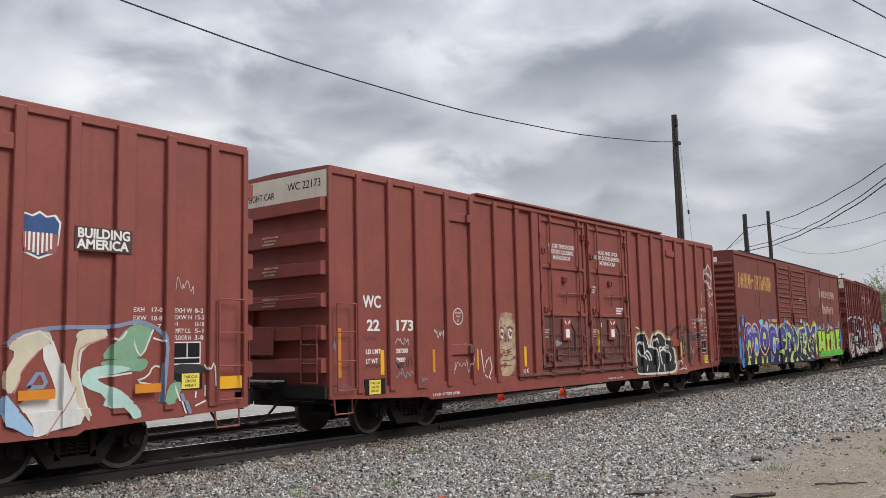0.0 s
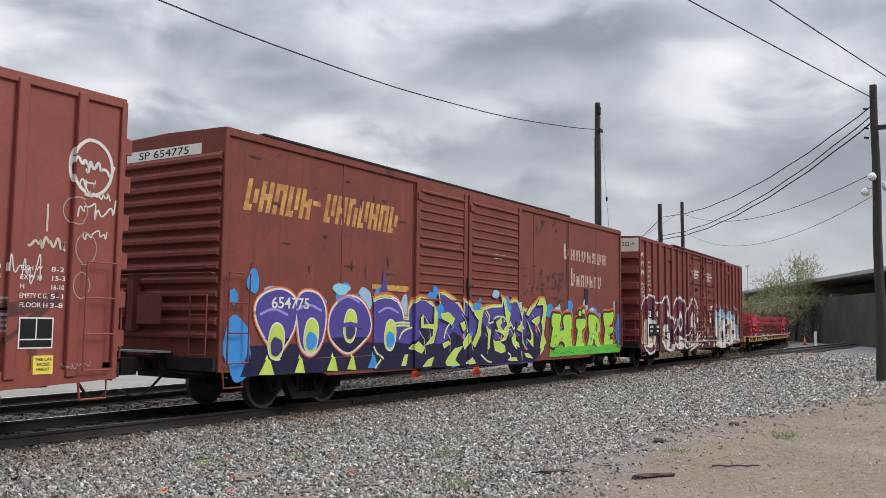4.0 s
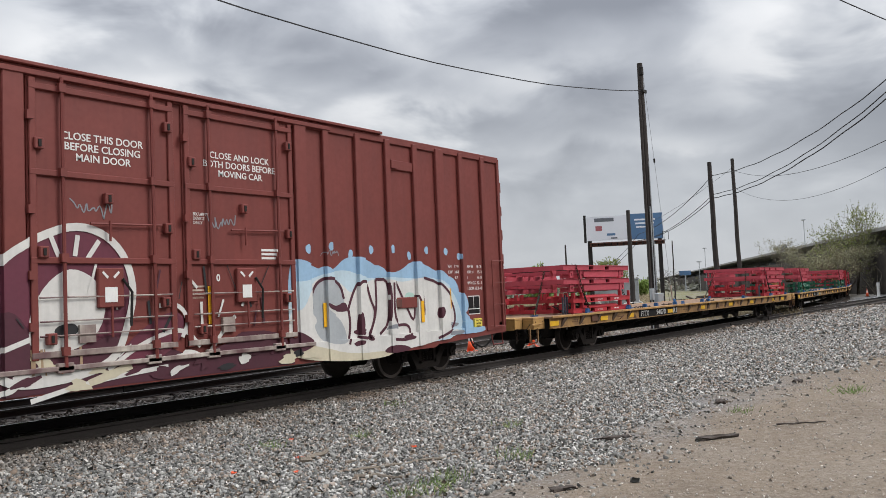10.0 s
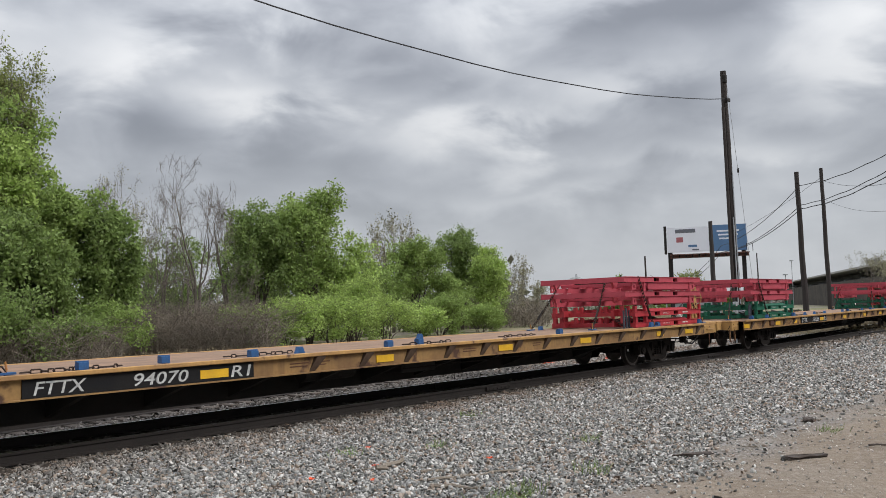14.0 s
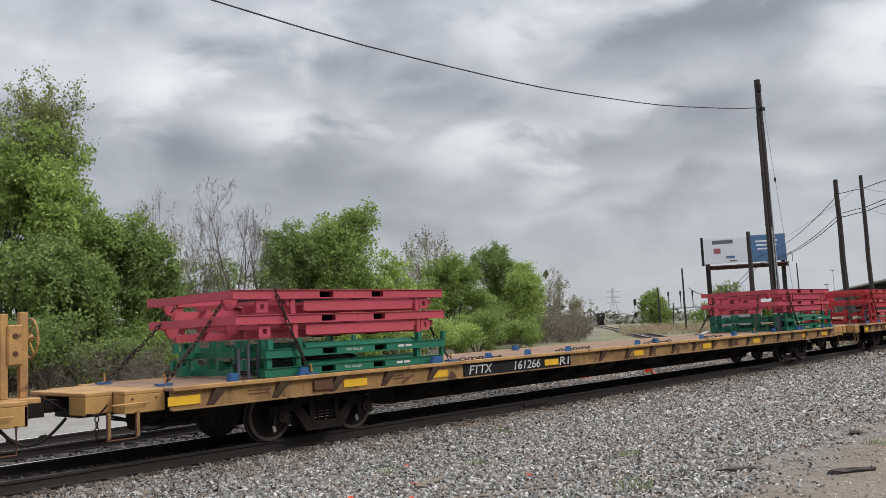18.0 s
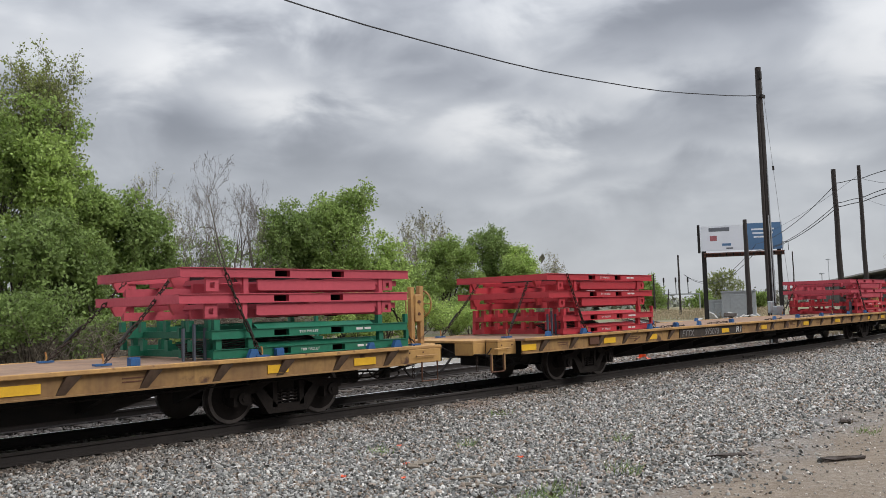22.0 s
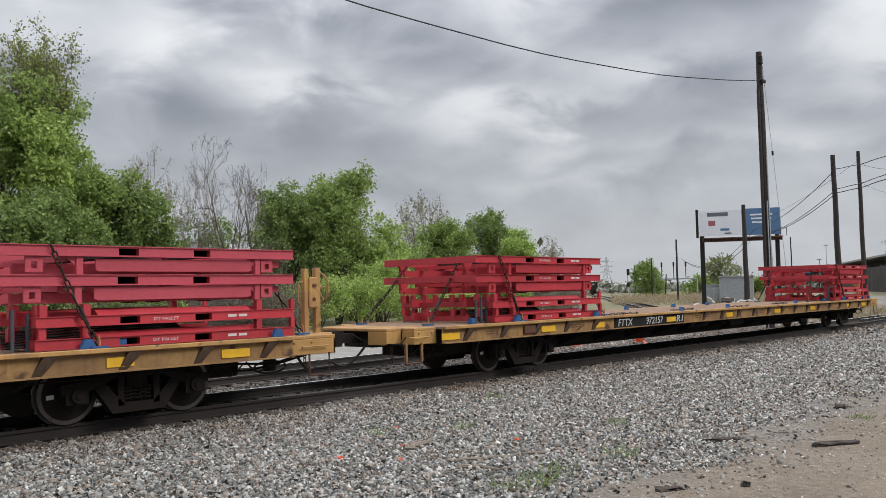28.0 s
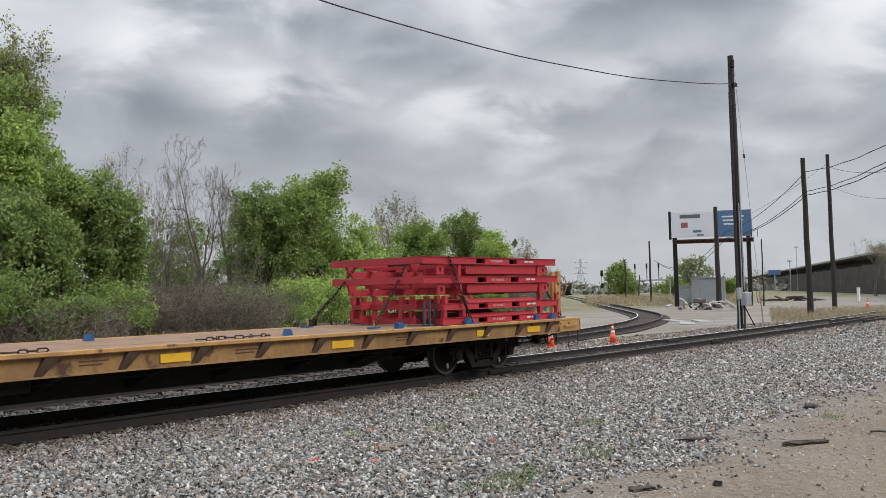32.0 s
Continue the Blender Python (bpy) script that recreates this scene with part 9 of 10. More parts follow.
# ---- trees and brush ----
def prisms(segs, sides=4):
    """A mesh of tapered prisms from rows of x, y, z, x, y, z, r0, r1."""
    a = np.array(segs, float)
    p0, p1, r0, r1 = a[:, :3], a[:, 3:6], a[:, 6], a[:, 7]
    d = p1 - p0
    d /= np.linalg.norm(d, axis=1, keepdims=True) + 1e-9
    ref = np.where(np.abs(d[:, 2:3]) < 0.9, np.array([[0, 0, 1.0]]), np.array([[1.0, 0, 0]]))
    s = np.cross(d, ref)
    s /= np.linalg.norm(s, axis=1, keepdims=True) + 1e-9
    u = np.cross(d, s)
    ang = 2 * np.pi * np.arange(sides) / sides
    ring = s[:, None] * np.cos(ang)[None, :, None] + u[:, None] * np.sin(ang)[None, :, None]
    v = np.concatenate([p0[:, None] + ring * r0[:, None, None], p1[:, None] + ring * r1[:, None, None]], 1).reshape(-1, 3)
    k = np.arange(sides)
    f = np.stack([k, (k + 1) % sides, sides + (k + 1) % sides, sides + k], 1)
    faces = (f[None] + (np.arange(len(a)) * 2 * sides)[:, None, None]).reshape(-1, 4)
    return v, faces


def quads_mesh(name, v, faces):
    me = bpy.data.meshes.new(name)
    n, m = len(v), len(faces)
    me.vertices.add(n)
    me.vertices.foreach_set("co", np.asarray(v, np.float32).ravel())
    me.loops.add(m * 4)
    me.loops.foreach_set("vertex_index", np.asarray(faces, np.int32).ravel())
    me.polygons.add(m)
    me.polygons.foreach_set("loop_start", np.arange(m, dtype=np.int32) * 4)
    me.update(calc_edges=True)
    return me


def leaf_quads(rs, centres, size):
    """Small leaf sprays, one bent pair of quads' worth each, at the given places."""
    n = len(centres)
    a = rs.normal(size=(n, 3))
    a /= np.linalg.norm(a, axis=1, keepdims=True)
    b = np.cross(a, rs.normal(size=(n, 3)))
    b /= np.linalg.norm(b, axis=1, keepdims=True) + 1e-9
    s = size * rs.uniform(0.6, 1.4, (n, 1))
    v = np.stack([centres - a * s, centres + b * s * 0.55, centres + a * s, centres - b * s * 0.55], 1).reshape(-1, 3)
    f = np.arange(n * 4).reshape(-1, 4)
    return v, f


def leafy(at, h, rad, leaf, seed, label, low=0.1, lobes=9, twigs=620, per=18, size=0.078, stems=3, name="tree", bark="bark", reach=1.0):
    """Several stems, boughs to a few rounded masses, and upward sprays of small leaves on thin twigs."""
    rs = np.random.RandomState(seed)
    t = thing(name, label, name, Matrix.Translation(at), group="trees along the line" if name == "tree" else "shrubs along the line")
    cs, rr = [], []
    for i in range(lobes):
        u = (i + rs.uniform(0.2, 0.8)) / lobes
        a = rs.uniform(0, 2 * np.pi)
        wide = rad * (np.sin(np.pi * (0.22 + 0.70 * u)) ** 0.8)
        R = rad * rs.uniform(0.30, 0.46) * (1.1 - 0.35 * u)
        d = max(0.0, wide - R) * np.sqrt(rs.uniform(0.25, 1))
        cs.append([d * np.cos(a), d * np.sin(a), min(h * (low + (1 - low) * u), h - R * 0.8)])
        rr.append(R)
    cs, rr = np.array(cs), np.array(rr)
    k = rs.choice(lobes, twigs, p=rr ** 2 / (rr ** 2).sum())
    d = rs.normal(size=(twigs, 3))
    d /= np.linalg.norm(d, axis=1, keepdims=True)
    p = cs[k] + d * (rr[k] * rs.uniform(0.25, 1.0, twigs) ** 0.6)[:, None] * np.array([1, 1, 1.05])
    p[:, 2] = np.maximum(p[:, 2], 0.15)
    way = d * 0.75 + np.array([0, 0, 0.55]) + rs.normal(size=(twigs, 3)) * 0.3
    way /= np.linalg.norm(way, axis=1, keepdims=True)
    ln = rs.uniform(0.3, 0.95, twigs) * np.clip(rad / 3.2, 0.55, 1.3) * reach
    rows = [[*p[i], *(p[i] + way[i] * ln[i]), 0.014, 0.008] for i in range(twigs)]
    for s in range(stems):
        foot = np.array([rs.normal() * 0.12 * rad, rs.normal() * 0.12 * rad, 0.0])
        for j in range(s, lobes, stems):
            q0, r0 = foot, 0.0065 * h * rs.uniform(0.7, 1.2)
            mid = foot * 0.5 + cs[j] * np.array([0.35, 0.35, 0.5]) + rs.normal(size=3) * 0.15
            rows.append([*q0, *mid, r0, r0 * 0.75])
            rows.append([*mid, *cs[j], r0 * 0.75, r0 * 0.4])
            for i in np.where(k == j)[0][::5]:
                rows.append([*(mid + (cs[j] - mid) * rs.uniform(0.2, 1.0)), *p[i], r0 * 0.3, 0.010])
    v, f = prisms(rows, 3)
    part("trunk", quads_mesh("trunk", v, f), bark, t)
    n = rs.poisson(per, twigs)
    idx = np.repeat(np.arange(twigs), n)
    c = p[idx] + way[idx] * (ln[idx] * rs.uniform(0.05, 1.1, len(idx)))[:, None] + rs.normal(size=(len(idx), 3)) * 0.085
    c[:, 2] = np.maximum(c[:, 2], 0.05)
    v, f = leaf_quads(rs, c, size)
    part("crown", quads_mesh("crown", v, f), leaf, t)
    return t


def skeleton_rows(rs, h, rad, stems, levels, kids, wander, foot, twig_from):
    """Stems that fan out from the ground and fork into fine twigs: tapered pieces, and the spots along the outer twigs."""
    rows, spots = [], []
    fan = 0.75 * rad / h

    def limb(p, d, ln, r, lev):
        for i in range(3):
            d = d + rs.normal(size=3) * wander + np.array([0, 0, 0.025])
            d = d / np.linalg.norm(d)
            q = p + d * ln / 3
            r1 = max(r * 0.9, 0.006)
            rows.append([*p, *q, r, r1])
            p, r = q, r1
            if lev >= twig_from:
                spots.append(p)
                if rs.random() < 0.6:
                    e = d * 0.6 + rs.normal(size=3) * 0.6
                    e = e / np.linalg.norm(e)
                    tw = p + e * ln * rs.uniform(0.35, 0.8)
                    rows.append([*p, *tw, max(r * 0.5, 0.006), 0.0045])
                    spots.append(tw)
                    spots.append((p + tw) / 2)
        if lev == levels:
            return
        for i in range(kids + (rs.random() < 0.5)):
            e = d + rs.normal(size=3) * np.array([0.60, 0.60, 0.36])
            limb(p, e / np.linalg.norm(e), ln * rs.uniform(0.62, 0.9), r * 0.70, lev + 1)

    for k in range(stems):
        a = 2 * np.pi * k / stems + rs.uniform(-0.6, 0.6)
        u = rs.uniform(0.5, 1.25)
        d = np.array([fan * u * np.cos(a), fan * u * np.sin(a), 1.0])
        limb(np.array([foot * np.cos(a), foot * np.sin(a), 0.0]), d / np.linalg.norm(d), h * rs.uniform(0.17, 0.27), 0.0095 * h, 0)
    rows, spots = np.array(rows), np.array(spots)
    wide = np.percentile(np.hypot(spots[:, 0], spots[:, 1]), 88)
    top = np.percentile(spots[:, 2], 95)

    def domed(q):
        """The crown keeps a rounded outline: what shoots past it is drawn in."""
        z = q[:, 2:3] / top
        z = np.where(z > 0.7, 0.7 + 0.46 * np.tanh((z - 0.7) / 0.75), z)
        w = np.hypot(q[:, 0:1], q[:, 1:2]) / wide
        k = np.where(w > 0.7, (0.7 + 0.48 * np.tanh((w - 0.7) / 0.7)) / np.maximum(w, 1e-6), 1.0)
        return np.concatenate([q[:, :2] / wide * rad * k, z * h], 1)
    rows[:, :3], rows[:, 3:6] = domed(rows[:, :3]), domed(rows[:, 3:6])
    return rows, domed(spots)


def wood(t, rows, bark):
    thick = rows[:, 6] > 0.026
    for nm, sel in (("trunk", thick), ("branchwork", ~thick)):
        if sel.any():
            v, f = prisms(rows[sel], 5 if nm == "trunk" else 3)
            part(nm, quads_mesh(nm, v, f), bark, t)


def grown(at, h, rad, leaf, seed, label, stems=4, levels=4, kids=2, per=6.0, size=0.10, low=0.10, clump=0.20, bark="bark", name="tree", wander=0.13):
    """A leafy tree: fanned stems, forked limbs, and clumps of small leaves along the outer twigs, with gaps between."""
    rs = np.random.RandomState(seed)
    t = thing(name, label, name, Matrix.Translation(at), group="trees along the line" if name == "tree" else "shrubs along the line")
    rows, spots = skeleton_rows(rs, h, rad, stems, levels, kids, wander, 0.06 * rad, 1)
    wood(t, rows, bark)
    spots = spots[spots[:, 2] > low * h]
    edge = np.hypot(spots[:, 0], spots[:, 1]) / rad + np.maximum(spots[:, 2] / h - 0.45, 0) * 1.2
    n = rs.poisson(per * np.clip(1.45 - 0.75 * edge, 0.25, 1.2) * rs.gamma(1.0, 1.0, len(spots)) * 0.95)
    c = np.repeat(spots, n, axis=0)
    c = c + rs.normal(size=c.shape) * np.array([clump, clump, clump * 0.7])
    c[:, 2] = np.maximum(c[:, 2], 0.08)
    v, f = leaf_quads(rs, c, size)
    part("crown", quads_mesh("crown", v, f), leaf, t)
    return t


def bare(at, h, rad, seed, label, levels=5, kids=2, buds=0, size=0.05, bark="twig", stems=3):
    """A leafless tree: a few stems that fork into a fan of fine twigs, with a few buds."""
    rs = np.random.RandomState(seed)
    t = thing("tree", label, "tree", Matrix.Translation(at), group="trees along the line")
    rows, spots = skeleton_rows(rs, h, rad, stems, levels, kids, 0.15, 0.05 * rad, 2)
    wood(t, rows, bark)
    if buds:
        c = np.repeat(spots[::2], buds, axis=0)
        v, f = leaf_quads(rs, c + rs.normal(size=c.shape) * 0.14, size)
        part("crown", quads_mesh("crown", v, f), "bud", t)
    return t


M["bud_green"] = leaf_mat("bud_green", (0.27, 0.30, 0.10), (0.18, 0.21, 0.07))
FRESH = "leafy tree with fresh green spring leaves"
grown(polar(70.4, 47), 13.6, 4.0, "leaf", 1, "tall " + FRESH, stems=5, levels=5, per=6.5)
grown(polar(68.6, 45), 11.8, 2.3, "leaf_bright", 3, "tall slender " + FRESH, stems=3, levels=5, per=6)
grown(polar(68.7, 48), 16.8, 2.3, "bud_green", 2, "tall slender tree with sparse pale young leaves", stems=4, levels=6, per=2.2, low=0.4, size=0.08, bark="twig")
grown(polar(74.5, 42), 11.5, 3.2, "leaf_dark", 31, "dark " + FRESH, stems=4, levels=4, per=8)
grown(polar(65.6, 45), 9.0, 2.6, "leaf", 4, "dense round " + FRESH, stems=5, levels=5, per=6)
grown(polar(63.0, 46), 8.2, 1.9, "leaf_dark", 42, "dense " + FRESH, stems=4, levels=5, per=5)
grown(polar(67.6, 43), 7.6, 2.2, "leaf_dark", 5, "dense green leafy tree by the tracks", stems=4, levels=5, per=5)
grown(polar(70.6, 41), 7.0, 2.4, "leaf_dark", 51, "dense dark green leafy tree by the tracks", stems=4, levels=4, per=8)
bare(polar(62.4, 58), 12.4, 2.0, 6, "bare grey tree with fine twigs and pale buds", buds=1, size=0.06)
bare(polar(60.9, 60), 11.0, 1.7, 61, "bare grey tree with fine twigs and pale buds", buds=1, size=0.06, stems=2)
bare(polar(57.2, 53), 12.2, 3.2, 7, "bare brown spreading tree with fine twigs", stems=3, levels=6)
bare(polar(55.2, 56), 10.6, 2.2, 73, "bare brown spreading tree with fine twigs", stems=2)
bare(polar(59.6, 55), 8.6, 2.0, 71, "bare grey young tree with fine twigs")
bare(polar(58.2, 50), 6.0, 2.2, 74, "bare brown thicket tree with fine twigs", stems=5, levels=4)
bare(polar(55.8, 49), 5.4, 2.2, 75, "bare brown thicket tree with fine twigs", stems=5, levels=4)
bare(polar(60.4, 50), 5.2, 2.0, 76, "bare brown thicket tree with fine twigs", stems=5, levels=4)
grown(polar(60.8, 64), 8.6, 2.8, "leaf_dark", 8, "dark leafy tree behind bare branches", stems=4, per=4)
grown(polar(57.6, 66), 8.4, 3.0, "leaf_dark", 9, "dark leafy tree behind bare branches", stems=4, per=3.5)
grown(polar(54.4, 66), 8.0, 2.8, "leaf", 91, "leafy tree behind bare branches", stems=4, per=4)
grown(polar(53.4, 57), 9.6, 2.7, "leaf_dark", 10, "broad green leafy tree with several stems", stems=6, levels=5, per=5, low=0.2)
grown(polar(50.2, 58), 11.0, 3.4, "leaf", 11, "broad green leafy tree with several stems", stems=8, levels=5, per=4.2, low=0.2, wander=0.10)
grown(polar(47.6, 59), 7.6, 2.2, "leaf_bright", 12, "light green leafy tree with several stems", stems=6, levels=4, per=5)
bare(polar(44.6, 80), 12.0, 2.6, 13, "bare tree with pale buds", buds=1, size=0.09, stems=4)
bare(polar(46.2, 84), 9.6, 2.2, 131, "bare tree with pale buds", buds=1, size=0.09)
bare(polar(43.2, 84), 10.0, 2.0, 132, "bare tree with pale buds", buds=1, size=0.09, stems=2)
grown(polar(42.9, 76), 8.9, 2.8, "leaf", 14, "green leafy tree in a row", stems=5, levels=5, per=5)
grown(polar(45.4, 72), 6.6, 2.6, "leaf", 141, "green leafy tree in a row", stems=5, per=7)
grown(polar(40.0, 83), 10.4, 2.5, "leaf_dark", 15, "taller dark green leafy tree in a row", stems=5, levels=5, per=5, low=0.2)
grown(polar(38.1, 80), 7.9, 2.0, "leaf_bright", 16, "bright green young tree at the end of the row", stems=5, levels=5, per=5, low=0.05)
grown(polar(41.0, 76), 5.8, 2.2, "leaf", 161, "green leafy young tree in a row", stems=5, per=6)
bare(polar(36.0, 104), 8.8, 2.2, 17, "bare grey tree beside the branch line", buds=1, size=0.08)
bare(polar(36.9, 98), 6.4, 2.2, 18, "bare grey thicket tree beside the branch line", buds=1, size=0.08)
bare(polar(34.8, 112), 5.6, 2.0, 181, "bare grey thicket tree beside the branch line", buds=1, size=0.08)
bare(polar(37.4, 92), 5.0, 2.0, 182, "bare grey thicket tree beside the branch line", buds=1, size=0.08)
# the dim understory behind them
for i, (az, d, h, r, lf) in enumerate(((74.0, 50, 6.0, 4.0, "leaf_dark"), (69.5, 54, 6.5, 4.0, "leaf_dark"), (65.5, 54, 6.0, 3.6, "leaf_dark"), (62.0, 56, 5.5, 3.6, "leaf_dark"), (58.6, 62, 4.6, 3.4, "leaf_dark"), (53.0, 64, 5.0, 3.6, "leaf_dark"), (49.6, 66, 5.4, 3.6, "leaf"), (46.6, 70, 4.8, 3.4, "leaf"), (43.6, 82, 5.4, 3.8, "leaf"), (40.6, 88, 5.2, 3.6, "leaf"), (38.2, 88, 4.4, 3.0, "leaf"))):
    leafy(polar(az, d), h, r, lf, 300 + i, "dim green thicket behind the trees", low=0.05, lobes=10, twigs=520, per=12, size=0.10, stems=5, name="shrub", reach=1.2)
# low shrubs in front of the trees
SHRUBS = ((53.0, 50, 2.9, 2.0, "leaf_bright"), (51.2, 50, 2.6, 2.0, "leaf_bright"), (49.0, 52, 3.4, 2.4, "leaf_bright"), (46.9, 55, 3.6, 2.4, "leaf_bright"), (45.0, 60, 3.0, 2.4, "leaf_bright"), (43.2, 64, 2.6, 2.4, "leaf_bright"), (41.0, 68, 2.8, 2.4, "leaf"), (39.0, 72, 2.4, 2.0, "leaf"), (54.9, 49, 2.0, 1.5, "leaf"), (62.0, 43, 2.6, 1.8, "leaf"), (65.8, 40, 2.4, 2.0, "leaf_dark"), (69.2, 38, 2.8, 2.2, "leaf_dark"), (72.8, 37, 3.0, 2.2, "leaf_dark"))
for i, (az, d, h, r, lf) in enumerate(SHRUBS):
    grown(polar(az + 0.5 * math.sin(i * 2.3), d), h * (0.85 + 0.5 * (i * 0.618 % 1)), r * (0.75 + 0.4 * (i * 0.414 % 1)), lf, 200 + i, {"leaf_bright": "light green", "leaf": "green", "leaf_dark": "dark green"}[lf] + " leafy shrub at the foot of the trees", stems=9, levels=3, per=7, size=0.075, low=0.03, name="shrub", wander=0.2)
# the far side: bush, trees by the overpass
leafy(polar(29.7, 185), 7.0, 4.4, "leaf", 20, "round green bush tree in the distance", lobes=12, twigs=900, per=14, size=0.17, name="shrub", reach=1.2)
leafy(polar(25.0, 230), 9.4, 6.5, "bud_green", 21, "pale budding tree beyond the billboard", lobes=14, twigs=900, per=12, size=0.17)
leafy(polar(26.6, 220), 4.0, 5.0, "leaf", 22, "green bush beyond the billboard", lobes=8, twigs=500, per=14, size=0.18, name="shrub")
leafy(polar(22.9, 160), 3.0, 2.2, "leaf", 221, "green bush by the relay cabinets", lobes=8, twigs=500, per=12, size=0.14, name="shrub")
bare(polar(21.2, 108), 4.6, 1.8, 231, "small bare tree beyond the pole", stems=3, levels=4)
bare(polar(14.6, 150), 9.6, 5.0, 23, "bare spreading tree before the overpass", buds=1, size=0.08, stems=4)
bare(polar(13.2, 135), 8.2, 4.2, 24, "bare spreading tree before the overpass", buds=1, size=0.08, stems=4)
leafy(polar(10.2, 118), 10.4, 4.6, "bud_green", 25, "budding tree with a yellow-green haze of leaves", lobes=13, twigs=700, per=6, size=0.09, low=0.35, reach=1.2, bark="twig")
leafy(polar(11.8, 122), 8.4, 3.6, "bud_green", 26, "budding tree with a yellow-green haze of leaves", lobes=11, twigs=450, per=6, size=0.09, low=0.35, reach=1.2, bark="twig")
bare(polar(10.8, 112), 6.6, 3.6, 27, "brown-grey bare thicket before the overpass", buds=2, size=0.09, stems=6, levels=4)
bare(polar(9.2, 114), 6.6, 3.6, 28, "brown-grey bare thicket before the overpass", buds=2, size=0.09, stems=6, levels=4)
bare(polar(12.2, 116), 5.4, 3.0, 281, "brown-grey bare thicket before the overpass", buds=2, size=0.09, stems=6, levels=4)
leafy(polar(7.0, 112), 6.4, 2.4, "bud_green", 29, "budding shrub beside the overpass", lobes=8, twigs=420, per=9, size=0.10, name="shrub")


def brush(name, label, n, region, hgt, material, seed, r=0.012, twigs=5):
    """Countless dry stems over a stretch of ground: region(rs) gives a place."""
    rs = np.random.RandomState(seed)
    rows = []
    for i in range(n):
        x, y = region(rs)
        z = -0.35
        h = hgt * rs.uniform(0.35, 1.1)
        lean = 0.28 if twigs < 3 else 0.5
        p = np.array([x, y, z])
        m = p + np.array([rs.normal() * lean, rs.normal() * lean, 1.0]) * h * 0.55
        q = m + np.array([rs.normal() * lean * 1.6, rs.normal() * lean * 1.6, 0.8]) * h * 0.45
        rows.append([*p, *m, r * 1.4, r])
        rows.append([*m, *q, r, r * 0.6])
        for k in range(twigs):
            a = p + (m - p) * rs.uniform(0.3, 1.0) if k % 2 else m + (q - m) * rs.uniform(0.0, 1.0)
            e = a + np.array([rs.normal() * 0.55, rs.normal() * 0.55, rs.uniform(-0.15, 0.55)]) * h * 0.4
            rows.append([*a, *e, r * 0.8, r * 0.45])
    v, f = prisms(rows, 3)
    o = part(name, quads_mesh(name, v, f), material)
    return tagged(o, label, "brush", kind="stuff")


def band(az0, az1, d0, d1):
    def pick(rs):
        az, d = radians(rs.uniform(az0, az1)), rs.uniform(d0, d1)
        return d * math.cos(az), d * math.sin(az)
    return pick


brush("dry_brush", "tangle of grey-brown leafless brush before the trees", 1500, band(52.5, 62.5, 45, 54), 2.9, "dry_brush", 41, 0.012, 8)
brush("dry_brush", "tangle of grey-brown leafless brush at the wood's edge", 900, band(62, 75, 37, 46), 2.2, "dry_brush", 42, 0.012, 6)
brush("dry_brush", "grey-brown brush along the branch line", 700, band(34.2, 40, 84, 112), 3.2, "dry_brush", 43, 0.018, 6)
M["dry_grass"] = mat("dry_grass", (0.36, 0.29, 0.18), (0.25, 0.2, 0.12), rough=0.95, scale=0.8, fine=6, island=0.25, bump=0)
brush("dry_grass", "tall pale dry grass below the poles", 3000, band(13.5, 20.5, 50, 72), 0.55, "dry_grass", 44, 0.010, 1)
brush("dry_grass", "pale dry grass and weeds beyond the curve", 4000, band(22, 32, 100, 180), 1.1, "dry_grass", 45, 0.02, 1)
brush("dry_grass", "low dry weeds before the brush", 2500, band(40, 74, 33, 46), 0.6, "dry_grass", 46, 0.01, 1)


def far_woods():
    """A joined, uneven line of distant woods along the horizon."""
    rs = np.random.RandomState(77)
    cs = []
    for i in range(520):
        az = rs.uniform(-4, 95)
        d = rs.uniform(330, 520) if az < 36 else rs.uniform(120, 240)
        h = (7 if az < 36 else 6.5) * rs.uniform(0.5, 1.25)
        p = np.array(polar(az, d))
        m = 90
        cs.append(p + np.stack([rs.normal(size=m) * 4.2, rs.normal(size=m) * 4.2, np.abs(rs.normal(size=m)) * h * 0.30], 1))
    c = np.concatenate(cs)
    v, f = leaf_quads(rs, c, 1.1)
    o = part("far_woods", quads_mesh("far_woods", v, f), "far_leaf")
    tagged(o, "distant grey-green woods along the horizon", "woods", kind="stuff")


# greyed, paled leaf tones: the haze of distance put into the colour
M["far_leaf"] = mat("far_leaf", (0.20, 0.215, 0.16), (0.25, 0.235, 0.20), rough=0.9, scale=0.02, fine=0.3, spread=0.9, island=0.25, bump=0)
far_woods()

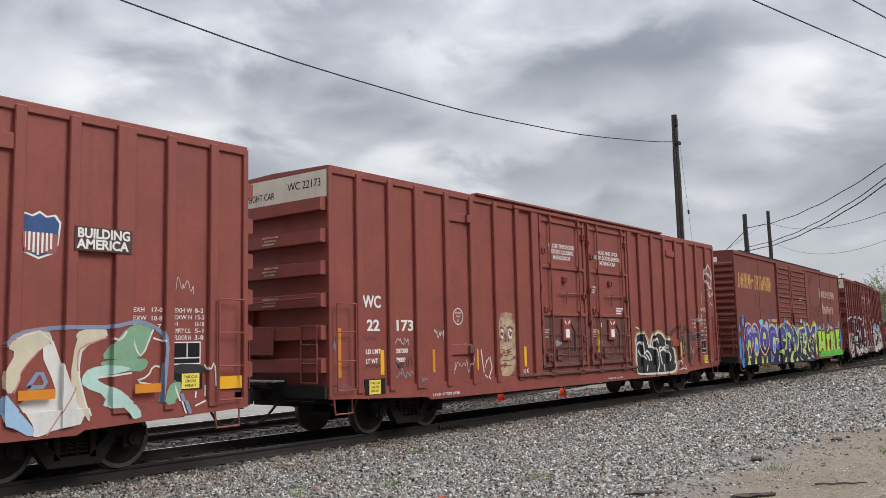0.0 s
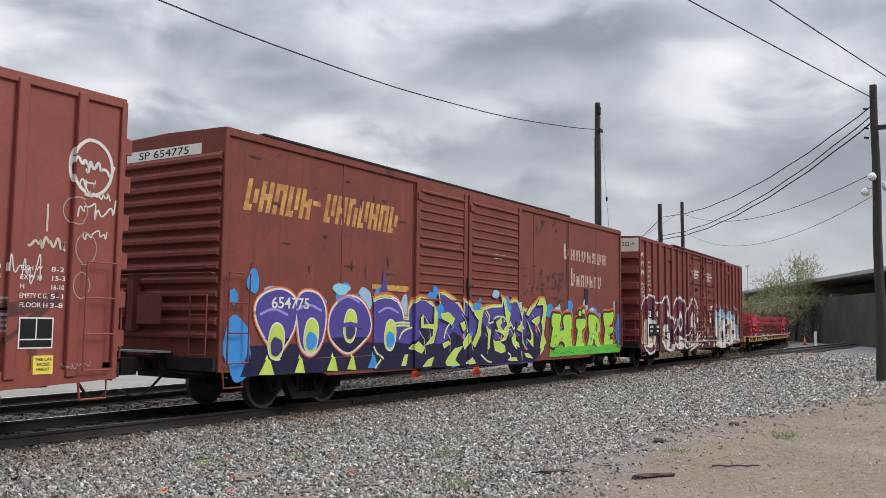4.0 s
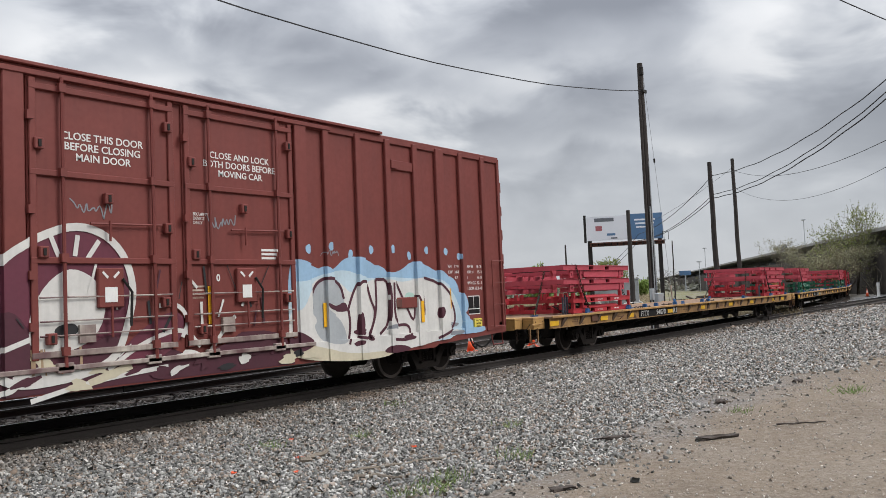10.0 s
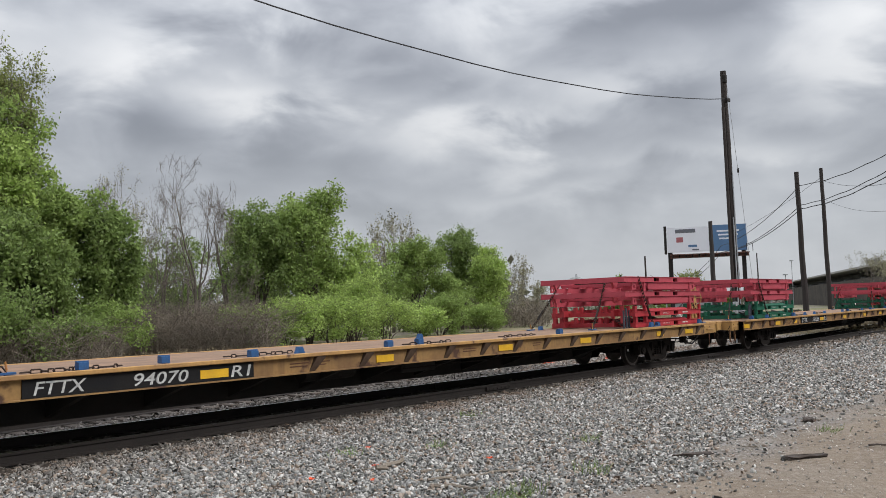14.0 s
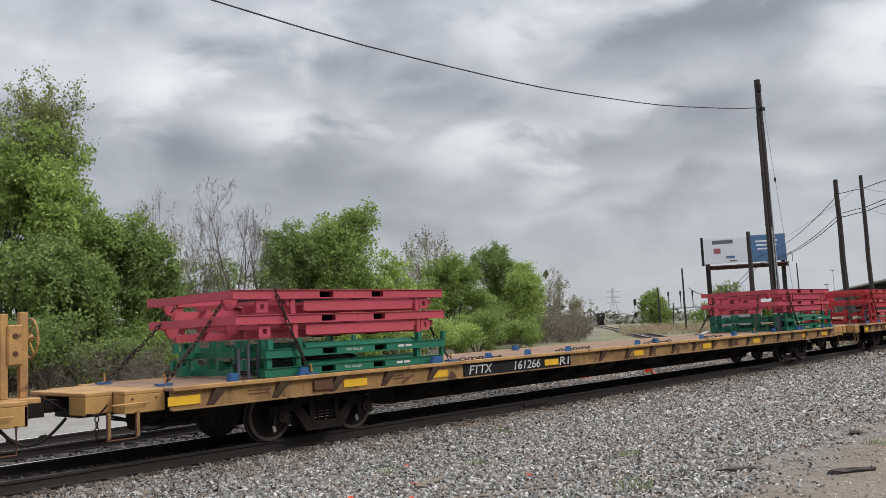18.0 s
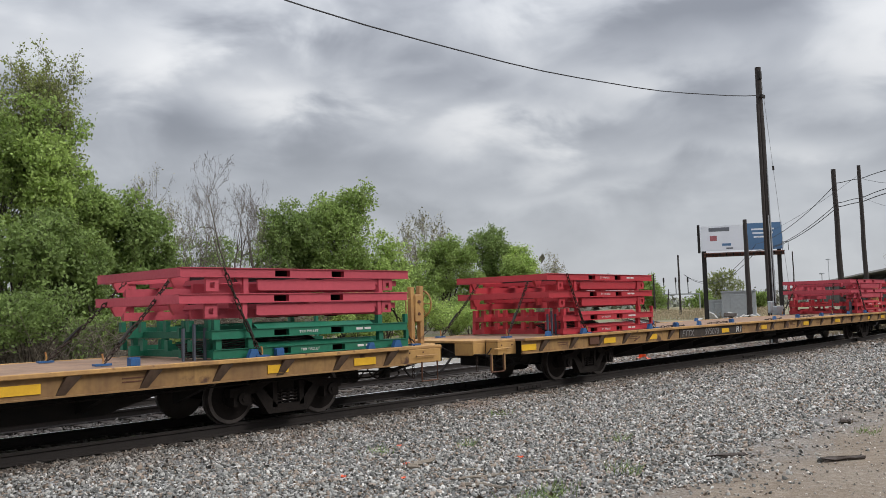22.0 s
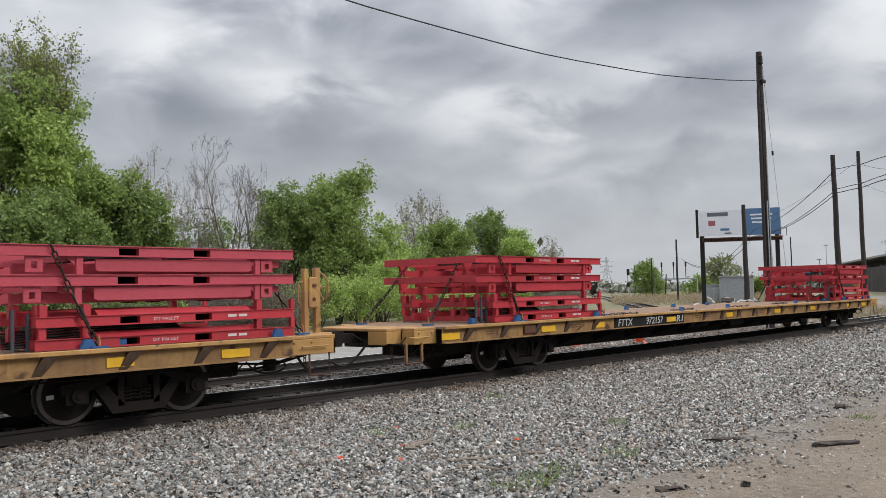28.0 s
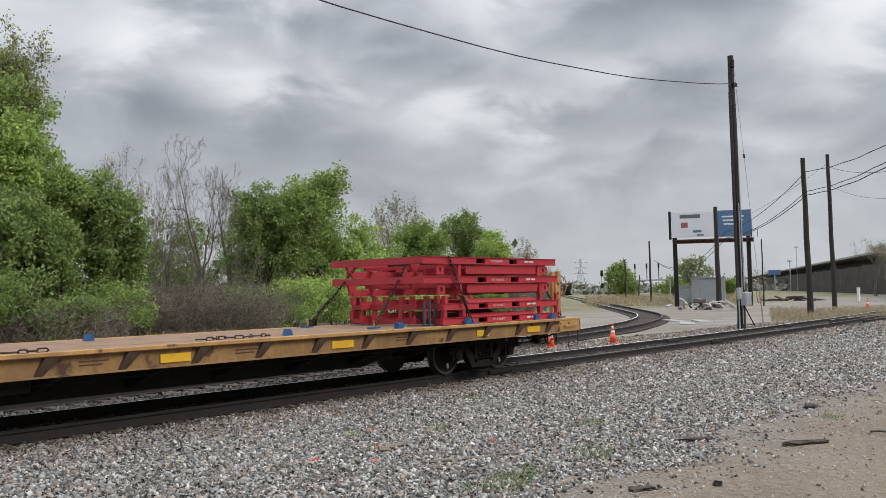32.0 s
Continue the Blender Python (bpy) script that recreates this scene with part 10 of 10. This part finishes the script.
# ---- loose stones, debris and weeds on the near ground ----
def stones(name, label, n, place, lo, hi, material, seed, flat=0.62):
    """Angular crushed stones, joined; place(rs, n) gives their x and y."""
    rs = np.random.RandomState(seed)
    x, y = place(rs, n)
    n = len(x)
    cube = np.array([(a, b, c) for c in (-1, 1) for a, b in ((-1, -1), (1, -1), (1, 1), (-1, 1))], float)
    v = cube[None] * rs.uniform(0.45, 1.0, (n, 8, 3))
    size = rs.uniform(lo, hi, (n, 1, 1)) * (0.8 + 0.7 * rs.random((n, 1, 1)) ** 4)
    v = v * size * np.stack([rs.uniform(0.8, 1.55, n), rs.uniform(0.55, 0.95, n), rs.uniform(0.4, 0.8, n) * flat / 0.62], 1)[:, None]
    q = rs.normal(size=(n, 4))
    q[:, 0] *= 1.5
    q /= np.linalg.norm(q, axis=1, keepdims=True)
    w, i, j, k = q.T
    R = np.stack([np.stack([1 - 2 * (j * j + k * k), 2 * (i * j - k * w), 2 * (i * k + j * w)], -1), np.stack([2 * (i * j + k * w), 1 - 2 * (i * i + k * k), 2 * (j * k - i * w)], -1), np.stack([2 * (i * k - j * w), 2 * (j * k + i * w), 1 - 2 * (i * i + j * j)], -1)], 1)
    v = np.einsum("nab,nkb->nka", R, v)
    z = np.array([ground_z(a, b) for a, b in zip(x, y)])
    v += np.stack([x, y, z + rs.uniform(0.0, 0.5, n) * size[:, 0, 0]], 1)[:, None]
    f = np.array([(4, 5, 6, 7), (0, 1, 5, 4), (1, 2, 6, 5), (2, 3, 7, 6), (3, 0, 4, 7)])
    faces = (f[None] + (np.arange(n) * 8)[:, None, None]).reshape(-1, 4)
    o = part(name, quads_mesh(name, v.reshape(-1, 3), faces), material)
    return tagged(o, label, "gravel", kind="stuff")


def in_wedge(x, y, lo=4.0, hi=76.0):
    az = np.degrees(np.arctan2(y, x))
    return (az > lo) & (az < hi)


def lot_edge(x):
    return 4.9 + 0.35 * np.sin(x * 0.55) + 0.25 * np.sin(x * 1.7 + 1)


def bed(x0, x1, y0, y1, fade=0.0):
    def place(rs, n):
        x, y = rs.uniform(x0, x1, n), rs.uniform(y0, y1, n)
        keep = in_wedge(x, y)
        edge = lot_edge(x) - np.where(x > 19, (x - 19) * 0.35, 0) * 0.8
        keep &= (y > edge) | (rs.random(n) < 0.12 * np.exp(-(edge - y) / 0.6))
        return x[keep], y[keep]
    return place


def stone_material(name, stops, tan, rusty):
    """Crushed stone: each piece has its own tone, some are tan, and rust dust lies along the rail."""
    m = bpy.data.materials.new(name)
    m.use_nodes = True
    nd, lk = m.node_tree.nodes, m.node_tree.links
    b = nd["Principled BSDF"]
    ge = nd.new("ShaderNodeNewGeometry")
    r = nd.new("ShaderNodeValToRGB")
    lk.new(ge.outputs["Random Per Island"], r.inputs[0])
    el = r.color_ramp.elements
    el[0].position, el[0].color = stops[0][0], (*stops[0][1], 1)
    el[1].position, el[1].color = stops[-1][0], (*stops[-1][1], 1)
    for p, c in stops[1:-1]:
        el.new(p).color = (*c, 1)

    def calc(op, a, c=0.0, d=0.0):
        n = nd.new("ShaderNodeMath")
        n.operation = op
        for k, v in enumerate((a, c, d)):
            if isinstance(v, (int, float)):
                n.inputs[k].default_value = v
            else:
                lk.new(v, n.inputs[k])
        n.use_clamp = op in ("MULTIPLY_ADD", "MULTIPLY")
        return n.outputs[0]

    def mix(f, a, c):
        n = nd.new("ShaderNodeMixRGB")
        lk.new(f, n.inputs[0])
        lk.new(a, n.inputs[1])
        n.inputs[2].default_value = (*c, 1)
        return n.outputs[0]
    other = nd.new("ShaderNodeMath")
    other.operation = "FRACT"
    scaled = nd.new("ShaderNodeMath")
    scaled.operation = "MULTIPLY"
    scaled.inputs[1].default_value = 57.31
    lk.new(ge.outputs["Random Per Island"], scaled.inputs[0])
    lk.new(scaled.outputs[0], other.inputs[0])
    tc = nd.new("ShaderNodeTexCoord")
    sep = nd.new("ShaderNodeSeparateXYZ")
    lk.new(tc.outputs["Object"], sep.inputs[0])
    tx = nd.new("ShaderNodeTexNoise")
    tx.inputs["Scale"].default_value, tx.inputs["Detail"].default_value = 0.9, 4.0
    lk.new(tc.outputs["Object"], tx.inputs["Vector"])
    col = mix(calc("MULTIPLY", calc("GREATER_THAN", other.outputs[0], 1 - tan), 0.6), r.outputs[0], (0.30, 0.20, 0.13))
    dust = calc("MULTIPLY_ADD", sep.outputs[1], 0.75, -7.65)
    dust = calc("MULTIPLY", dust, calc("MULTIPLY_ADD", tx.outputs["Fac"], 3.0, -1.0))
    col = mix(calc("MULTIPLY", dust, rusty), col, (0.19, 0.125, 0.085))
    # colour mixed darker and greyer towards low x
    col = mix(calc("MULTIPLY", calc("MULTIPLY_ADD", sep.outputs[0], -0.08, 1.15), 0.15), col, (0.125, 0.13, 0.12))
    fine = nd.new("ShaderNodeTexNoise")
    fine.inputs["Scale"].default_value = 70.0
    lk.new(tc.outputs["Object"], fine.inputs["Vector"])
    col = mix(calc("MULTIPLY_ADD", fine.outputs["Fac"], 1.2, -0.45), col, (0.12, 0.115, 0.105))
    lk.new(col, b.inputs["Base Color"])
    b.inputs["Roughness"].default_value, b.inputs["Specular IOR Level"].default_value = 0.85, 0.3
    return m


TONES = ((0.0, (0.070, 0.068, 0.062)), (0.30, (0.165, 0.161, 0.146)), (0.58, (0.285, 0.277, 0.253)), (0.84, (0.43, 0.412, 0.372)), (1.0, (0.66, 0.63, 0.58)))
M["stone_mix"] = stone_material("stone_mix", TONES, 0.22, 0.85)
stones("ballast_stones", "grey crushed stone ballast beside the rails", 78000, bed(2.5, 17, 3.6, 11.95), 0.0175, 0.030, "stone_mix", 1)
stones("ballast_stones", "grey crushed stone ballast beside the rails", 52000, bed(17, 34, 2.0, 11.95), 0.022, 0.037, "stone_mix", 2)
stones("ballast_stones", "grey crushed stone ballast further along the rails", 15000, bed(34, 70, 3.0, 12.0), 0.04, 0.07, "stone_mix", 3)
M["stone_dark"] = mat("stone_dark", (0.13, 0.115, 0.10), (0.08, 0.07, 0.062), rough=0.95, scale=9, fine=70, island=0.5, bump=0.15)
# oil and the shade under the cars both sit in this dark colour
stones("ballast_stones", "oily ballast between the rails, darkened for the shade under the cars", 9000, lambda rs, n: (rs.uniform(2, 40, n), rs.uniform(11.6, 14.4, n)), 0.022, 0.04, "stone_dark", 4)
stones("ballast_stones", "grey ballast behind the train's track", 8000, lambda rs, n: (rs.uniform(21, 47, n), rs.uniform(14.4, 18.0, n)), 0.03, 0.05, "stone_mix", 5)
stones("ballast_stones", "dark brown ballast of the track behind", 9000, lambda rs, n: (rs.uniform(1, 24, n), rs.uniform(14.3, 18.0, n)), 0.03, 0.05, "stone_dark", 51)


def lot_place(rs, n):
    x, y = rs.uniform(4, 34, n), rs.uniform(0.4, 5.2, n)
    k = in_wedge(x, y, 1.0)
    return x[k], y[k]


M["lot_chip"] = mat("lot_chip", (0.38, 0.34, 0.29), (0.25, 0.215, 0.175), rough=0.95, scale=9, fine=70, island=0.45, bump=0.1)
stones("loose_chips", "small pale stone chips scattered on the dirt", 9000, lot_place, 0.006, 0.017, "lot_chip", 6)


def debris(name, label, x, y, build, turn, material, category="debris"):
    o = part(name, build, material)
    o.matrix_basis = Matrix.Translation((x, y, ground_z(x, y))) @ pose(0, 0, 0, 0, 0, turn)
    return tagged(o, label, category, group="debris on the ground")


def stick(length, r, seed, bend=0.04):
    rs = random.Random(seed)
    bm = bmesh.new()
    tube(bm, [(length * (i / 7 - 0.5), rs.uniform(-bend, bend), r * 0.8 + rs.uniform(0, bend * 0.5)) for i in range(8)], r, 6, r * 0.6)
    return bm


def chunk(lx, ly, lz, seed):
    rs = random.Random(seed)
    bm = bbox(-lx, lx, -ly, ly, -0.02, lz)
    bmesh.ops.subdivide_edges(bm, edges=bm.edges[:], cuts=3, use_grid_fill=True)
    for v in bm.verts:
        v.co += Vector((rs.uniform(-1, 1) * 0.02, rs.uniform(-1, 1) * 0.015, rs.uniform(-1, 1) * 0.012))
    return bm


M["branch_grey"] = mat("branch_grey", (0.22, 0.185, 0.145), (0.13, 0.105, 0.08), rough=0.95, scale=6, fine=50, bump=0.5)
debris("wood_chunk", "dark broken block of creosoted wood", 10.95, 3.72, chunk(0.26, 0.055, 0.04, 1), -38, "debris_wood")
debris("stick", "grey weathered stick on the ballast", 8.05, 8.05, stick(0.62, 0.045, 2), 12, "branch_grey", "stick")
debris("stick", "long thin grey branch on the ballast", 8.15, 6.72, stick(1.25, 0.022, 3, 0.06), -28, "branch_grey", "stick")
debris("stick", "short grey branch on the ballast", 7.45, 6.45, stick(0.6, 0.03, 4), -75, "branch_grey", "stick")
debris("stick", "short grey branch on the ballast", 8.1, 7.3, stick(0.4, 0.02, 5), -35, "branch_grey", "stick")
debris("wood_chunk", "flat dark piece of bark on the dirt", 10.6, 5.06, chunk(0.28, 0.06, 0.035, 6), -42, "debris_wood")
debris("wood_chunk", "small dark clod of earth", 14.2, 4.75, chunk(0.10, 0.07, 0.06, 7), 20, "debris_wood")
debris("wood_chunk", "small dark piece of bark on the dirt", 7.65, 4.2, chunk(0.13, 0.05, 0.03, 8), -30, "debris_wood")
debris("stick", "thin branch lying on the dirt", 12.2, 3.0, stick(0.7, 0.014, 9), -50, "debris_wood", "stick")
debris("plank_piece", "pale broken piece of plank", 7.6, 5.05, chunk(0.20, 0.035, 0.02, 10), 5, "branch_grey")
debris("wood_chunk", "small dark clod of earth", 17.4, 4.3, chunk(0.12, 0.08, 0.05, 11), 0, "debris_wood")
for k, (x, y) in enumerate(((7.3, 7.6), (6.9, 8.3), (9.3, 7.4), (8.0, 8.3), (9.0, 9.5))):
    debris("orange_scrap", "small scrap of orange plastic on the stones", x, y, chunk(0.04, 0.03, 0.02, 20 + k), 30 * k, "cone_orange")
rs_ = random.Random(3)
for k in range(26):
    x = rs_.uniform(5.5, 20)
    y = rs_.uniform(3.5, 11)
    debris("stick", "thin dry twig on the stones", x, y, stick(rs_.uniform(0.15, 0.5), rs_.uniform(0.005, 0.012), 40 + k), rs_.uniform(0, 180), "branch_grey", "stick")


def weed(x, y, seed, n=26, h=0.12):
    rs = np.random.RandomState(seed)
    rows = []
    z = ground_z(x, y)
    for i in range(n):
        p = np.array([x + rs.normal() * 0.10, y + rs.normal() * 0.10, z])
        q = p + np.array([rs.normal() * 0.06, rs.normal() * 0.06, h * rs.uniform(0.4, 1.2)])
        rows.append([*p, *q, 0.006, 0.002])
    return rows


M["weed_green"] = mat("weed_green", (0.12, 0.20, 0.05), (0.20, 0.20, 0.08), rough=0.9, scale=3, fine=20, island=0.3, bump=0)
TUFTS = []
for k, (x, y) in enumerate(((7.0, 5.3), (7.25, 5.6), (7.5, 5.45), (7.8, 5.7), (6.8, 5.55), (9.0, 5.5), (9.2, 5.7), (13.2, 4.1), (15.6, 3.1), (15.9, 3.0), (9.6, 8.6), (8.4, 9.3), (23.5, 2.6), (24.2, 2.4), (12.3, 10.3), (11.2, 7.0))):
    TUFTS += weed(x, y, 60 + k)
o = part("grass_tufts", quads_mesh("grass_tufts", *prisms(TUFTS, 3)), "weed_green")
tagged(o, "small tufts of green grass among the stones", "grass", kind="stuff")
# ---- the train, and how it runs ----
KNOT = 4.0
SPEEDS = (5.519, 5.513, 5.502, 5.475, 5.463, 5.460, 5.453, 5.442, 5.439)


def travelled(t):
    """Metres that the train has run at t seconds."""
    s, i = 0.0, 0
    while t > KNOT and i < len(SPEEDS) - 2:
        s += KNOT * (SPEEDS[i] + SPEEDS[i + 1]) / 2
        t -= KNOT
        i += 1
    v1 = SPEEDS[i] + (SPEEDS[i + 1] - SPEEDS[i]) * t / KNOT
    return s + t * (SPEEDS[i] + v1) / 2


def car_pose(q, xa, xb, t):
    """The pose of a car whose near end is q metres along the train, on trucks at xa and xb."""
    s = q - travelled(t)
    a, b = on_track(s + xa)[0], on_track(s + xb)[0]
    d = (b - a).normalized()
    o = a - d * xa
    return Matrix.Translation((o.x, o.y, 0.0)) @ Matrix.Rotation(math.atan2(d.y, d.x), 4, "Z")


TRAIN = []      # car, q, xa, xb, wheels
LOADS = []      # thing, car's q, xa, xb, its pose on the car


def run_car(car, q, xa, xb, wheels):
    TRAIN.append((car, q, xa, xb, wheels))
    car.matrix_basis = car_pose(q, xa, xb, 0.0)
    return car


w = []
run_car(union_car(w), 9.13 - BOX_L, 2.7, BOX_L - 2.7, w)
w = []
car_a = run_car(ribbed_boxcar("boxcar", "oxide-red ribbed steel boxcar with double plug doors and small graffiti tags", "boxcar_red", "22", "173", w), 11.04, 2.7, BOX_L - 2.7, w)
graffiti_a(car_a)
w = []
car_b = run_car(smooth_boxcar("boxcar", "faded red smooth-sided boxcar with peeling paint and purple and green graffiti", w), 32.53, 2.75, 16.5, w)
graffiti_b(car_b)
w = []
car_c = run_car(ribbed_boxcar("boxcar", "dark red ribbed boxcar with large white and maroon bubble graffiti", "boxcar_red_b", "22", "214", w, True), 53.75, 2.7, BOX_L - 2.7, w)
graffiti_c(car_c)

FLATS = ((74.45, "94070", "rr"), (104.05, "161266", "gg"), (134.15, "975073", "rr"), (164.45, "972157", "rr"))
tall_red, tall_pink = pallet_tall("pallet_red", "II"), pallet_tall("pallet_pink", "II")
low_red, low_green = pallet_low("pallet_red", "DT PALLET"), pallet_low("pallet_green", "TRK PALLET")
first_use = {id(tall_red): True, id(tall_pink): True, id(low_red): True, id(low_green): True}


def load_on(proto, q, xa, xb, m):
    """Sets a pallet (the first one itself, then copies) on the car at q."""
    if first_use.pop(id(proto), False):
        o = proto
    else:
        o = copy_thing(proto, m)
    LOADS.append((o, q, xa, xb, m))
    o.matrix_basis = car_pose(q, xa, xb, 0.0) @ m
    return o


XA, XB = 4.05, 25.25
for i, (q, number, kinds) in enumerate(FLATS):
    w = []
    f = flatcar("flatcar", "long tan steel flatcar loaded with two stacks of pallets", "FTTX", number, w, 11 + i)
    run_car(f, q, XA, XB, w)
    for k, x in enumerate((2.18, 23.15)):
        low = low_green if kinds[k] == "g" else low_red
        top = tall_pink if i < 2 or (i == 2 and k == 1) else tall_red
        z = 1.073
        for j, pr in enumerate((low, low, top, top)):
            jx = 0.02 * math.sin(5 * i + 3 * k + 2 * j)
            load_on(pr, q, XA, XB, pose(x + jx, 0.01 * math.cos(i + j), z, 0, 0, 0.2 * math.sin(i + 2 * k + 3 * j)))
            z += 0.30 if j < 2 else 0.402
    load_lashings(f, i)


def motions():
    steps = [0.0] + [float(k) for k in range(1, 33)]
    for car, q, xa, xb, wheels in TRAIN:
        walk(car, [(t, car_pose(q, xa, xb, t)) for t in steps])
        for ax, x, r in wheels:
            at = ax.matrix_basis.translation.copy()
            rows = [(t / 10, Matrix.Translation(at) @ Matrix.Rotation(-travelled(t / 10) / r, 4, "Y")) for t in range(0, 321)]
            walk(ax, rows)
    for o, q, xa, xb, m in LOADS:
        walk(o, [(t, car_pose(q, xa, xb, t) @ m) for t in steps])

motions()
